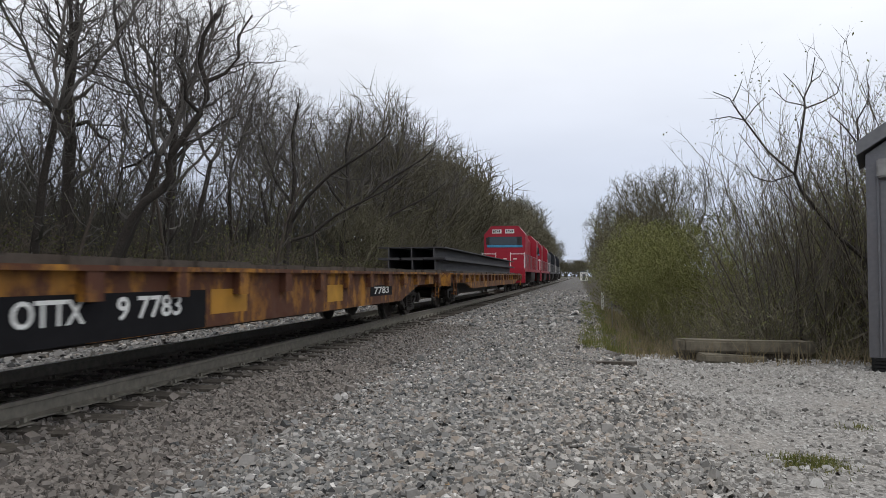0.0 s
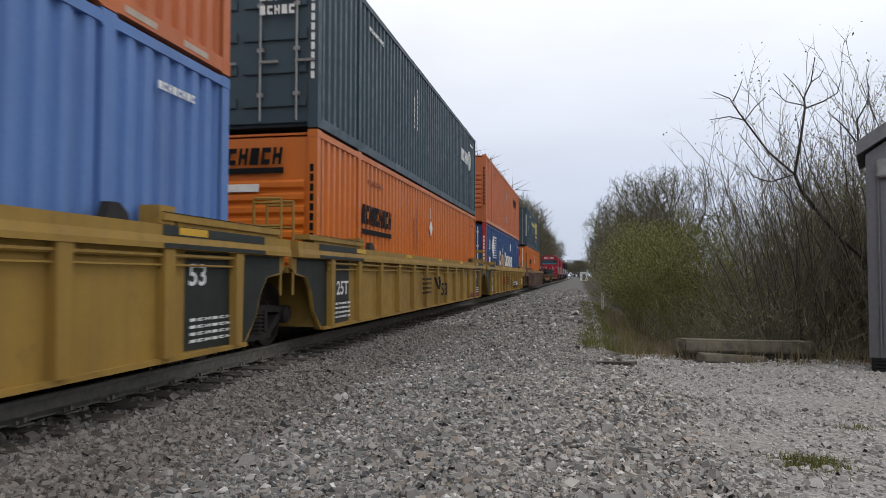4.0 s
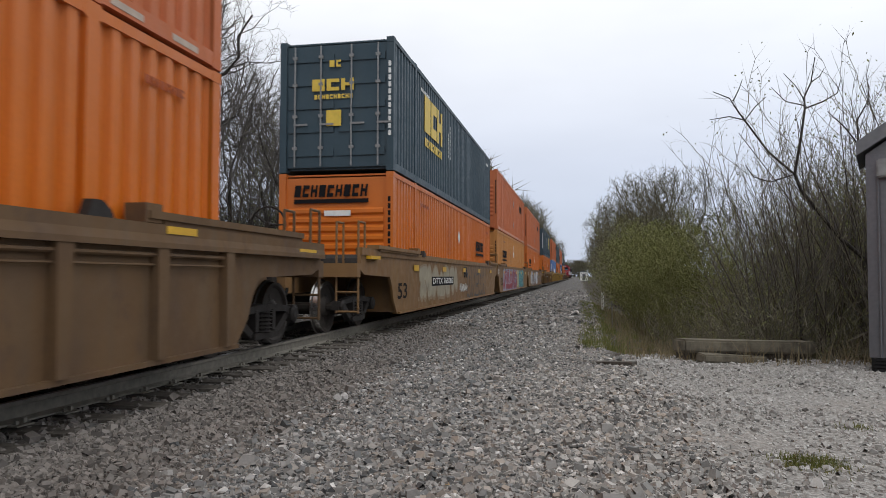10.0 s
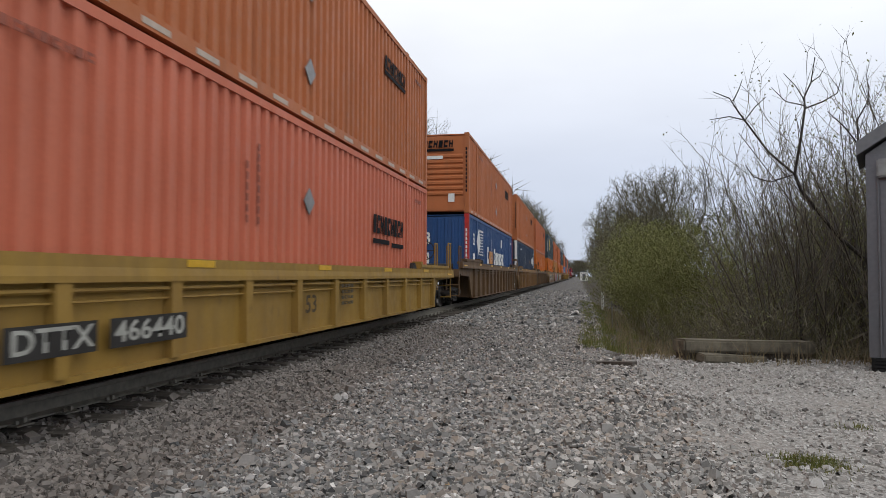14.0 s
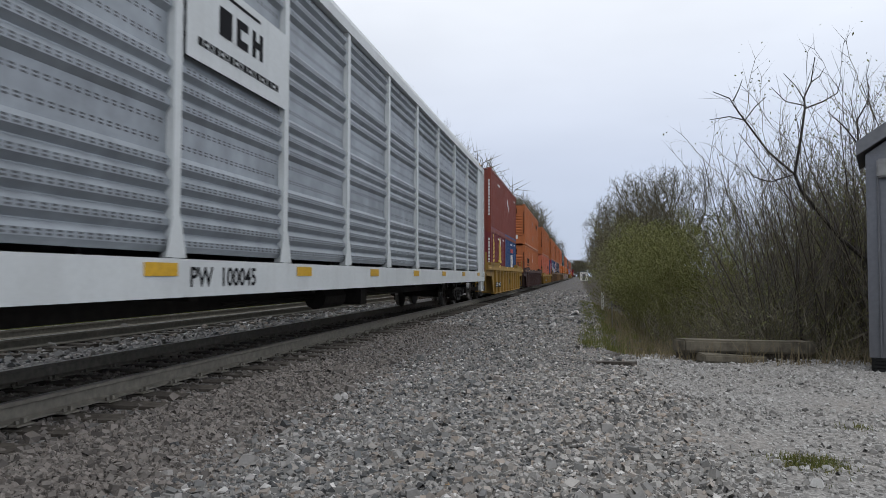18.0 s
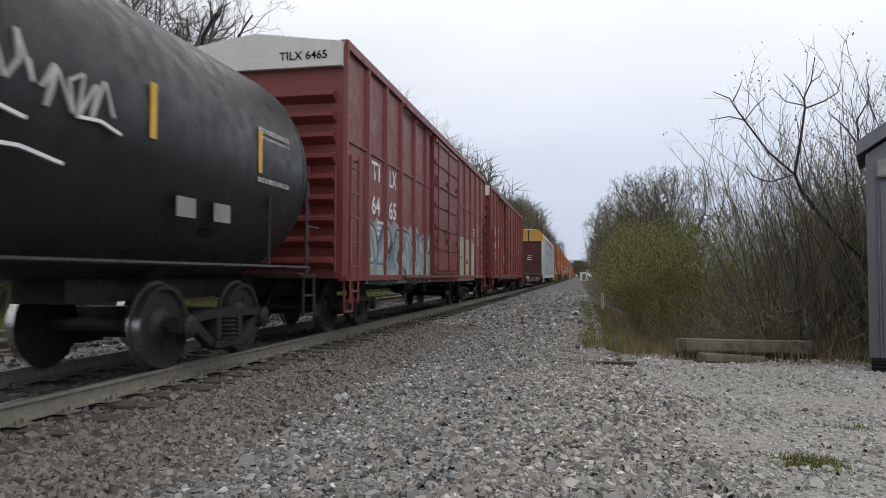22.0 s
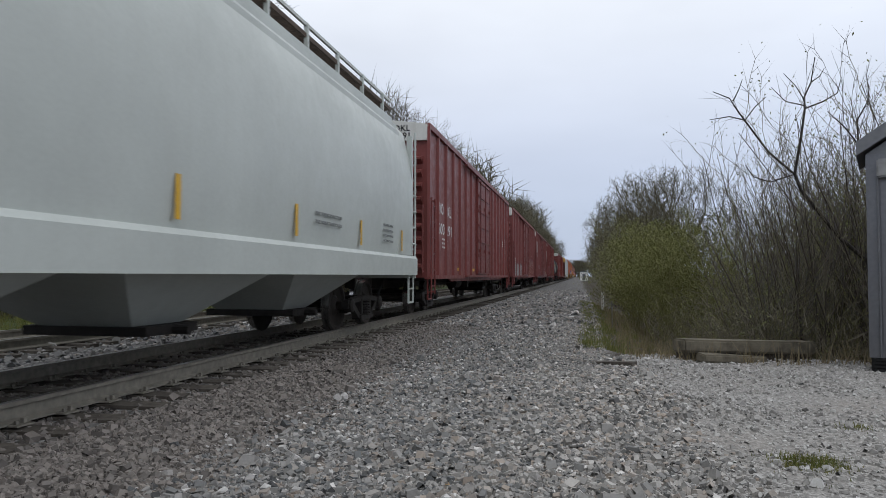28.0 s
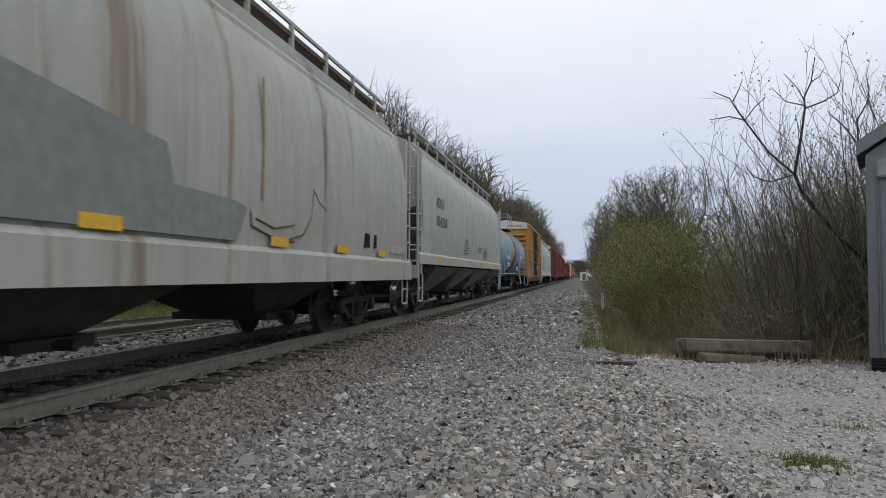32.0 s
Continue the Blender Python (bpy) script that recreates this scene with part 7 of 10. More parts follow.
def marks_g(c, X, hl):
    tag_mural(c, X + 0.002, -6.8, -2.25, 0.24, 1.36, 5, ((0.30, 0.02, 0.04), (0.27, 0.03, 0.05)), (0.22, 0.24, 0.34), 31, back=(0.30, 0.36, 0.44), thick=0.2, shine=(0.45, 0.50, 0.60))
    throw_up(c, X + 0.002, -2.2, 0.62, 0.24, 1.42, "RES", (0.27, 0.022, 0.045), (0.13, 0.13, 0.22), 35, back=(0.26, 0.30, 0.38), halo=(0.42, 0.52, 0.58), fat=0.165, rim=0.035, shine=(0.42, 0.48, 0.55), lean=0.04, cuts=[-2.2, -1.1, -0.3, 0.56])
    tag_mural(c, X + 0.002, 0.6, 1.9, 0.24, 1.36, 2, ((0.50, 0.48, 0.34), (0.30, 0.34, 0.08)), (0.20, 0.11, 0.05), 32, back=(0.42, 0.40, 0.30))
    throw_up(c, X + 0.002, 1.95, 5.45, 0.28, 1.40, "NOSER", (0.035, 0.27, 0.31), (0.015, 0.03, 0.05), 33, back=(0.26, 0.20, 0.19), top=(0.06, 0.36, 0.39), halo=(0.42, 0.50, 0.52), fat=0.17, rim=0.03, shine=(0.5, 0.56, 0.56), cut=0.55)
    lettering("size_mark", "125 T", 0.3, DECAL_W, c, (X + 0.006, -hl - 0.6, 1.18), "right", 0.55)
    lettering("size_mark", "53", 0.5, DECAL_K, c, (X + 0.006, -hl + 0.7, 0.7), "right", 0.6)


def marks_h(c, X, hl):
    throw_up(c, X + 0.002, 0.9, 5.4, 0.28, 1.40, "OKEOH", (0.20, 0.112, 0.048), (0.045, 0.05, 0.06), 41, fat=0.16, rim=0.028)
    scrawl(c, X + 0.006, -0.6, 0.8, 0.5, 0.75, (0.5, 0.5, 0.48), 42, 0.025)
    scrawl(c, X + 0.006, 0.2, 0.9, 0.95, 1.3, (0.05, 0.05, 0.06), 43, 0.018)
    tag_mural(c, X + 0.002, -6.3, -1.2, 0.4, 1.3, 5, ((0.34, 0.30, 0.22),), (0.26, 0.19, 0.12), 44, hollow=True, thick=0.17)
    panel(c, X + 0.014, -4.85, -1.75, 0.74, 0.98)
    lettering("car_number", "DTTX 765085", 0.22, DECAL_W, c, (X + 0.022, -3.3, 0.86), "right", 2.8)
    lettering("size_mark", "53", 0.46, DECAL_K, c, (X + 0.006, -7.8, 0.66), "right", 0.8)


def marks_j(c, X, hl):
    X += 0.091  # stencilled across the ribs
    lettering("size_mark", "53", 0.5, DECAL_K, c, (X + 0.006, -hl + 2.2, 0.75), "right", 0.6)


def marks_l(c, X, hl):
    X += 0.091  # stencilled across the ribs
    board, ink = spray((0.032, 0.03, 0.028)), spray((0.40, 0.40, 0.36))
    panel(c, X, -5.6, -4.7, 0.42, 0.66, board)
    panel(c, X, -4.55, -3.45, 0.42, 0.66, board)
    lettering("car_number", "DTTX", 0.24, ink, c, (X + 0.006, -5.15, 0.54), "right", 0.8)
    lettering("car_number", "466440", 0.24, ink, c, (X + 0.006, -4.0, 0.54), "right", 1.0)
    lettering("size_mark", "53", 0.34, spray((0.07, 0.045, 0.02)), c, (X + 0.006, -0.35, 0.6), "right", 0.4)
    small_marks(c, spray((0.08, 0.06, 0.035)), [(X + 0.001, 0.9, 1.5, 0.82 - k * 0.09, 0.87 - k * 0.09, 4) for k in range(4)])


def marks_m(c, X, hl):
    X += 0.091  # stencilled across the ribs
    panel(c, X, -6.2, -5.25, 0.50, 0.72)
    panel(c, X, -5.1, -4.15, 0.50, 0.72)
    lettering("car_number", "DTTX", 0.22, DECAL_W, c, (X + 0.006, -5.72, 0.61), "right", 0.8)
    lettering("car_number", "449712", 0.22, DECAL_W, c, (X + 0.006, -4.62, 0.61), "right", 0.85)
    lettering("size_mark", "40", 0.4, DECAL_K, c, (X + 0.006, -0.2, 0.7), "right", 0.6)


def logo_wave_placard(c, W, hl, z0, z1):
    logo_wave(c, W, hl, z0, z1)
    placard(c, W, hl - 4.9, z0 + 1.7, CPAINT["tan"])


def logo_maroon(c, W, hl, z0, z1):
    for k in range(9):
        word(c, CREAM, "right", W + 0.001, -hl + 0.75, -hl + 0.98, z0 + 0.9 + k * 0.19, z0 + 1.04 + k * 0.19, 1, 0)
        if k < 7:
            word(c, CREAM, "right", W + 0.001, -hl + 1.12, -hl + 1.3, z0 + 0.95 + k * 0.19, z0 + 1.07 + k * 0.19, 1, 0)
    bm = B()
    prism(bm, [(-0.15, z0 + 1.3), (1.1, z0 + 1.3), (1.1, z0 + 1.44), (0.95, z0 + 1.46), (0.92, z0 + 2.15), (0.75, z0 + 2.28), (0.66, z0 + 2.1), (0.66, z0 + 1.45), (0.56, z0 + 1.45), (0.56, z0 + 2.15), (0.45, z0 + 2.28), (0.33, z0 + 2.15), (0.33, z0 + 1.45), (0.22, z0 + 1.45), (0.22, z0 + 2.2), (0.02, z0 + 2.25), (0.0, z0 + 1.46), (-0.15, z0 + 1.44)], "x", W + 0.001, W + 0.007)
    part("logo_mark", bm, CREAM, c)
    word(c, CREAM, "right", W + 0.001, 0.0, 1.0, z0 + 0.75, z0 + 1.2, 2, 0.2)
    for m2, y, z in ((CREAM, 0.35, z0 + 2.35), (DECAL_W, 0.7, z0 + 2.3)):
        placard(c, W, y, z, m2)
    bm = B()
    diamond(bm, "rear", -hl, -0.35, z0 + 2.0, 0.2)
    part("placard", bm, CREAM, c, "yellow diamond placard")


def logo_short_blue(c, W, hl, z0, z1):
    word(c, DECAL_W, "right", W + 0.001, -0.3, 1.0, z0 + 1.1, z0 + 1.85, 3, 0.2)
    bm = B()
    rect_on(bm, "right", W + 0.001, -0.4, 1.1, z0 + 1.98, z0 + 2.2)
    part("logo_bar", bm, RED, c)


def logo_brick(c, W, hl, z0, z1):
    placard(c, W, 1.0, z0 + 2.0)
    placard(c, W, 1.7, z0 + 1.75)
    bm = B()
    diamond(bm, "rear", -hl, -0.2, z0 + 2.0, 0.24)
    part("placard", bm, DECAL_W, c, "white diamond placard")


def marks_red_flat(c, X, hl):
    lettering("car_number", "CSXT 603745", 0.34, DECAL_W, c, (X + 0.094, -8.2, 0.86), "right", 2.2)
    lettering("car_number", "CSXT 603745", 0.11, DECAL_W, c, (0.75, -hl + 0.036, 4.41), "rear")
    tape(c, X + 0.001, [1.4, 4.27], 0.93, 0.12, 0.5, upright=False)
    scrawl(c, X + 0.01, 2.75, 3.75, 0.74, 1.0, (0.6, 0.6, 0.58), 7, 0.02)
    small_marks(c, DECAL_W, [(X + 0.001, 5.7, 6.1, 0.78 + k * 0.09, 0.84 + k * 0.09, 3) for k in range(3)])
    bm = B()
    box(bm, X - 0.03, X + 0.105, hl - 0.5, hl - 0.18, 1.02, 1.32)
    part("reflector", bm, M["yellow"], c)
    bm = B()
    box(bm, X - 0.01, X + 0.098, -9.9, -9.6, 0.86, 1.1)
    part("reflector", bm, M["yellow"], c)
    for k, (a, w) in enumerate(((-0.02, 0.5), (-0.02, 0.42), (0.05, 0.48))):
        bm = B()
        box(bm, a, a + w, hl - 0.40, hl - 0.365, 2.62 + k * 0.17, 2.67 + k * 0.17)
        part("bent_strip", bm, DECAL_W, c, "torn pale metal strip")


def box_marks(c, X, hl, zb, zt, words=2):
    """Rows of small white data, as plain bars."""
    rows = []
    for k in range(3):
        rows += [(X + 0.001, -hl + 1.9, -hl + 2.7, zb + 1.12 - k * 0.11, zb + 1.17 - k * 0.11, 8), (X + 0.001, hl - 2.7, hl - 2.0, zb + 1.75 - k * 0.1, zb + 1.8 - k * 0.1, 6)]
    for k in range(7):
        rows += [(X + 0.001, hl - 1.85, hl - 1.72, zb + 1.95 - k * 0.11, zb + 2.0 - k * 0.11, 1), (X + 0.001, hl - 1.5, hl - 1.4, zb + 1.9 - k * 0.11, zb + 1.95 - k * 0.11, 1)]
    small_marks(c, DECAL_W, rows)
    bm = B()
    rect_on(bm, "right", X + 0.001, hl - 1.05, hl - 0.65, zb + 0.85, zb + 1.2)
    pl = part("data_plate", bm, DECAL_W, c)
    bm = B()
    rect_on(bm, "right", X + 0.008, hl - 1.02, hl - 0.68, zb + 0.95, zb + 1.17)
    part("plate_face", bm, DECAL_K, pl)
    bm = B()
    rect_on(bm, "right", X + 0.001, hl - 1.08, hl - 0.66, zb + 0.55, zb + 0.68)
    part("notice", bm, M["yellow"], c)
    tape(c, X + 0.001, [-hl + 4.5, -hl + 7.5, hl - 4.3], zb + 0.3, 0.09, 0.5, upright=False)
    tape(c, X + 0.068, [-hl + 0.2], zb + 0.4, 0.08, 0.9)


def rib_rows(hl, ribs):
    return [-hl + 0.05 + (2 * hl - 0.1) * k / ribs for k in range(ribs + 1)]


def bay_number(c, X, hl, ribs, bay, rows, size, wide):
    """White numbers that stand in the bays between the ribs."""
    rr = rib_rows(hl, ribs)
    for z, words in rows:
        for k, w in enumerate(words):
            lettering("car_number", w, size, DECAL_W, c, (X + 0.008, (rr[bay + k] + rr[bay + k + 1]) / 2, z), "right", wide * len(w))


def gable_number(c, hl, zt, a, b):
    lettering("car_number", a, 0.22, DECAL_K, c, (0.78, -hl - 0.106, zt - 0.2), "rear")
    lettering("car_number", b, 0.22, DECAL_K, c, (0.78, -hl - 0.106, zt - 0.39), "rear")


def seam(c, X, y0, y1, z):
    bm = B()
    box(bm, X, X + 0.03, y0, y1, z - 0.025, z + 0.025)
    part("side_seam", bm, RS["oxide"], c)


def marks_p(c, X, hl, zb, zt):
    box_marks(c, X, hl, zb, zt)
    bay_number(c, X, hl, 14, 1, ((zb + 2.1, ("TI", "LX")), (zb + 1.5, ("64", "17"))), 0.48, 0.26)
    lettering("car_number", "TILX 6417", 0.19, DECAL_K, c, (0.85, -hl - 0.106, zt - 0.32), "rear")
    bm = B()
    rect_on(bm, "right", X + 0.001, -2.95, -2.6, zb + 0.75, zb + 1.15)
    part("data_plate", bm, spray((0.45, 0.45, 0.42)), c)
    seam(c, X, -hl, -2.6, zb + 2.35)
    seam(c, X, 1.0, hl, zb + 2.35)


def block_piece(c, x, y0, y1, z0, z1, pale, line, ribs):
    """A pale sprayed field ruled into blocks by dark lines, carried over the ribs."""
    rnd = random.Random(52)
    bm = B()
    m = 16
    edge = [(y0 + (y1 - y0) * i / m, z1 - 0.10 + rnd.uniform(-0.05, 0.05)) for i in range(m + 1)]
    bm.faces.new([bm.verts.new((x, p, q)) for p, q in edge + [(y1, z0), (y0, z0)]])
    root = part("graffiti", bm, spray(pale), c, "pale green sprayed block lettering")
    for y in ribs:
        if y0 < y < y1:
            bm = B()
            box(bm, x + 0.058, x + 0.066, y - 0.042, y + 0.042, z0 + 0.1, z1 - 0.16)
            part("paint_layer", bm, spray(pale), root)
    w, h = y1 - y0, z1 - z0
    for pts, r in (([(0.0, 0.93), (0.35, 0.95), (0.97, 0.86), (0.985, 0.06)], 0.035), ([(0.22, 0.9), (0.2, 0.1), (0.42, 0.08)], 0.03), ([(0.62, 0.9), (0.58, 0.5), (0.57, 0.05)], 0.03), ([(0.83, 0.85), (0.8, 0.1)], 0.025), ([(0.62, 0.68), (0.82, 0.62)], 0.028), ([(0.0, 0.5), (0.2, 0.48)], 0.028), ([(0.46, 0.72), (0.46, 0.52)], 0.06)):
        bm = B()
        ribbon(bm, [(y0 + w * p, z0 + h * q) for p, q in pts], r, x + 0.003, 0.0003)
        part("paint_layer", bm, spray(line), root)
    bm = B()
    box(bm, x + 0.003, x + 0.005, y0 + w * 0.42, y0 + w * 0.58, z0 + 0.36 * h, z0 + 0.46 * h)
    part("paint_layer", bm, spray((0.10, 0.02, 0.025)), root)


def marks_q(c, X, hl, zb, zt):
    box_marks(c, X, hl, zb, zt)
    bay_number(c, X, hl, 14, 1, ((zb + 2.05, ("TI", "LX")), (zb + 1.42, ("64", "65"))), 0.48, 0.26)
    lettering("car_number", "TILX 6465", 0.19, DECAL_K, c, (0.85, -hl - 0.106, zt - 0.32), "rear")
    rr = rib_rows(hl, 14)
    tag_mural(c, X + 0.003, -6.9, -1.75, zb + 0.0, zb + 1.12, 7, ((0.36, 0.44, 0.40), (0.30, 0.31, 0.33)), (0.03, 0.05, 0.06), 51, back=(0.30, 0.31, 0.33), thick=0.24, shine=(0.10, 0.18, 0.26), ribs=rr)
    block_piece(c, X + 0.003, 2.35, 5.75, zb - 0.01, zb + 1.5, (0.42, 0.45, 0.345), (0.06, 0.065, 0.055), rr)
    seam(c, X, -hl, -1.7, zb + 2.35)
    seam(c, X, 1.9, hl, zb + 2.35)


def marks_r(c, R, ht, zc):
    x = R + 0.004
    lettering("car_number", "GBRX 701449", 0.36, DECAL_W, c, (x, -5.2, zc - 0.22), "right", 2.5)
    small_marks(c, DECAL_W, [(x - 0.006, -5.6, -4.2, zc - 0.52 - k * 0.12, zc - 0.46 - k * 0.12, 7) for k in range(2)] + [(x - 0.006, -3.2, -2.0, zc - 0.1 - k * 0.12, zc - 0.06 - k * 0.12, 6) for k in range(3)] + [(x - 0.006, -6.6, -5.9, zc + 0.15 - k * 0.09, zc + 0.2 - k * 0.09, 5) for k in range(3)])
    tape(c, R + 0.001, [-6.8, -3.7, 0.9, 4.5, 6.6], zc - 0.2, 0.09, 0.5)
    bm = B()
    rect_on(bm, "right", R + 0.001, -3.45, -3.2, zc - 0.35, zc - 0.05)
    part("data_plate", bm, DECAL_W, c)
    scrawl(c, x - 0.04, -1.4, -0.3, zc - 0.85, zc - 0.25, (0.6, 0.6, 0.6), 61, 0.022)
    scrawl(c, x, 2.2, 3.1, 2.3, 2.7, (0.5, 0.5, 0.48), 62, 0.017)
    scrawl(c, x, 3.2, 3.95, 2.2, 2.55, (0.5, 0.5, 0.48), 63, 0.017)
    for ya, yb, z in ((2.3, 3.05, 2.12), (3.55, 4.05, 2.2), (2.6, 3.4, 1.86)):
        bm = B()
        path(bm, [(x, ya, z), (x, (ya + yb) / 2, z + 0.02), (x, yb, z - 0.04)], 0.02, 4)
        part("graffiti", bm, DECAL_W, c, "white paint-marker underline")
    small_marks(c, spray((0.4, 0.4, 0.38)), [(x - 0.03, 6.6, 7.5, 2.72 - k * 0.1, 2.78 - k * 0.1, 9) for k in range(7)])
    for y in (5.05, 5.75):
        bm = B()
        rect_on(bm, "right", x - 0.11, y, y + 0.34, 1.58, 1.78)
        part("data_plate", bm, spray((0.25, 0.25, 0.24)), c)
    bm = B()
    lathe(bm, [(R + 0.002, -0.06), (R + 0.03, -0.05), (R + 0.03, 0.05), (R + 0.002, 0.06)], "y", (0, 0.35, zc), 40, False)
    part("strap", bm, RS["tank_black"], c)


def marks_s(c, X, hl, zb, zt):
    box_marks(c, X, hl, zb, zt)
    rr = rib_rows(hl, 17)
    blue = (0.20, 0.27, 0.46)
    coral = (0.47, 0.10, 0.065)
    throw_up(c, X + 0.003, -hl + 0.1, -5.3, zb + 0.0, zb + 1.5, "BSA", (0.045, 0.045, 0.075), (0.40, 0.20, 0.27), 70, back=blue, fat=0.13, rim=0.07, ribs=rr)
    throw_up(c, X + 0.003, -5.2, -1.75, zb + 0.0, zb + 1.3, "RE", (0.02, 0.022, 0.025), (0.24, 0.30, 0.03), 71, back=blue, halo=coral, fat=0.15, rim=0.04, ribs=rr)
    throw_up(c, X + 0.003, 1.5, 6.3, zb + 0.0, zb + 1.42, "ETS", (0.24, 0.34, 0.025), (0.02, 0.02, 0.025), 72, back=blue, halo=coral, fat=0.10, rim=0.07, ribs=rr, shine=(0.45, 0.46, 0.5))
    tag_mural(c, X + 0.003, 6.3, hl - 0.1, zb + 0.0, zb + 0.6, 5, ((0.50, 0.10, 0.07), (0.04, 0.22, 0.15), (0.40, 0.24, 0.28)), (0.06, 0.03, 0.09), 73, back=(0.10, 0.06, 0.14), thick=0.2, ribs=rr)
    bay_number(c, X, hl, 17, 1, ((zb + 2.25, ("NO", "KL")), (zb + 1.72, ("600", "238"))), 0.42, 0.27)
    gable_number(c, hl, zt, "NOKL", "600238")
    bm = B()
    rect_on(bm, "right", X + 0.02, -2.9, -2.5, zb + 0.75, zb + 1.1)
    part("data_plate", bm, spray((0.16, 0.2, 0.18)), c)


def marks_t(c, X, hl, zb, zt):
    box_marks(c, X, hl, zb, zt)
    rr = rib_rows(hl, 17)
    bay_number(c, X, hl, 17, 1, ((zb + 1.85, ("NO", "KL")), (zb + 1.38, ("60", "03", "46"))), 0.42, 0.3)
    gable_number(c, hl, zt, "NOKL", "600346")
    throw_up(c, X + 0.003, -7.0, -1.7, zb + 0.0, zb + 1.2, "TEUC", (0.34, 0.35, 0.355), (0.045, 0.045, 0.05), 81, back=(0.31, 0.32, 0.325), fat=0.16, rim=0.05, ribs=rr)
    tag_mural(c, X + 0.003, 1.9, 5.2, zb + 0.05, zb + 1.1, 4, ((0.44, 0.50, 0.52), (0.20, 0.32, 0.46)), (0.10, 0.12, 0.12), 82, back=(0.40, 0.47, 0.49), thick=0.24, ribs=rr)
    tag_mural(c, X + 0.003, 5.3, 8.2, zb + 0.05, zb + 0.7, 5, ((0.42, 0.48, 0.48), (0.46, 0.40, 0.24)), (0.10, 0.07, 0.06), 83, thick=0.2, ribs=rr)
    for k, (za, zb2) in enumerate(((1.95, 2.85), (1.7, 2.1))):
        scrawl(c, X + 0.072, hl - 0.85 + 0.2 * k, hl - 0.3 + 0.15 * k, zb + za, zb + zb2, (0.55, 0.55, 0.53), 84 + k, 0.018)
        scrawl(c, X + 0.072, -hl + 0.3, -hl + 0.9, zb + za, zb + zb2 + 0.3, (0.5, 0.5, 0.5), 86 + k, 0.016)


def marks_u(c, X, hl, zb, zt):
    box_marks(c, X, hl, zb, zt)
    rr = rib_rows(hl, 17)
    throw_up(c, X + 0.003, 1.8, 7.3, zb + 0.05, zb + 1.45, "SEMO", (0.45, 0.34, 0.25), (0.02, 0.025, 0.035), 91, back=(0.05, 0.13, 0.28), top=(0.40, 0.36, 0.33), fat=0.14, rim=0.045, ribs=rr)
    tag_mural(c, X + 0.003, -hl + 1.0, -3.0, zb + 0.05, zb + 0.9, 6, ((0.36, 0.37, 0.37),), (0.05, 0.05, 0.06), 92, thick=0.2, ribs=rr)


def marks_v(c, X, hl, zb, zt):
    box_marks(c, X, hl, zb, zt)
    bay_number(c, X, hl, 17, 1, ((zb + 1.95, ("NO", "KL")), (zb + 1.4, ("600", "291"))), 0.42, 0.28)
    gable_number(c, hl, zt, "NOKL", "600291")


def marks_w(c, X, hl):
    ink = spray((0.05, 0.052, 0.055))
    lettering("car_number", "BRKX", 0.40, ink, c, (X + 0.006, -6.9, 2.72), "right", 0.85)
    lettering("car_number", "68050", 0.40, ink, c, (X + 0.008, -6.8, 2.2), "right", 0.95)
    pale = spray((0.20, 0.21, 0.205))
    small_marks(c, pale, [(X + 0.001, -7.2, -6.1, 1.86 - k * 0.13, 1.90 - k * 0.13, 12) for k in range(2)] + [(X + 0.001, 4.0, 5.1, 1.86 - k * 0.12, 1.91 - k * 0.12, 10) for k in range(2)] + [(X + 0.001, 7.4, 8.1, 1.95 - k * 0.1, 1.99 - k * 0.1, 8) for k in range(4)])
    tape(c, X + 0.001, [0.61 + 2.72 * k for k in range(-3, 4)], 1.52, 0.085, 0.42)


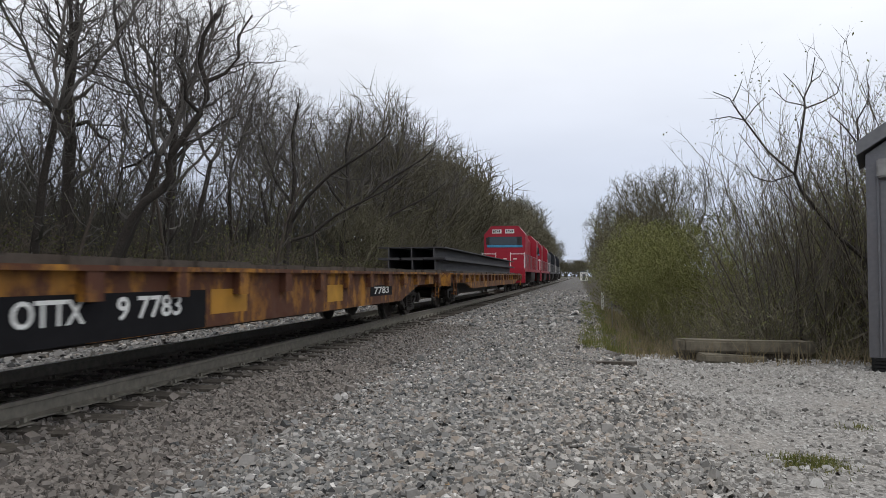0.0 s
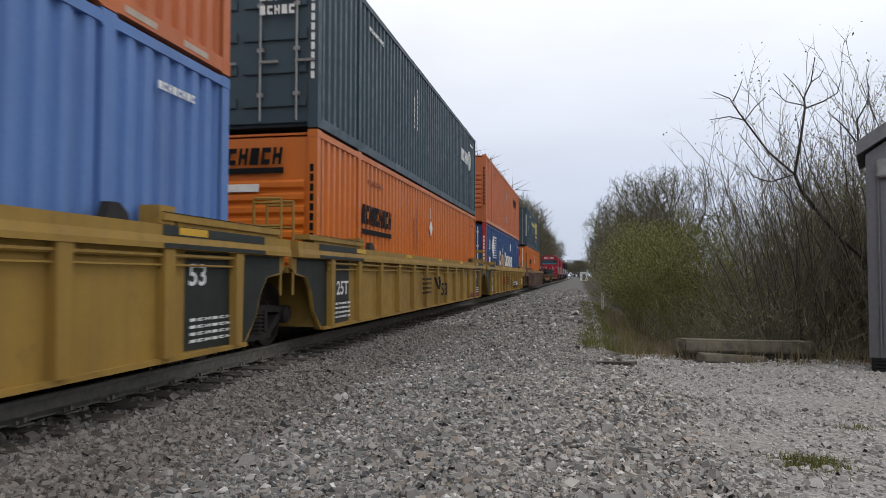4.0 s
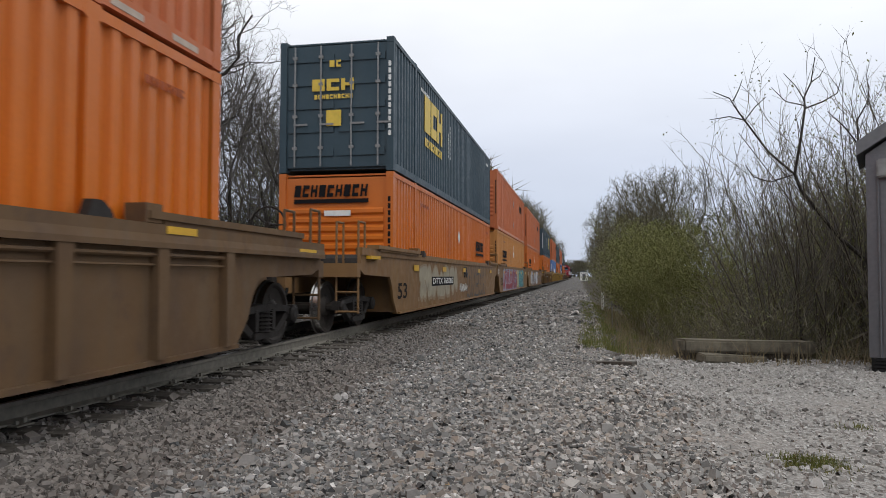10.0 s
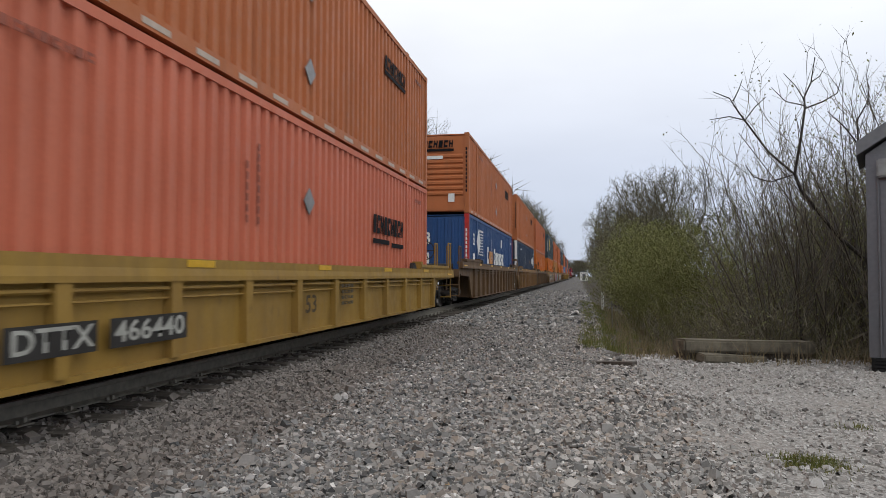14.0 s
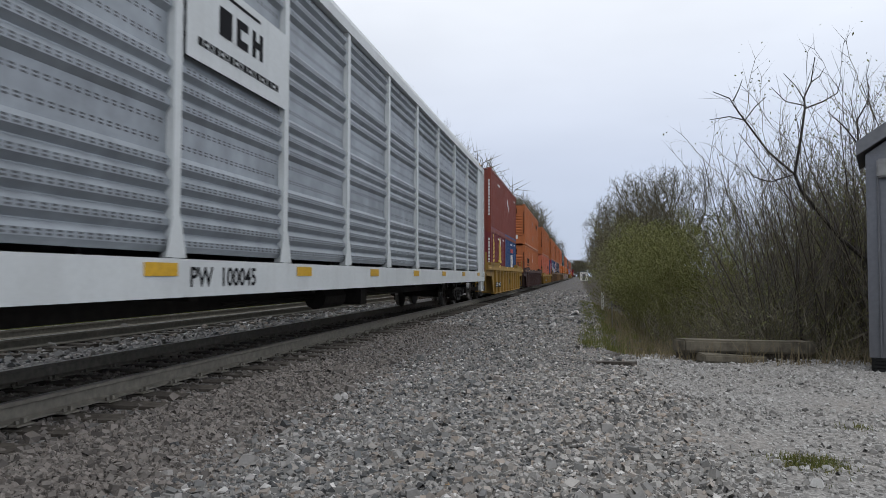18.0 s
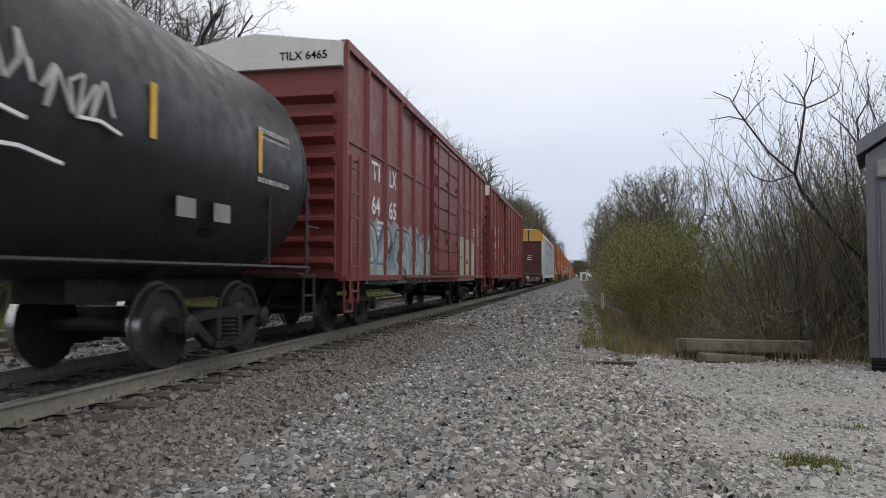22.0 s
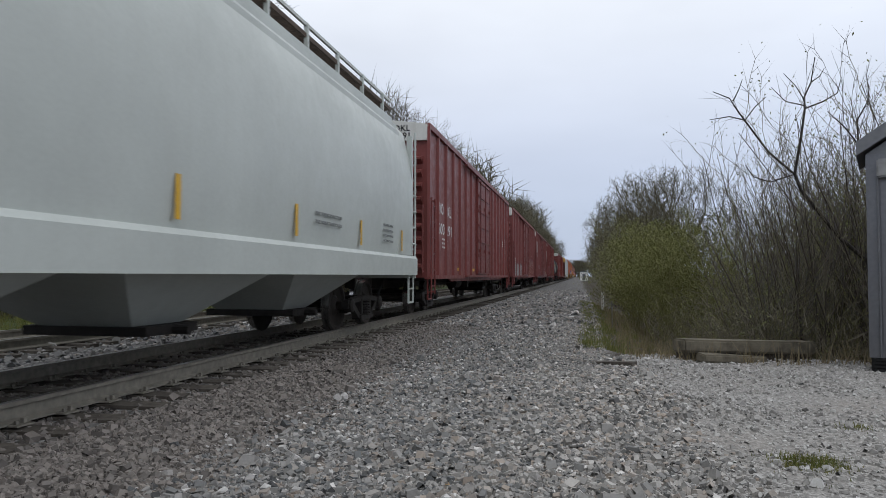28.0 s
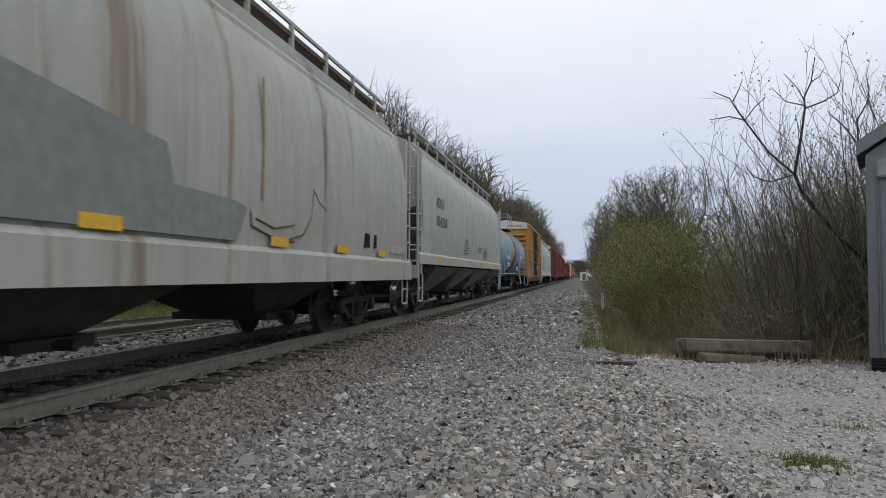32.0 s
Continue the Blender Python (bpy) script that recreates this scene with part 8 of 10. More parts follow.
def marks_x(c, X, hl, zb, zt):
    bm = B()
    prism(bm, [(-hl + 1.0, 0.88), (-hl + 2.6, 0.62), (hl - 4.2, 0.62), (hl - 2.9, 0.88)], "x", X - 0.04, X + 0.05)
    part("deep_sill", bm, RS["flat_yellow"], c, "rusty yellow centre side sill")
    for z in (zb + 1.25, zt - 1.95):
        for ya, yb in ((-hl, -1.4), (2.55, hl)):
            bm = B()
            box(bm, X + 0.064, X + 0.10, ya, yb, z - 0.03, z + 0.03)
            part("side_rail", bm, RS["box_yellow"], c)
    small_marks(c, DECAL_W, [(X + 0.122, 0.2, 1.5, zt - 1.35 - k * 0.62, zt - 1.29 - k * 0.62, 14) for k in range(3)] + [(X + 0.122, 1.2, 2.2, zb + 0.95 - k * 0.1, zb + 1.0 - k * 0.1, 8) for k in range(3)])
    for ya, yb, za, zc in ((-0.55, -0.15, zt - 2.35, zt - 1.75), (0.25, 0.95, zb + 1.02, zb + 1.2)):
        bm = B()
        rect_on(bm, "right", X + 0.122, ya, yb, za, zc)
        part("data_plate", bm, spray((0.32, 0.33, 0.33)), c)
    rr = rib_rows(hl, 14)
    lettering("car_number", "FBOX  505974", 0.17, DECAL_K, c, (0.65, -hl - 0.106, zt - 0.3), "rear")
    lettering("slogan", "Railcar Pooling Experts", 0.34, DECAL_K, c, (X + 0.068, 5.05, zt - 1.55), "right", 4.4)
    word(c, spray((0.30, 0.085, 0.07)), "right", X + 0.068, 4.6, 6.2, zt - 1.15, zt - 0.65, 3)
    lettering("car_number", "FBOX", 0.4, DECAL_K, c, (X + 0.008, -5.0, zb + 2.0), "right", 1.3)
    lettering("car_number", "505974", 0.4, DECAL_K, c, (X + 0.008, -5.0, zb + 1.5), "right", 2.6)
    tag_mural(c, X + 0.003, -6.6, -3.6, zb + 0.0, zb + 1.35, 4, ((0.34, 0.12, 0.13), (0.30, 0.16, 0.28)), (0.45, 0.36, 0.38), 101, back=(0.22, 0.10, 0.16), thick=0.22, ribs=rr)
    tag_mural(c, X + 0.003, -3.5, -1.4, zb + 0.0, zb + 1.3, 3, ((0.08, 0.42, 0.42),), (0.10, 0.10, 0.22), 104, back=(0.30, 0.24, 0.40), thick=0.24, ribs=rr)
    throw_up(c, X + 0.003, 2.6, 7.1, zb - 0.02, zb + 1.42, "ZEKS", (0.40, 0.27, 0.38), (0.022, 0.025, 0.075), 102, top=(0.20, 0.44, 0.44), halo=(0.46, 0.56, 0.60), fat=0.17, rim=0.035, shine=(0.55, 0.6, 0.6), ribs=rr, cut=0.52)
    for k, col in ((0, (0.08, 0.10, 0.36)), (1, (0.45, 0.06, 0.08))):
        bm = B()
        d = 0.55 if k else -0.55
        ribbon(bm, [(-4.6 - d, zt - 0.75 - 0.55), (-4.6 + d, zt - 0.75 + 0.45)], 0.10, X + 0.072 + 0.004 * k, 0.0005)
        part("graffiti", bm, spray(col), c, "crossed sprayed stripes")
    tape(c, X + 0.07, [-6.1, 3.0, 5.6], zb + 0.35, 0.16, 0.6)


def marks_y(c, R, ht, zc):
    def on(z):
        """Face of the shell at height z."""
        return math.sqrt(max(0.1, R * R - (z - zc) ** 2)) + 0.012
    lettering("car_number", "TELX 49003", 0.34, DECAL_W, c, (R + 0.006, -4.35, zc - 0.42), "right", 2.3)
    small_marks(c, DECAL_W, [(R, -4.9, -3.5, zc - 0.74 - k * 0.12, zc - 0.69 - k * 0.12, 7) for k in range(2)])
    panel(c, R - 0.10, 1.05, 2.05, 1.22, 1.66)
    for k in range(3):
        bm = B()
        y = 1.2 + k * 0.28
        path(bm, [(R - 0.085, y, 1.33), (R - 0.085, y + 0.06, 1.56), (R - 0.085, y + 0.2, 1.34 + 0.1 * (k % 2))], 0.022, 4)
        part("graffiti", bm, DECAL_W, c, "white stroke on a black tag")
    panel(c, R - 0.09, 2.65, 3.55, 1.5, 1.84, spray((0.42, 0.30, 0.06)))
    scrawl(c, on(2.1), 2.65, 4.4, 1.9, 2.3, (0.62, 0.64, 0.64), 113, 0.024)
    for pts, w in (([(3.15, 1.3), (3.5, 1.5), (3.9, 1.6), (4.15, 1.88)], 0.14), ([(3.4, 1.5), (4.0, 1.45)], 0.10), ([(2.35, 1.95), (2.5, 2.1)], 0.09)):
        bm = B()
        ribbon(bm, pts, w, on(1.45), 0.0006)
        part("graffiti", bm, spray((0.04, 0.19, 0.40)), c, "blue sprayed brush mark")
    for y, z in ((5.0, 1.68),):
        panel(c, R - 0.08, y, y + 0.65, z, z + 0.26, DECAL_W)
        panel(c, R - 0.074, y + 0.08, y + 0.3, z + 0.05, z + 0.2)
        panel(c, R - 0.074, y + 0.36, y + 0.58, z + 0.05, z + 0.2)
    small_marks(c, DECAL_W, [(R - 0.005, 5.9, 6.6, 2.2 - k * 0.08, 2.25 - k * 0.08, 6) for k in range(6)])
    tape(c, R + 0.001, [-ht + 1.4, -1.0, 2.25, ht - 1.4], zc - 0.3, 0.12, 0.5)


def marks_z(c, X, hl):
    ink = spray((0.075, 0.075, 0.072))
    lettering("car_number", "ADKX", 0.38, ink, c, (X + 0.006, -5.85, 2.9), "right", 1.05)
    lettering("car_number", "854210", 0.38, ink, c, (X + 0.008, -5.65, 2.42), "right", 1.4)
    for y, z, size in ((-1.55, 2.12, 0.15), (3.0, 2.05, 0.12)):
        lettering("warning", "WARNING", size, ink, c, (X + 0.008, y, z), "right")
    pale = spray((0.15, 0.15, 0.142))
    small_marks(c, pale, [(X + 0.001, -1.95, -1.0, 1.97 - k * 0.085, 2.0 - k * 0.085, 12) for k in range(4)] + [(X + 0.001, 2.6, 3.5, 1.94 - k * 0.07, 1.965 - k * 0.07, 10) for k in range(5)] + [(X + 0.001, 1.1, 1.9, 2.0 - k * 0.08, 2.03 - k * 0.08, 9) for k in range(3)])
    tape(c, X + 0.021, [-0.9 + k * 2.55 for k in range(-2, 4)], 1.39, 0.12, 0.5, upright=False)


def marks_aa(c, X, hl):
    tape(c, X + 0.002, [-0.55, 2.7, 5.0, 7.2, -3.5, -6.4], 1.36, 0.12, 0.5, upright=False)
    primer = plain("grey_primer_patch", (0.19, 0.205, 0.195), 0.6, 0, 0.22, 5, 0.05)
    for pts in ([(-6.2, 1.38), (0.4, 1.38), (0.42, 1.9), (0.3, 2.2), (-0.6, 2.3), (-1.6, 2.42), (-3.2, 2.5), (-5.8, 2.55)], [(0.41, 1.38), (1.62, 1.38), (1.85, 1.76), (1.5, 1.82), (0.42, 1.84)]):
        bm = B()
        prism(bm, pts, "x", X - 0.05, X + 0.001)
        part("primer_patch", bm, primer, c, "darker grey repaint patch")
    dent = plain("brown_scrape", (0.12, 0.075, 0.045), 0.8, 0, 0.3, 9)
    for k, pts in enumerate(([(1.95, 1.75), (2.0, 1.57), (2.5, 1.48), (3.2, 1.44)], [(2.1, 1.66), (2.6, 1.58), (3.2, 1.66)], [(2.9, 1.44), (3.5, 1.55), (3.75, 1.8), (3.8, 2.15)], [(3.8, 2.2), (4.0, 2.05), (4.3, 1.95)])):
        bm = B()
        path(bm, [(X - 0.028 + 0.03 * max(0, z - 1.5), y, z) for y, z in pts], 0.013, 5)
        part("scrape", bm, dent, c, "bent scrape in the side sheet")
    streak = plain("orange_rust_streak", (0.27, 0.20, 0.115), 0.8, 0, 0.3, 6)
    for y, za, zb, w in ((2.22, 1.9, 3.3, 0.03), (4.25, 2.25, 3.4, 0.022)):
        bm = B()
        ribbon(bm, [(y, za), (y + 0.01, (za + zb) / 2), (y - 0.02, zb)], w, X + 0.003, 0.0004)
        part("rust_streak", bm, streak, c, "orange rust run below the roof")
    bm = B()
    rect_on(bm, "right", X - 0.012, 0.66, 0.86, 2.36, 2.54)
    part("data_plate", bm, dent, c)
    for y, w in ((6.2, 0.28), (6.75, 0.14)):
        bm = B()
        rect_on(bm, "right", X - 0.02, y, y + w, 1.5, 1.74)
        part("data_plate", bm, DECAL_K, c)


build_train()


# ---- trees and shrubs ----
class Tubes:
    """Tapered branch tubes gathered into one mesh."""

    def __init__(self):
        self.v, self.f = [], []

    def add(self, pts, radii, sides):
        base = len(self.v)
        up = Vector((0.3, 0.2, 1.0))
        for i, (p, r) in enumerate(zip(pts, radii)):
            a = pts[max(0, i - 1)]
            b = pts[min(len(pts) - 1, i + 1)]
            d = (b - a)
            if d.length < 1e-6:
                d = Vector((0, 0, 1))
            d.normalize()
            u = d.cross(up)
            if u.length < 1e-3:
                u = d.orthogonal()
            u.normalize()
            w = d.cross(u)
            for k in range(sides):
                t = 2 * math.pi * k / sides
                q = p + (u * math.cos(t) + w * math.sin(t)) * r
                self.v.append((q.x, q.y, q.z))
        for i in range(len(pts) - 1):
            for k in range(sides):
                self.f.append((base + i * sides + k, base + i * sides + (k + 1) % sides, base + (i + 1) * sides + (k + 1) % sides, base + (i + 1) * sides + k))

    def spike(self, p, q, r):
        """A thin three-sided twig that ends in a point."""
        n = len(self.v)
        d = (q - p).normalized()
        u = d.orthogonal().normalized() * r
        w = d.cross(u)
        for a in (u, -u * 0.5 + w * 0.87, -u * 0.5 - w * 0.87):
            self.v.append(tuple(p + a))
        self.v.append(tuple(q))
        self.f += [(n, n + 1, n + 3), (n + 1, n + 2, n + 3), (n + 2, n, n + 3)]


def wander(rnd, p, d, length, steps, bend, lift):
    pts = [p.copy()]
    d = d.normalized()
    for _ in range(steps):
        d = (d + Vector((rnd.uniform(-bend, bend), rnd.uniform(-bend, bend), rnd.uniform(-bend, bend) * 0.6 + lift))).normalized()
        p = p + d * (length / steps)
        pts.append(p.copy())
    return pts, d


def plant(name, label, category, group, meshes, x, y, rz, k, tilt=0.0):
    t = thing(name, label, category, group)
    t.matrix_basis = Matrix.LocRotScale((x, y, gz(x, y) - (0.45 if x < -9 else 0.0)), Euler((tilt, 0, rz)), (k, k, k))
    for nm, me in zip(("trunk", "crown", "leaves"), meshes):
        part(nm, me, None, t)
    return t


def leaf_sheet(rnd, tips, n, size, far, name, mat):
    lv, lf = [], []
    for _ in range(n):
        q = tips[rnd.randrange(len(tips))] + Vector((rnd.gauss(0, far), rnd.gauss(0, far), rnd.gauss(0, far)))
        u = Vector((rnd.gauss(0, 1), rnd.gauss(0, 1), rnd.gauss(0, 1))).normalized() * size * rnd.uniform(0.6, 1.4)
        w = u.orthogonal().normalized() * u.length * 0.55
        k = len(lv)
        lv += [tuple(q - u), tuple(q + w), tuple(q + u), tuple(q - w)]
        lf.append((k, k + 1, k + 2, k + 3))
    return quick(name + "_leaves", lv, lf, mat)


def heading(rnd, d, spread, lift=0.0):
    """A direction that leaves d sideways."""
    side = Vector((rnd.gauss(0, 1), rnd.gauss(0, 1), rnd.gauss(0, 1)))
    side = (side - d * side.dot(d)).normalized()
    return (d * (1 - 0.35 * spread) + side * spread + Vector((0, 0, lift))).normalized()


class Habit:
    """How a kind of tree grows: length of a joint, kink at each joint, upward pull, share of joints that bear a side shoot, by level."""

    def __init__(self, joint, kink, lift, bear, spread, shrink, inside=None, fine=0.006):
        self.joint, self.kink, self.lift, self.bear = joint, kink, lift, bear
        self.spread, self.shrink, self.inside, self.fine = spread, shrink, inside, fine


def shoot(rnd, tb, tips, h, p, d, length, r, level, start=0.18):
    """A crooked branch with side shoots at its joints; the last level is a bent twig that ends in a point."""
    if level >= len(h.joint) - 1:
        e = p + heading(rnd, d.normalized(), 0.25, h.lift[level]) * length
        tb.spike(p, e, h.fine)
        tips.append(e)
        tips.append(p.lerp(e, 0.5))
        return
    n = max(2, round(length / h.joint[level]))
    pts, dirs = [p.copy()], [d.normalized()]
    d = d.normalized()
    side = d.orthogonal().normalized()
    turn = rnd.uniform(0, 6.28)
    for i in range(n):
        turn += math.pi + rnd.gauss(0, 0.7)
        w = d.cross(side)
        if w.length < 1e-4:
            w = d.orthogonal()
        w.normalize()
        side = w.cross(d).normalized()
        k = h.kink[level] * rnd.uniform(0.35, 1.3)
        d = (d + side * math.cos(turn) * k + w * math.sin(turn) * k + Vector((0, 0, h.lift[level]))).normalized()
        p = p + d * (length / n)
        if h.inside and i > 0 and not h.inside(p):
            break
        pts.append(p.copy())
        dirs.append(d.copy())
    m = len(pts)
    if m < 2:
        return
    radii = [max(h.fine, r * (1 - 0.68 * i / n)) for i in range(m)]
    tb.add(pts, radii, 5 if level == 0 and r > 0.05 else 3)
    for i in range(1, m):
        if i / n < start or rnd.random() > h.bear[level]:
            continue
        left = 1 - 0.62 * i / n
        for _ in range(2 if i == m - 1 or rnd.random() < h.bear[level] - 0.85 else 1):
            e = heading(rnd, dirs[i], h.spread[level] * rnd.uniform(0.75, 1.15), h.lift[level])
            shoot(rnd, tb, tips, h, pts[i], e, max(h.joint[level + 1] * 1.3, length * left * h.shrink * rnd.uniform(0.75, 1.3)), radii[i] * 0.56, level + 1)


def grown(seed, name, bark, twig, trunks, h, limbs=(), leaves=0, leaf_mat=None, leaf_size=0.04, loose=0.12):
    """Trunk, crown and leaf meshes. trunks: (points, first radius, last radius). limbs: (trunk, how far along, direction, length, radius); side shoots along a trunk are asked for by (trunk, from, to, count, length)."""
    rnd = random.Random(seed)
    tr, cr, tips = Tubes(), Tubes(), []
    paths = []
    for pts, r0, r1 in trunks:
        pts = [Vector(p) for p in pts]
        m = len(pts)
        radii = [r0 + (r1 - r0) * i / (m - 1) for i in range(m)]
        tr.add(pts, radii, 7 if r0 > 0.05 else 4)
        paths.append((pts, radii))

    def at(k, t):
        pts, radii = paths[k]
        i = min(len(pts) - 2, int(t * (len(pts) - 1)))
        f = t * (len(pts) - 1) - i
        return pts[i].lerp(pts[i + 1], f), (pts[i + 1] - pts[i]).normalized(), radii[i] + (radii[i + 1] - radii[i]) * f

    for row in limbs:
        if len(row) == 5 and isinstance(row[2], tuple):
            k, t, d, length, r = row
            p, _, _ = at(k, t)
            shoot(rnd, cr, tips, h, p, Vector(d), length, r, 0)
        else:
            k, t0, t1, count, length = row
            for j in range(count):
                t = min(0.999, t0 + (t1 - t0) * (j + rnd.random()) / count)
                p, d, r = at(k, t)
                e = heading(rnd, d, h.spread[0] * rnd.uniform(0.8, 1.2), 0.12)
                shoot(rnd, cr, tips, h, p, e, length * rnd.uniform(0.7, 1.2) * (1.1 - 0.45 * t), max(h.fine * 1.5, r * 0.55), 0 if length > 2.2 else 1)
    res = [quick(name + "_trunk", tr.v, tr.f, bark, True), quick(name + "_crown", cr.v, cr.f, twig)]
    if leaves:
        res.append(leaf_sheet(rnd, tips, leaves, leaf_size, loose, name, leaf_mat))
    return res


def egg(cx, cz, rx, rz):
    """Room that a crown fills: an upright ellipsoid."""
    def inside(p):
        return ((p.x - cx) / rx) ** 2 + (p.y / rx) ** 2 + ((p.z - cz) / rz) ** 2 < 1.0
    return inside


def bent_trunk(rnd, height, lean, crook, n=7):
    pts, p, d = [Vector((0, 0, -0.5))], Vector((0, 0, -0.5)), Vector((rnd.uniform(-lean, lean), rnd.uniform(-lean, lean), 1))
    for i in range(n):
        d = (d + Vector((rnd.gauss(0, crook), rnd.gauss(0, crook), 0.12))).normalized()
        p = p + d * ((height + 0.5) / n)
        pts.append(p.copy())
    return pts


def forest_tree(seed, height, r, fork, limbs, wide, name, bark, twig, bear=(0.95, 0.9, 0.85, 0), fine=0.007, leaves=0, deep=4, stretch=1.0):
    """Bare woodland tree: a trunk that forks into kinked limbs under a rounded head of fine twigs."""
    rnd = random.Random(seed)
    top = height * fork
    pts = bent_trunk(rnd, top, 0.12, 0.07)
    head = egg(pts[-1].x, height * 0.62, height * wide, height * 0.41)
    h = Habit((0.62 * stretch, 0.40 * stretch, 0.26 * stretch, 0.30 * stretch)[:deep], (0.40, 0.44, 0.42, 0.40), (0.06, 0.05, 0.04, 0.05), bear, (0.8, 0.85, 0.85, 0.8), 0.5, head, fine)
    rows = []
    for j in range(limbs):
        a = 2 * math.pi * (j + rnd.uniform(-0.3, 0.3)) / limbs
        high = j % 3 != 2
        rows.append((0, 0.99 if high else rnd.uniform(0.62, 0.9), (math.cos(a) * 0.62, math.sin(a) * 0.62, rnd.uniform(0.55, 1.3) if high else rnd.uniform(0.2, 0.6)), (height - top) * rnd.uniform(1.15, 1.5) * (1.0 if high else 0.7), r * (0.42 if high else 0.28)))
    rows.append((0, 0.3, 0.9, 7, 1.5))
    return grown(seed, name, bark, twig, [(pts, r * 1.15, r * 0.62)], h, rows, leaves, M["bud"], 0.05, 0.2)


def build_woods():
    rnd = random.Random(77)
    tall = [forest_tree(300 + i, 14.5, 0.17, 0.40 + 0.05 * i, 6, 0.32 + 0.02 * i, "tall_tree", M["bark_dark"], M["twig_grey"], (1.0, 1.0, 0.95, 0)) for i in range(4)]
    slim = [forest_tree(320 + i, 11.5, 0.085, 0.62, 6, 0.16, "slim_tree", M["bark"], M["twig_grey"], (0.9, 0.85, 0.8, 0), 0.007, 160) for i in range(3)]
    low = Habit((0.5, 0.34, 0.24), (0.34, 0.40, 0.4), (0.05, 0.03, 0.03), (0.9, 0.85, 0), (0.8, 0.85, 0.8), 0.55, None, 0.005)
    brush = []
    for i in range(3):
        r2 = random.Random(340 + i)
        stems = [([Vector((0, 0, -0.2))] + [Vector((r2.gauss(0, 0.18) * k, r2.gauss(0, 0.18) * k, 0.7 * k)) for k in range(1, 5)], 0.028, 0.012) for _ in range(5)]
        brush.append(grown(341 + i, "understorey", M["bark"], M["twig"], stems, low, [(k, 0.15, 1.0, 8, 2.3) for k in range(5)], 520, M["bud"], 0.045, 0.14))
    broad = Habit((0.6, 0.38, 0.25, 0.3), (0.48, 0.5, 0.46, 0.4), (0.05, 0.05, 0.04, 0.05), (0.95, 0.9, 0.85, 0), (0.8, 0.85, 0.85, 0.8), 0.5, None, 0.006)
    # the crooked leaning tree at the edge of the wood
    leaner = [([(-0.2, 0, -0.5), (0.0, 0, 0.4), (0.35, 0.05, 1.3), (0.78, 0.1, 2.4), (1.25, 0.15, 3.65), (1.68, 0.2, 4.35), (2.32, 0.25, 4.85), (2.62, 0.2, 5.3), (2.55, 0.1, 5.85), (2.92, 0.0, 6.35), (3.3, 0.0, 6.95), (3.65, 0.1, 7.5), (3.85, 0.2, 8.05), (3.8, 0.2, 8.65), (3.6, 0.1, 9.35), (3.75, 0.0, 10.2), (4.2, 0.0, 11.0)], 0.20, 0.07),
              ([(3.65, 0.1, 7.5), (3.3, -0.3, 7.9), (3.35, -0.5, 8.5), (3.0, -0.6, 9.3), (3.1, -0.7, 10.2)], 0.08, 0.03),
              ([(3.8, 0.2, 8.65), (4.4, 0.4, 9.0), (4.85, 0.5, 9.6), (4.8, 0.6, 10.4), (5.3, 0.6, 11.2)], 0.08, 0.03)]
    m = grown(361, "leaning_tree", M["bark_dark"], M["twig_grey"], leaner, broad, [(0, 0.45, 0.75, 6, 1.7), (0, 0.75, 1.0, 6, 2.6), (1, 0.3, 1.0, 6, 2.3), (2, 0.2, 1.0, 6, 2.3)])
    plant("leaning_tree", "dark crooked tree leaning over the wood's edge", "tree", "", m, -11.4, 21.2, 0.1956, 1.0)
    # the big forked tree with a rounded head, and the ones beside it
    round_top = [([(0, 0, -0.8), (0.05, 0, 1.5), (0.0, 0.1, 4.0), (0.1, 0.0, 6.6), (0.15, 0.1, 8.6)], 0.27, 0.19),
                 ([(0.15, 0.1, 8.6), (-0.3, 0.3, 9.6), (-0.9, 0.4, 10.4), (-1.0, 0.5, 11.6), (-1.5, 0.4, 12.6)], 0.14, 0.05),
                 ([(0.15, 0.1, 8.6), (0.55, -0.2, 9.5), (0.7, -0.3, 10.6), (0.55, -0.3, 11.7), (0.9, -0.4, 12.8), (0.8, -0.3, 13.6)], 0.14, 0.045),
                 ([(0.05, 0, 6.9), (0.7, 0.4, 7.9), (1.6, 0.7, 8.6), (2.4, 0.9, 9.2), (3.0, 1.0, 9.4)], 0.10, 0.035),
                 ([(0.05, 0, 7.3), (-0.7, -0.3, 7.4), (-1.3, -0.5, 6.8), (-1.9, -0.6, 6.6), (-2.1, -0.6, 5.8)], 0.10, 0.03)]
    m = grown(371, "round_headed_tree", M["bark_dark"], M["twig_grey"], round_top, broad, [(0, 0.55, 1.0, 4, 2.4), (1, 0.15, 1.0, 9, 2.8), (2, 0.15, 1.0, 10, 2.8), (3, 0.2, 1.0, 8, 2.5), (4, 0.3, 1.0, 6, 2.3)])
    plant("round_headed_tree", "tall dark tree with a rounded bare head", "tree", "", m, -13.3, 28.7, 0.1956, 1.0)
    plant("round_headed_tree", "tall dark tree standing deeper in the wood", "tree", "", m, -14.6, 24.0, 2.6, 1.05)
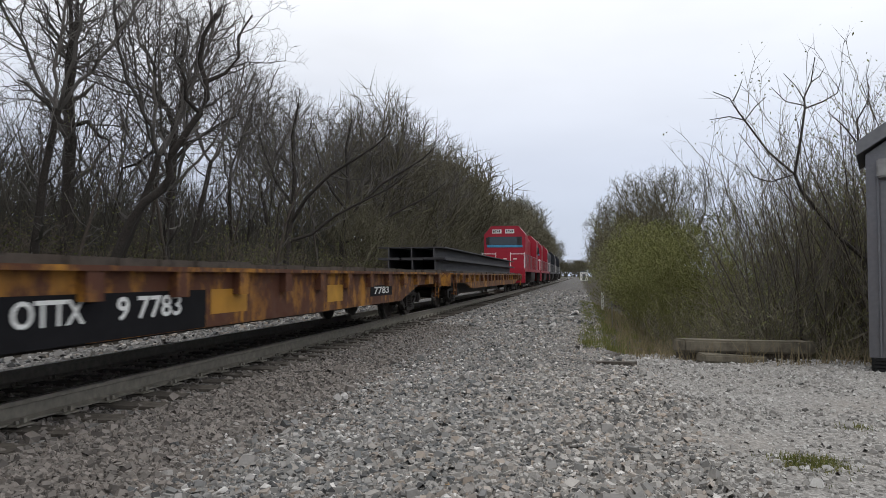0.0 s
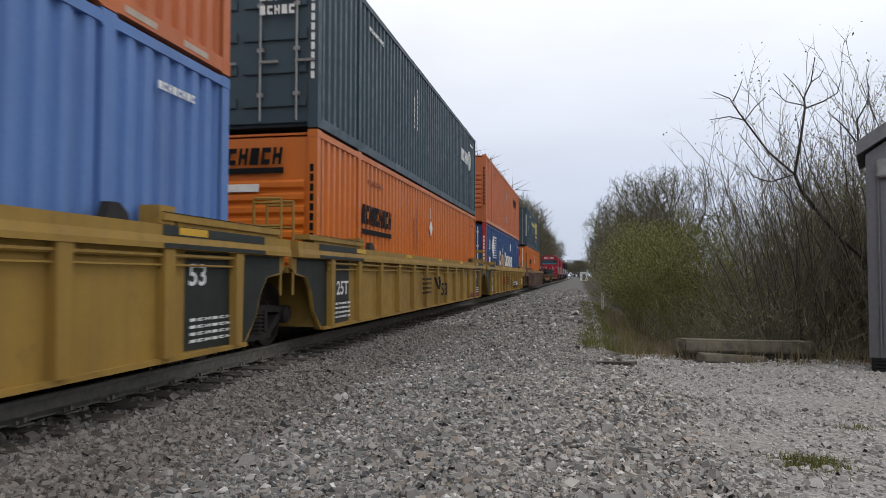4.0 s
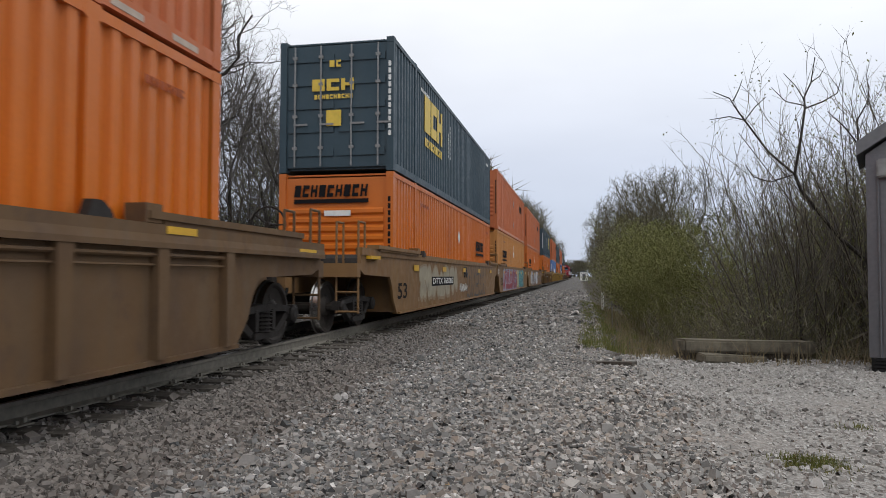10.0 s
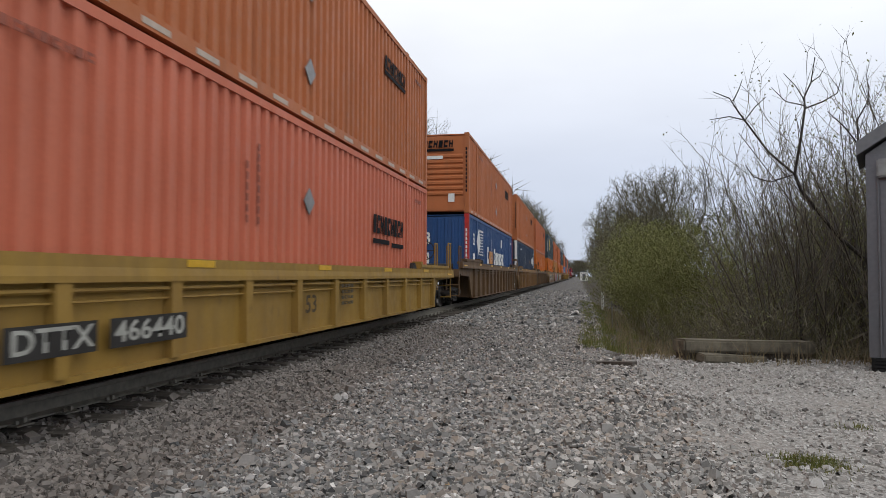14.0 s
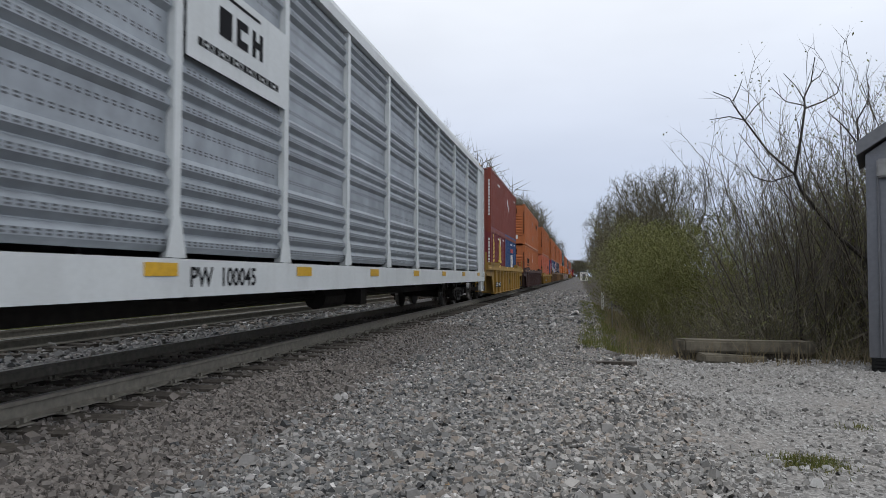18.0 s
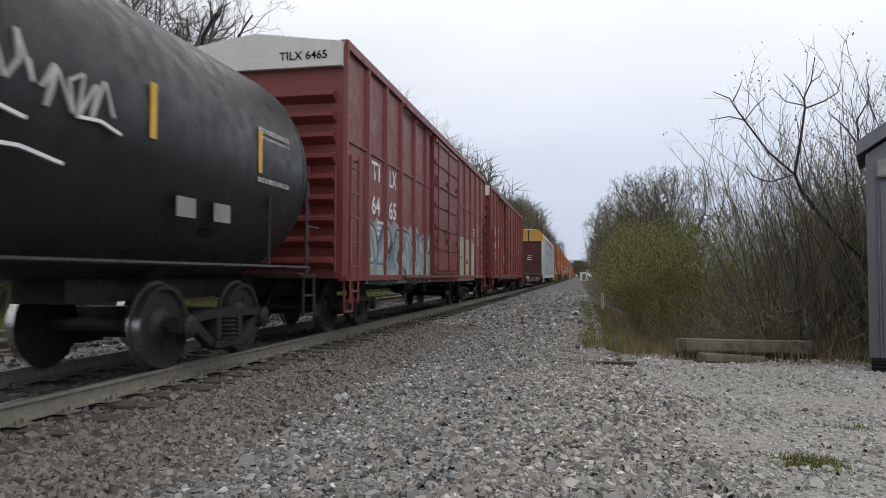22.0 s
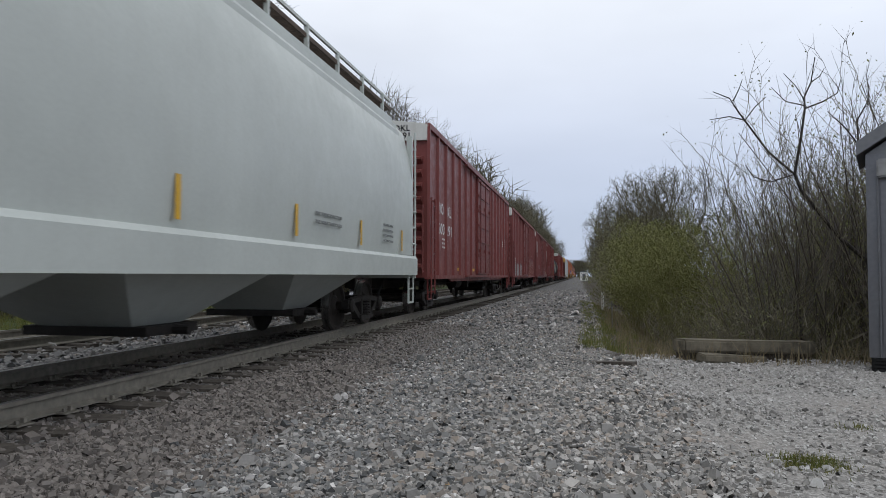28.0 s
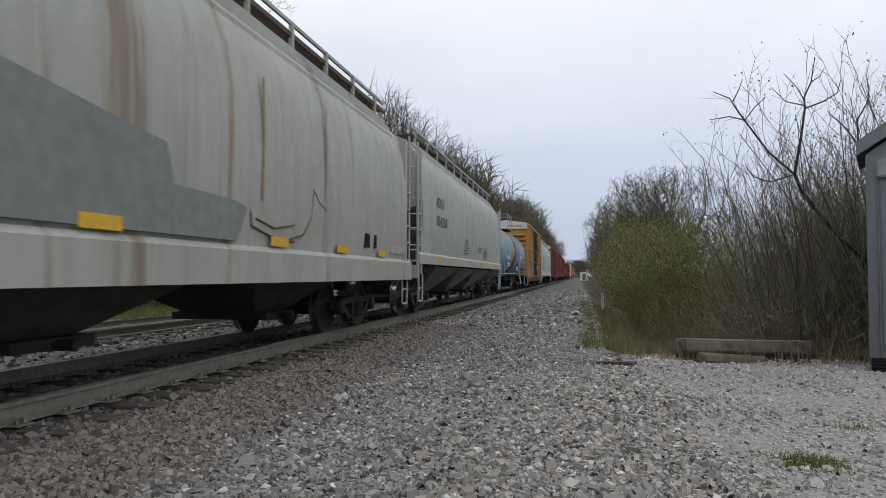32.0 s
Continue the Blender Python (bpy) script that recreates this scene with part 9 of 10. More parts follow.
    arching = [([(0, 0, -0.8), (0.1, 0, 2.0), (0.2, 0.1, 4.2), (0.5, 0.1, 6.0), (0.6, 0.0, 8.0), (0.4, 0.1, 10.5), (0.8, 0, 12.6)], 0.26, 0.07),
               ([(0.3, 0.1, 5.0), (1.4, -0.3, 6.6), (2.9, -0.6, 8.0), (4.4, -0.8, 8.9), (5.8, -0.9, 9.8), (6.6, -0.9, 10.6)], 0.13, 0.04),
               ([(0.2, 0.1, 3.9), (1.6, 0.5, 4.4), (3.0, 0.9, 5.6), (4.8, 1.2, 6.6), (6.4, 1.3, 7.4), (7.6, 1.3, 8.4)], 0.12, 0.035),
               ([(0.5, 0.1, 6.2), (-0.6, 0.4, 7.6), (-1.4, 0.6, 9.4), (-2.0, 0.5, 11.4)], 0.12, 0.04)]
    m = grown(381, "arching_tree", M["bark_dark"], M["twig_grey"], arching, broad, [(0, 0.5, 1.0, 9, 3.0), (1, 0.15, 1.0, 11, 2.6), (2, 0.15, 1.0, 11, 2.4), (3, 0.2, 1.0, 8, 2.8)])
    for x, y, rz, k, lb in ((-12.9, 40.5, 0.1956, 1.0, "dark tree with limbs arching towards the track"), (-13.4, 52.0, 0.3, 1.12, "tall tree reaching over the second track"), (-13.5, 15.0, 2.7, 0.9, "dark forked tree at the edge of the wood")):
        plant("arching_tree", lb, "tree", "", m, x, y, rz, k)
    y = 4.0
    while y < 110:
        x = -rnd.uniform(11.5, 18.0)
        k = rnd.uniform(0.86, 1.06) * (1 + max(0, y - 30) / 170)
        plant("tree", "tall bare tree with dark forked limbs in the wood", "tree", "trees of the wood", tall[rnd.randrange(4)], x, y, rnd.uniform(0, 6.28), k)
        y += rnd.uniform(2.0, 3.5) * (1 + max(0, y) / 90)
    y = 2.0
    while y < 90:
        x = -rnd.uniform(10.0, 17.0)
        plant("young_tree", "slender bare tree with budding twigs in the wood", "tree", "young trees of the wood", slim[rnd.randrange(3)], x, y, rnd.uniform(0, 6.28), rnd.uniform(0.6, 1.0))
        y += rnd.uniform(1.2, 2.2) * (1 + max(0, y) / 50)
    y = 2.0
    while y < 80:
        x = -rnd.uniform(11.5, 14.5)
        plant("bush", "leggy brown bush at the edge of the wood", "bush", "bushes at the wood's edge", brush[rnd.randrange(3)], x, y, rnd.uniform(0, 6.28), rnd.uniform(0.7, 1.1))
        y += rnd.uniform(0.9, 1.8) * (1 + max(0, y) / 45)
    far_wood(rnd)


def thicket(name, label, material, seed, n, place, h0, h1, lean=0.35, r=0.011):
    """Bent bare stems with side twigs, joined into one sheet of stuff."""
    rnd = random.Random(seed)
    t = Tubes()
    for _ in range(n):
        x, y = place(rnd)
        h = rnd.uniform(h0, h1)
        p = Vector((x, y, gz(x, y) - 0.05))
        d = Vector((rnd.gauss(0, lean), rnd.gauss(0, lean), 1))
        pts, dd = wander(rnd, p, d, h, 3, 0.28, -0.02)
        t.add(pts[:3], [r * h / 3, r * h / 4, r * h / 6], 3)
        t.spike(pts[2], pts[3], r * h / 6)
        for _ in range(5):
            i = rnd.randrange(1, 3)
            q = pts[i].lerp(pts[i + 1], rnd.random())
            e = q + Vector((rnd.gauss(0, 0.5), rnd.gauss(0, 0.5), rnd.uniform(0.05, 0.7))) * h * 0.22
            t.spike(q, e, r * 0.7)
    tagged(new(name, quick(name, t.v, t.f, material)), label, "undergrowth", kind="stuff")


def scatter(meshes_vf, spots, name, label, material):
    """Many copies of a simple tree joined into one far wood."""
    vs, fs, n = [], [], 0
    for x, y, k, a, i in spots:
        v, f = meshes_vf[i]
        c, s = math.cos(a) * k, math.sin(a) * k
        p = np.empty_like(v)
        p[:, 0] = v[:, 0] * c - v[:, 1] * s + x
        p[:, 1] = v[:, 0] * s + v[:, 1] * c + y
        p[:, 2] = v[:, 2] * k + gz(x, y)
        vs.append(p)
        fs += [tuple(j + n for j in q) for q in f]
        n += len(v)
    me = bpy.data.meshes.new(name)
    me.from_pydata(np.concatenate(vs).tolist(), [], fs)
    me.materials.append(material)
    ob = new(name, me)
    return tagged(ob, label, "woodland", kind="stuff")


def joined_vf(meshes):
    """Vertices and faces of a tree's trunk and crown as one."""
    v, f, n = [], [], 0
    for me in meshes:
        v += [tuple(p.co) for p in me.vertices]
        f += [tuple(i + n for i in p.vertices) for p in me.polygons]
        n = len(v)
    for me in meshes:
        bpy.data.meshes.remove(me)
    return np.array(v), f


def far_wood(rnd):
    # slender stems that fill the depth of the wood
    poles = [joined_vf(forest_tree(400 + i, 12.0, 0.09, 0.6, 5, 0.2, "far", M["twig"], M["twig"], (0.95, 0.95, 0), 0.010, 0, 3, 1.2)) for i in range(4)]
    spots = []
    for _ in range(430):
        y = -2 + 105 * rnd.random() ** 1.15
        x = -14.5 - 27 * rnd.random()
        spots.append((x, y, rnd.uniform(0.5, 0.9) * (1 + (abs(x) - 13) * 0.008), rnd.uniform(0, 6.28), rnd.randrange(4)))
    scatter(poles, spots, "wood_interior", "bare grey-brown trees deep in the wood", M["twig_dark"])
    heads = [joined_vf(forest_tree(410 + i, 15.0, 0.2, 0.25, 9, 0.34, "far", M["twig"], M["twig"], (1.0, 0.98, 0), 0.024, 0, 3, 1.5)) for i in range(3)]
    # plainer trees for the far end of the line
    heads += [joined_vf(forest_tree(420 + i, 15.0, 0.22, 0.16, 9, 0.36, "far", M["twig"], M["twig"], (0.95, 0.95, 0), 0.05, 0, 3, 1.9)) for i in range(3)]
    spots = []
    for _ in range(46):
        y = 58 + 70 * rnd.random()
        spots.append((-13.0 - 12 * rnd.random() ** 1.4, y, rnd.uniform(0.9, 1.1) * (1.12 + 0.2 * (y - 58) / 70), rnd.uniform(0, 6.28), rnd.randrange(3)))
    for _ in range(120):
        y = 105 + 420 * rnd.random() ** 1.6
        spots.append((-13.0 - y * 0.004 - 12 * rnd.random() ** 1.6, y, rnd.uniform(0.85, 1.1) * (1.32 + 0.5 * min(1, (y - 105) / 190)), rnd.uniform(0, 6.28), 3 + rnd.randrange(3)))
    for _ in range(60):
        y = 50 + 140 * rnd.random() ** 1.3
        spots.append((-10.4 - 3 * rnd.random(), y, rnd.uniform(0.36, 0.62), rnd.uniform(0, 6.28), rnd.randrange(3) if y < 80 else 3 + rnd.randrange(3)))
    scatter(heads, spots, "far_wood_beyond_second_track", "distant budding wood lining the railway", M["twig_far"])
    spots = []
    for _ in range(60):
        y = 88 + 380 * rnd.random() ** 1.5
        spots.append((10.2 + y * 0.006 + 14 * rnd.random() ** 1.4, y, rnd.uniform(0.52, 0.7) * (1 + 0.6 * min(1, (y - 60) / 120)), rnd.uniform(0, 6.28), 3 + rnd.randrange(3)))
    scatter(heads, spots, "far_wood_beside_ballast", "distant leafless trees on the other bank", M["twig_far"])
    spots = []
    stout = [joined_vf(forest_tree(425, 15.0, 0.4, 0.1, 9, 0.4, "far", M["twig"], M["twig"], (0.9, 0.9, 0), 0.16, 0, 3, 2.4))]
    for _ in range(70):
        spots.append((rnd.uniform(-24, 40), rnd.uniform(520, 600), rnd.uniform(0.7, 0.95), rnd.uniform(0, 6.28), 0))
    scatter(stout, spots, "wood_at_the_bend", "wood closing the line where it bends away", M["twig_far"])
    # undergrowth and inner stems share the shade-darkened twig colour
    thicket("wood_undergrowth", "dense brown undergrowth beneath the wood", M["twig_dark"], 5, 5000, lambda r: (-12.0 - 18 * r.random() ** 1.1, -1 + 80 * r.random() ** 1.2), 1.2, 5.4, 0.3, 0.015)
    thicket("wood_depth", "close-set stems deep in the wood, coloured dark for its shade", M["twig_dark"], 7, 5200, lambda r: (-20 - 22 * r.random(), 2 + 84 * r.random()), 3.5, 9.0, 0.16, 0.026)
    thicket("wood_edge_saplings", "olive-brown saplings in bud along the wood's edge", M["twig_olive"], 6, 1300, lambda r: (-11.4 - 4 * r.random(), -1 + 99 * r.random() ** 1.1), 0.8, 3.2, 0.4, 0.012)


def fan_shrub(seed, height, stems, name, bark, twig, h, leaves, leaf_mat, leaf_size, lean=0.24, r=0.022, length=2.3, loose=0.1):
    """A clump of stems that rise from one stool and fan out."""
    rnd = random.Random(seed)
    trunks, rows = [], []
    for k in range(stems):
        a = rnd.uniform(0, 6.28)
        out = abs(rnd.gauss(0, lean))
        hh = height * rnd.uniform(0.6, 1.0)
        p, d = Vector((math.cos(a) * 0.1, math.sin(a) * 0.1, -0.25)), Vector((math.cos(a) * out, math.sin(a) * out, 1))
        pts = [p]
        for i in range(6):
            d = (d + Vector((rnd.gauss(0, 0.10), rnd.gauss(0, 0.10), 0.06))).normalized()
            p = p + d * hh / 6
            pts.append(p)
        trunks.append((pts, r * rnd.uniform(0.7, 1.2), 0.006))
        rows += [(k, 0.18, 1.0, 8, length)]
    return grown(seed, name, bark, twig, trunks, h, rows, leaves, leaf_mat, leaf_size, loose)


def build_right_bank():
    rnd = random.Random(99)
    upright = Habit((0.40, 0.26, 0.30), (0.24, 0.26, 0.2), (0.10, 0.09, 0.08), (0.95, 0.9, 0), (0.55, 0.6, 0.6), 0.5, None, 0.0045)
    tangle = Habit((0.34, 0.22, 0.24), (0.42, 0.45, 0.4), (0.0, -0.01, 0.02), (0.9, 0.85, 0), (0.85, 0.9, 0.85), 0.55, None, 0.0042)
    soft = Habit((0.34, 0.24, 0.17), (0.24, 0.26, 0.26), (0.06, 0.05, 0.05), (0.9, 0.85, 0), (0.7, 0.75, 0.75), 0.55, None, 0.005)
    back = [joined_vf(fan_shrub(430 + i, 5.9, 5, "far", M["twig"], M["twig"], upright, 0, None, 0, 0.2, 0.03, 1.6)) for i in range(3)]
    spots = []
    for _ in range(60):
        y = 16.5 + 15 * rnd.random()
        x = 5.9 + y * 0.19 + rnd.random() * (y * 0.24)
        spots.append((x, y, rnd.uniform(0.72, 1.0), rnd.uniform(0, 6.28), rnd.randrange(3)))
    scatter(back, spots, "bank_backwood", "dense budding brush behind the shrubs of the bank", M["twig_olive"])
    stem = [fan_shrub(500 + i, 6.1, 5, "upright_shrub", M["bark"], M["twig_grey"] if i % 2 else M["twig_tan"], upright, 260, M["bud"], 0.022, 0.30, 0.022, 2.05) for i in range(4)]
    thorn = [fan_shrub(510 + i, 2.6, 5, "shrub", M["bark"], M["twig_tan"], tangle, 420, M["bud"], 0.022, 0.5, 0.018, 1.7) for i in range(4)]
    green = [fan_shrub(520 + i, 3.4, 6, "leafy_shrub", M["twig_olive"], M["twig_olive"], soft, 6500, M["leaf"], 0.022, 0.26, 0.02, 1.5, 0.09) for i in range(3)]
    # the forked small tree beside the cabinet, its limb ends set with upturned twigs
    fork = [([(0.1, 0, -1.5), (0.03, 0, -0.4), (0.03, 0, 0.1), (-0.03, 0, 1.05), (-0.17, 0, 1.5)], 0.07, 0.055),
            ([(-0.17, 0, 1.5), (-0.55, 0.05, 1.85), (-0.85, 0.1, 2.25), (-1.2, 0.12, 2.72), (-1.29, 0.15, 3.0)], 0.04, 0.033),
            ([(-1.29, 0.15, 3.0), (-1.72, 0.2, 3.4), (-2.1, 0.25, 3.96), (-2.22, 0.28, 4.15), (-2.35, 0.3, 4.38), (-2.65, 0.3, 4.5)], 0.026, 0.008),
            ([(-2.12, 0.25, 3.98), (-2.4, 0.2, 4.03), (-2.75, 0.2, 3.97)], 0.014, 0.006),
            ([(-2.3, 0.28, 4.32), (-2.18, 0.3, 4.55), (-2.12, 0.3, 4.72)], 0.012, 0.006),
            ([(-2.1, 0.25, 3.98), (-1.95, 0.2, 4.2), (-1.75, 0.2, 4.38)], 0.012, 0.006),
            ([(-1.29, 0.15, 3.0), (-1.2, 0.1, 3.6), (-1.12, 0.1, 4.12), (-1.12, 0.1, 4.36), (-1.0, 0.1, 4.62), (-0.95, 0.05, 5.05)], 0.026, 0.007),
            ([(-1.12, 0.1, 4.3), (-1.27, 0.1, 4.55), (-1.47, 0.12, 4.78)], 0.014, 0.006),
            ([(-1.12, 0.1, 4.15), (-0.85, 0.0, 4.25), (-0.6, 0.0, 4.4), (-0.52, 0.0, 4.68)], 0.016, 0.006),
            ([(-1.1, 0.1, 4.2), (-1.4, 0.2, 4.3), (-1.65, 0.2, 4.55)], 0.014, 0.006),
            ([(-1.0, 0.1, 4.62), (-0.85, 0.1, 4.72), (-0.76, 0.1, 4.87)], 0.010, 0.005),
            ([(-1.29, 0.15, 3.0), (-1.65, 0.3, 2.88), (-1.92, 0.35, 2.98), (-2.05, 0.4, 3.2)], 0.016, 0.007),
            ([(-0.17, 0, 1.5), (0.02, -0.1, 2.05), (-0.02, -0.1, 2.55), (-0.25, 0, 3.5), (-0.48, 0, 3.8), (-0.72, 0.1, 4.1)], 0.036, 0.008),
            ([(-0.25, 0, 3.5), (-0.2, 0.1, 3.95), (0.0, 0.1, 4.3), (0.02, 0.1, 4.55)], 0.018, 0.007),
            ([(-0.05, -0.1, 2.7), (0.2, -0.2, 3.3), (0.12, -0.2, 3.8), (0.2, -0.2, 4.2)], 0.02, 0.007)]
    stub = Habit((0.3, 0.2), (0.2, 0.2), (0.14, 0.16), (0.5, 0), (0.6, 0.6), 0.45, None, 0.0055)
    rows = [(2, 0.4, 1.0, 3, 0.7), (3, 0.3, 1.0, 2, 0.5), (6, 0.4, 0.95, 4, 0.7), (8, 0.2, 1.0, 3, 0.5), (9, 0.3, 1.0, 2, 0.5), (11, 0.3, 1.0, 3, 0.6), (12, 0.4, 1.0, 5, 0.7), (13, 0.3, 1.0, 3, 0.5), (14, 0.2, 1.0, 3, 0.6)]
    m = grown(530, "forked_tree", M["bark_dark"], M["bark"], fork, stub, rows)
    for x, y, rz, k, lb in ((10.2, 13.2, 0.1956, 1.0, "small bare forked tree with upturned twigs"), (12.1, 13.5, 1.9, 1.08, "small bare tree leaning above the shrubs")):
        plant("forked_tree", lb, "tree", "", m, x, y, rz, k).location.z = -0.2
    for _ in range(72):
        y = 12.6 + 9 * rnd.random() ** 1.2
        x = 7.9 + (y - 11.4) * 0.30 + rnd.random() * (4.0 + 0.05 * y)
        near_edge = min(1.0, 0.56 + (x - 7.7 - (y - 11.4) * 0.27) * 0.26)
        plant("upright_shrub", "upright bare shrub with thin grey stems", "bush", "upright shrubs on the bank", stem[rnd.randrange(4)], x, y, rnd.uniform(0, 6.28), rnd.uniform(0.82, 1.08) * near_edge)
    for _ in range(40):
        y = 11.7 + 8 * rnd.random() ** 1.2
        x = 7.7 + 0.16 * (y - 11) + rnd.random() ** 1.2 * (4.0 + 0.1 * y)
        plant("shrub", "tangled leafless brown shrub on the bank", "bush", "shrubs on the bank", thorn[rnd.randrange(4)], x, y, rnd.uniform(0, 6.28), rnd.uniform(0.6, 1.0))
    for x, y, k in ((7.0, 22.5, 0.55), (7.5, 20.3, 0.7), (8.2, 21.0, 0.9), (7.4, 24.0, 0.9), (8.1, 23.0, 1.0), (8.9, 22.4, 1.02), (7.4, 27.0, 1.0), (8.4, 26.4, 1.1), (9.6, 25.0, 1.1), (7.9, 29.5, 1.05), (9.0, 30.0, 1.2), (10.2, 18.6, 0.8), (8.9, 15.2, 0.5), (11.3, 15.2, 1.1), (9.8, 19.8, 0.9), (11.6, 16.6, 1.2)):
        plant("leafy_shrub", "tall shrub in fresh yellow-green bud", "bush", "green shrubs on the bank", green[rnd.randrange(3)], x - (0.15 if y > 19 else 0.0), y, rnd.uniform(0, 6.28), k * (1.16 if y > 19 else 1.0))
    for _ in range(30):
        y = 32 + 44 * rnd.random()
        x = 7.4 + rnd.random() ** 1.3 * 8
        plant("shrub", "dark brown shrub along the ballast", "bush", "shrubs along the ballast", thorn[rnd.randrange(4)], x, y, rnd.uniform(0, 6.28), rnd.uniform(1.2, 1.9))
    crowns = [forest_tree(540 + i, 11.4, 0.15, 0.3, 9, 0.36, "round_tree", M["bark"], M["twig_far"], (0.95, 0.9, 0.8, 0), 0.012, 0, 4, 1.1) for i in range(2)]
    for x, y, k in ((10.3, 64, 0.98), (12.4, 68, 1.06), (15.0, 66, 0.98), (10.0, 78, 1.0), (13.0, 78, 1.1), (8.8, 70, 0.62), (9.4, 92, 1.0)):
        plant("round_tree", "round-headed bare tree on the far bank", "tree", "round trees on the bank", crowns[rnd.randrange(2)], x, y, rnd.uniform(0, 6.28), k)
    thicket("bank_thicket", "tangle of bare tan stems on the bank", M["twig_tan"], 8, 2800, lambda r: (7.4 + 6.5 * r.random() ** 1.1, 11.8 + 20 * r.random() ** 1.5), 0.4, 2.3, 0.6, 0.008)
    thicket("bank_saplings", "olive saplings in bud among the bare stems", M["twig_olive"], 9, 1900, lambda r: (7.4 + 6.5 * r.random(), 12.2 + 20 * r.random() ** 1.4), 0.8, 2.9, 0.35, 0.007)


build_woods()
build_right_bank()


# ---- trackside things ----
def build_slab():
    bm = B()
    box(bm, -1.12, 1.12, -0.17, 0.17, -0.07, 0.12)
    bmesh.ops.bevel(bm, geom=bm.edges[:], offset=0.03, segments=2, affect="EDGES")
    bmesh.ops.subdivide_edges(bm, edges=bm.edges[:], cuts=2, use_grid_fill=True)
    for q in bm.verts:
        q.co += Vector((noise.noise(q.co * 3), noise.noise(q.co * 3 + Vector((5, 0, 0))), noise.noise(q.co * 4 + Vector((0, 9, 0))))) * 0.02
    ob = thing("culvert_headwall", "mossy weathered concrete headwall lying at the gravel's edge", "concrete wall", bm=bm, material=M["concrete"])
    ob.matrix_basis = pose(7.62, 11.15, -0.07, 0, 2, 24)
    # added block in dark tie colour, painting the shade below the slab's lip
    bm = B()
    box(bm, -1.05, 1.05, -0.06, 0.15, -0.4, -0.06)
    part("footing", bm, M["tie"], ob, "recessed footing, coloured dark for the shade under the slab")
    bm = B()
    box(bm, -0.55, 0.55, -0.1, 0.1, -0.05, 0.07)
    bmesh.ops.bevel(bm, geom=bm.edges[:], offset=0.02, segments=2, affect="EDGES")
    for q in bm.verts:
        q.co += Vector((noise.noise(q.co * 5), noise.noise(q.co * 5 + Vector((5, 0, 0))), noise.noise(q.co * 6))) * 0.025
    ob = thing("broken_concrete", "broken lump of weathered concrete before the headwall", "concrete", bm=bm, material=M["concrete"])
    ob.matrix_basis = pose(7.35, 10.72, -0.2, 0, 4, 30)
    bm = B()
    box(bm, -0.3, 0.3, -0.06, 0.06, -0.02, 0.03)
    ob = thing("plank", "weathered grey plank half buried in ballast", "plank", bm=bm, material=M["tie"])
    ob.matrix_basis = pose(5.68, 10.0, gz(5.68, 10.0) + 0.02, 3, -4, -35)


def build_cabinet():
    """Grey metal equipment cabinet with an overhanging gable roof."""
    c = thing("equipment_cabinet", "grey metal trackside equipment cabinet with gable roof", "cabinet")
    c.matrix_basis = pose(8.86, 9.9, gz(8.86, 9.9), 0, 0, -21)
    bm = B()
    box(bm, 0, 1.5, 0, 1.3, 0.19, 2.82)
    part("body", bm, M["alu"], c)
    bm = B()
    prism(bm, [(-0.10, 2.80), (0.75, 3.36), (1.60, 2.80), (1.60, 2.98), (0.75, 3.56), (-0.10, 2.98)], "y", -0.12, 1.42)
    prism(bm, [(0.0, 2.82), (1.5, 2.82), (0.75, 3.34)], "y", 0.0, 1.3)
    part("roof", bm, M["alu_dark"], c)
    bm = B()
    box(bm, 0.16, 1.3, -0.025, -0.001, 0.35, 2.45)
    part("door", bm, M["alu"], c)
    bm = B()
    box(bm, 0.12, 0.40, -0.12, -0.001, 2.5, 2.74)
    bmesh.ops.bevel(bm, geom=bm.edges[:], offset=0.02, segments=2, affect="EDGES")
    part("lamp_box", bm, CDOOR, c, "pale grey lamp housing above the door")
    bm = B()
    rod(bm, (0.13, -0.02, 0.19), (0.13, -0.02, 2.5), 0.012, 6)
    part("conduit", bm, M["alu_dark"], c)
    bm = B()
    box(bm, 0.02, 1.48, 0.02, 1.28, 0.0, 0.19)
    part("plinth", bm, M["rubber"], c)
    for k in range(4):
        bm = B()
        box(bm, 0.05, 0.2, -0.02, 0.019, 0.02 + k * 0.045, 0.045 + k * 0.045)
        part("vent_slat", bm, M["rubber"], c)


def post(x, y, h, r, mat, label, name="marker_post"):
    bm = B()
    rod(bm, (0, 0, -0.2), (0, 0, h), r, 8)
    ob = thing(name, label, "post", bm=bm, material=mat)
    ob.location = (x, y, gz(x, y))


def build_far_bungalow():
    c = thing("signal_bungalow", "small white signal bungalow far down the line", "shed")
    c.location = (6.1, 190, gz(4, 190))
    bm = B()
    box(bm, -1.05, 1.05, -1.2, 1.2, 0, 2.25)
    part("wall", bm, M["white"], c)
    bm = B()
    prism(bm, [(-1.15, 2.25), (1.15, 2.25), (0.7, 2.65), (-0.7, 2.65)], "y", -1.3, 1.3)
    part("roof", bm, M["alu"], c)
    bm = B()
    box(bm, -0.4, 0.4, -1.23, -1.2, 0.1, 1.8)
    part("door", bm, M["alu"], c)


build_slab()
build_cabinet()
post(6.13, 30.8, 0.75, 0.05, M["white"], "short white marker post at the ballast edge")
post(6.0, 18.5, 0.75, 0.012, M["alu"], "thin pale stake in the grass", "stake")
build_far_bungalow()


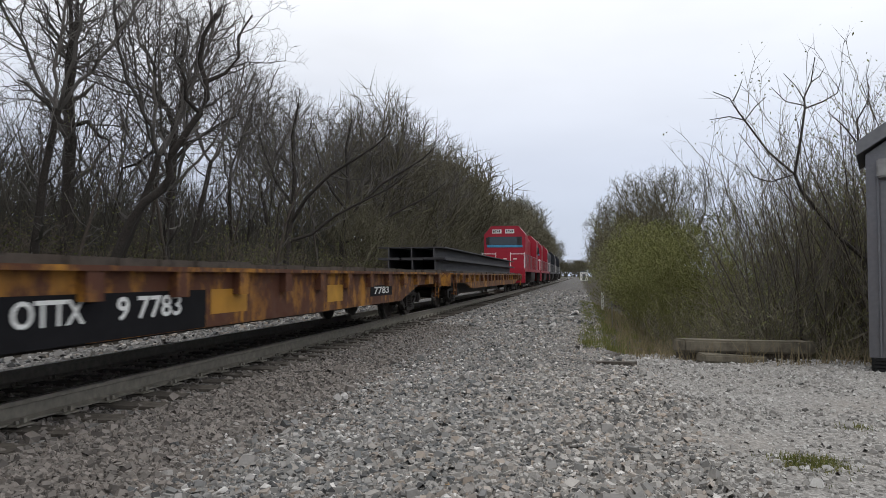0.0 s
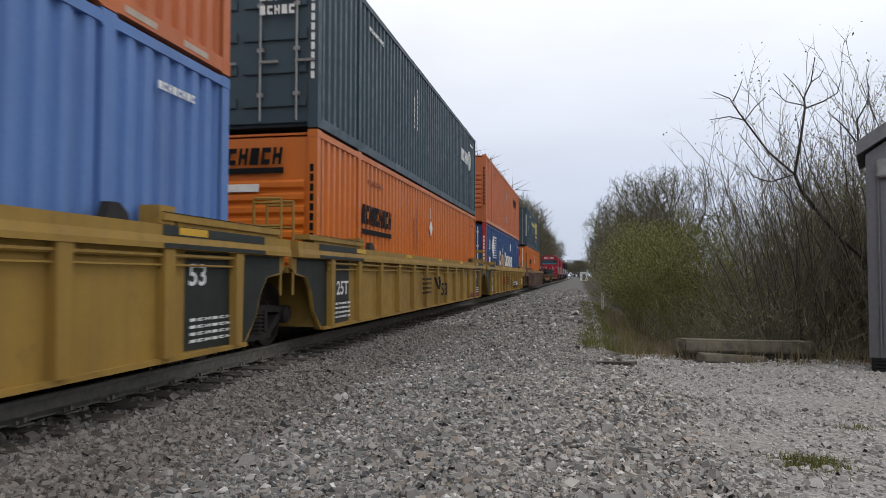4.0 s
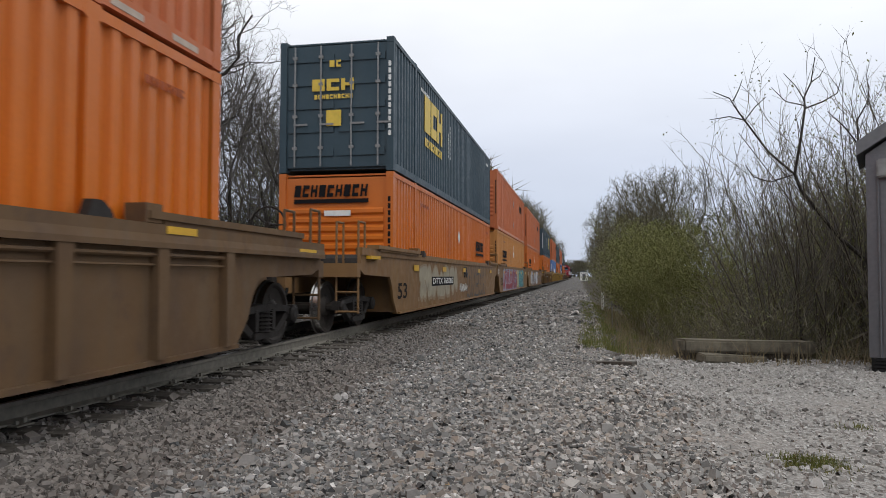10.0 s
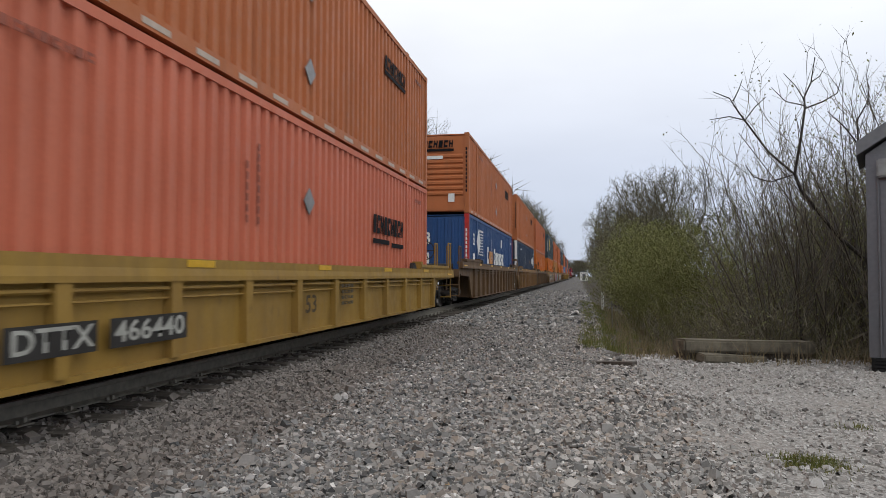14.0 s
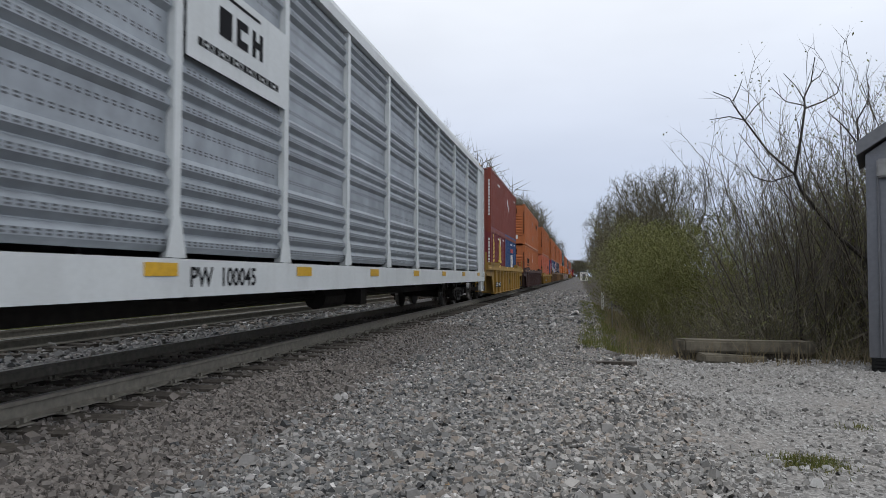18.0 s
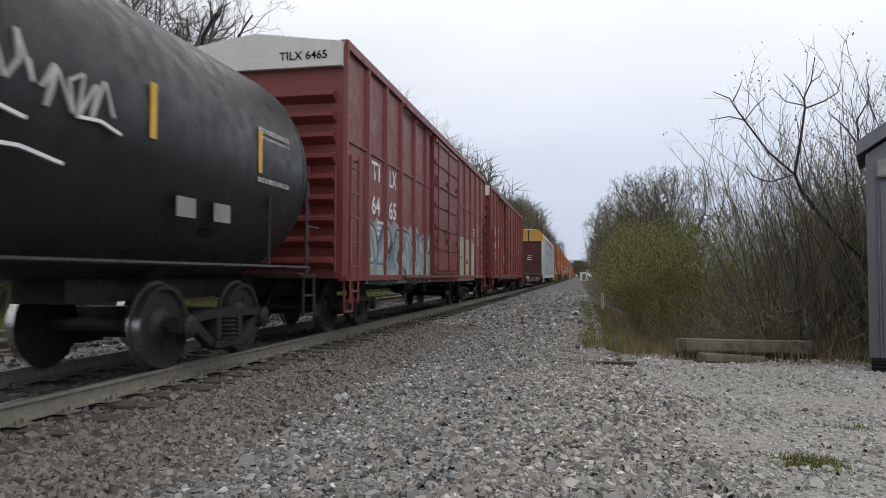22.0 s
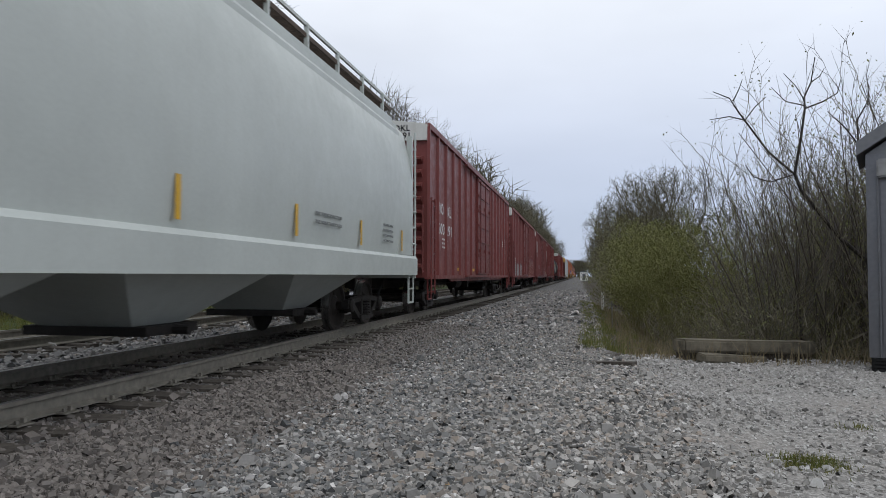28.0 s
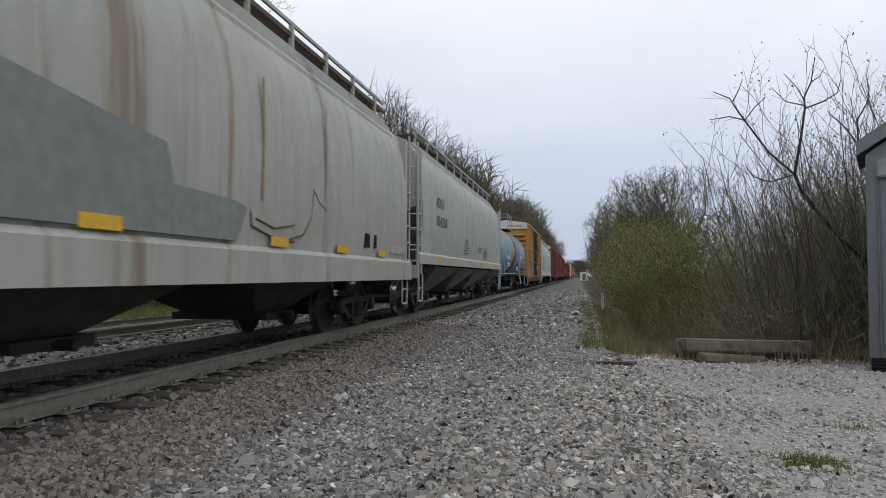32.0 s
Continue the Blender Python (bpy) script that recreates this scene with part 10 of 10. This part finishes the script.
# ---- loose stone ----
def stones(name, label, spots, size, material, seed, flat=0.7):
    """Angular crushed stones joined into one sheet of stuff. spots: x, y array."""
    g = np.random.RandomState(seed)
    n = len(spots)
    cube = np.array([[-1, -1, -1], [1, -1, -1], [1, 1, -1], [-1, 1, -1], [-1, -1, 1], [1, -1, 1], [1, 1, 1], [-1, 1, 1]], float) * 0.5
    quads = np.array([[4, 5, 6, 7], [0, 1, 5, 4], [1, 2, 6, 5], [2, 3, 7, 6], [3, 0, 4, 7]])
    v = cube[None] * (1 + g.uniform(-0.24, 0.24, (n, 8, 3)))
    v[:, 4:, :2] *= g.uniform(0.6, 0.88, (n, 1, 1))
    s = size * np.exp(g.normal(0, 0.33, (n, 1, 1)))
    v = v * s * np.concatenate([np.ones((n, 1, 1)), g.uniform(0.55, 0.9, (n, 1, 1)), np.full((n, 1, 1), flat)], 2)
    q = g.normal(0, 1, (n, 4)) * np.array([1, 0.27, 0.27, 1.0])
    q /= np.linalg.norm(q, axis=1, keepdims=True)
    w, x, y, z = q.T
    R = np.stack([np.stack([1 - 2 * (y * y + z * z), 2 * (x * y - z * w), 2 * (x * z + y * w)], 1), np.stack([2 * (x * y + z * w), 1 - 2 * (x * x + z * z), 2 * (y * z - x * w)], 1), np.stack([2 * (x * z - y * w), 2 * (y * z + x * w), 1 - 2 * (x * x + y * y)], 1)], 1)
    v = np.einsum("nij,nkj->nki", R, v)
    base = np.array([[a, b, gz(a, b) + noise.noise(Vector((a * 0.7, b * 0.7, 0.0))) * (0.035 if abs(a) > 2.6 else 0.0)] for a, b in spots])
    base[:, 2] += g.uniform(-0.15, 0.35, n) * s[:, 0, 0] * flat
    v = (v + base[:, None]).reshape(-1, 3)
    f = (quads[None] + (np.arange(n) * 8)[:, None, None]).reshape(-1, 4)
    me = bpy.data.meshes.new(name)
    me.from_pydata(v.tolist(), [], f.tolist())
    me.materials.append(material)
    tagged(new(name, me), label, "gravel", kind="stuff")


def spread(seed, n, x0, x1, y0, y1, power=1.0):
    g = np.random.RandomState(seed)
    return np.stack([g.uniform(x0, x1, n), y0 + (y1 - y0) * g.uniform(0, 1, n) ** power], 1)


def in_view_wedge(a):
    """Keep the stretch of plan that lies before the camera's stand."""
    t = np.arctan2(a[:, 0] - 5.2, a[:, 1])
    return a[(t > -0.80) & (t < 0.42)]


def build_stone():
    g = np.random.RandomState(44)
    a = in_view_wedge(np.concatenate([spread(1, 78000, 1.38, 7.0, 2.6, 9.5, 1.15), spread(11, 15000, 1.3, 6.6, 9.5, 18.0, 1.2)]))
    jitter = g.normal(0, 0.22, len(a))
    pale = (a[:, 0] + jitter > 5.9) & (a[:, 1] < 10.8)
    near = (a[:, 0] + jitter < 2.75) & ~pale
    rest = ~near & ~pale & ((a[:, 0] < 5.6) | (a[:, 1] < 10.8))
    stones("ballast_shoulder", "rust-dusted grey ballast stones beside the ties", a[near], 0.032, M["brown_stones"], 2, 0.85)
    light = rest & (a[:, 0] + g.normal(0, 0.55, len(a)) > 4.5)
    stones("ballast_stones", "angular grey and white crushed ballast stones", a[rest & ~light], 0.031, M["stones"], 3, 0.82)
    stones("pale_ballast", "paler crushed stones towards the gravel lot", a[light], 0.031, M["pale_stones"], 14, 0.82)
    f = spread(12, 6500, 1.4, 5.7, 17.5, 62.0, 1.5)
    stones("distant_ballast", "grey ballast stones further down the line", f, 0.075, M["stones"], 13, 0.5)
    b = spread(4, 8500, -1.28, 1.28, 3.0, 20.0, 1.3)
    stones("crib_ballast", "dark ballast between the ties", b, 0.042, M["brown_stones"], 5)
    c = in_view_wedge(spread(6, 16000, 5.2, 10.5, 3.0, 11.2, 1.2))
    c = c[(c[:, 0] + g.normal(0, 0.3, len(c)) > 5.8)]
    stones("lot_gravel", "pale gravel chips of the parking lot", c, 0.025, M["chips"], 7)
    d = spread(8, 6000, -6.0, -1.0, 4.0, 30.0, 1.2)
    stones("second_track_ballast", "pale ballast between the two tracks", d, 0.065, M["stones"], 9)
    e = np.array([[4.25, 4.45], [4.4, 4.1]])
    stones("tan_stones", "two tan stones among the grey ballast", e, 0.075, plain("tan_stone", (0.33, 0.23, 0.13), 0.85, 0, 0.3, 20), 10)


build_stone()


def build_grass():
    g = random.Random(12)
    def tuft_sheet(name, label, spots, h, mat):
        v, f = [], []
        for x, y, k in spots:
            z = gz(x, y)
            for _ in range(k):
                px, py = x + g.gauss(0, 0.07), y + g.gauss(0, 0.07)
                hh = h * g.uniform(0.4, 1.2)
                a = g.uniform(0, 6.28)
                dx, dy = math.cos(a) * 0.006, math.sin(a) * 0.006
                lx, ly = g.gauss(0, 0.3) * hh, g.gauss(0, 0.3) * hh
                n = len(v)
                v += [(px - dx, py - dy, z - 0.02), (px + dx, py + dy, z - 0.02), (px + lx, py + ly, z + hh)]
                f.append((n, n + 1, n + 2))
        tagged(new(name, quick(name, v, f, mat)), label, "grass", kind="stuff")
    bank = []
    for _ in range(700):
        y = 11.0 + 22 * g.random() ** 1.5
        bank.append((5.25 + g.random() ** 1.2 * 2.1, y + 1.2, 18))
    tuft_sheet("bank_grass", "tufts of fresh spring grass on the ditch bank", bank, 0.12, M["grass"])
    verge = [(-7.0 - 6.0 * g.random(), 4 + 46 * g.random() ** 1.2, 13) for _ in range(2000)]
    tuft_sheet("verge_grass", "green verge between the second track and the wood", verge, 0.3, M["grass"])
    dry = []
    for _ in range(500):
        y = 10.6 + 22 * g.random() ** 1.4
        dry.append((5.9 + g.random() * 3.4, y, 9))
    tuft_sheet("dry_stalks", "dry straw-coloured stalks on the bank", dry, 0.35, M["dry"])
    lot = [(6.72 + g.gauss(0, 0.10), 4.95 + g.gauss(0, 0.09), 60) for _ in range(34)] + [(7.4 + g.gauss(0, 0.04), 6.22 + g.gauss(0, 0.03), 20) for _ in range(8)] + [(6.6, 4.4, 20)]
    tuft_sheet("lot_weeds", "low green weeds in the gravel lot", lot, 0.035, M["grass"])


build_grass()


def motions():
    """The whole train rolls away along +y at one speed; wheels turn while their car is near."""
    for ob, s in CARS:
        walk(ob, [(t, pose(0, s + SPEED * t, 0)) for t in (0.0, 16.0, 32.0)])
    step = 1.0 / FPS
    for w, s in WHEELSETS:
        # turn from two metres to twenty-six metres ahead of the eye, frame by frame
        t0 = max(0.0, math.floor((2.0 - s) / SPEED * FPS) / FPS)
        t1 = min(32.0, (26.0 - s) / SPEED)
        if t1 <= t0 + step:
            continue
        at = w.location.copy()
        turn = -math.degrees(SPEED * step / 0.457)
        rows = [(0.0, pose(*at))] if t0 > step else []
        n = int((t1 - t0) * FPS)
        rows += [(t0 + k * step, pose(*at, turn * k)) for k in range(n + 1)]
        if rows[-1][0] < 32.0 - step:
            rows.append((32.0, pose(*at, turn * n)))
        walk(w, rows)


motions()
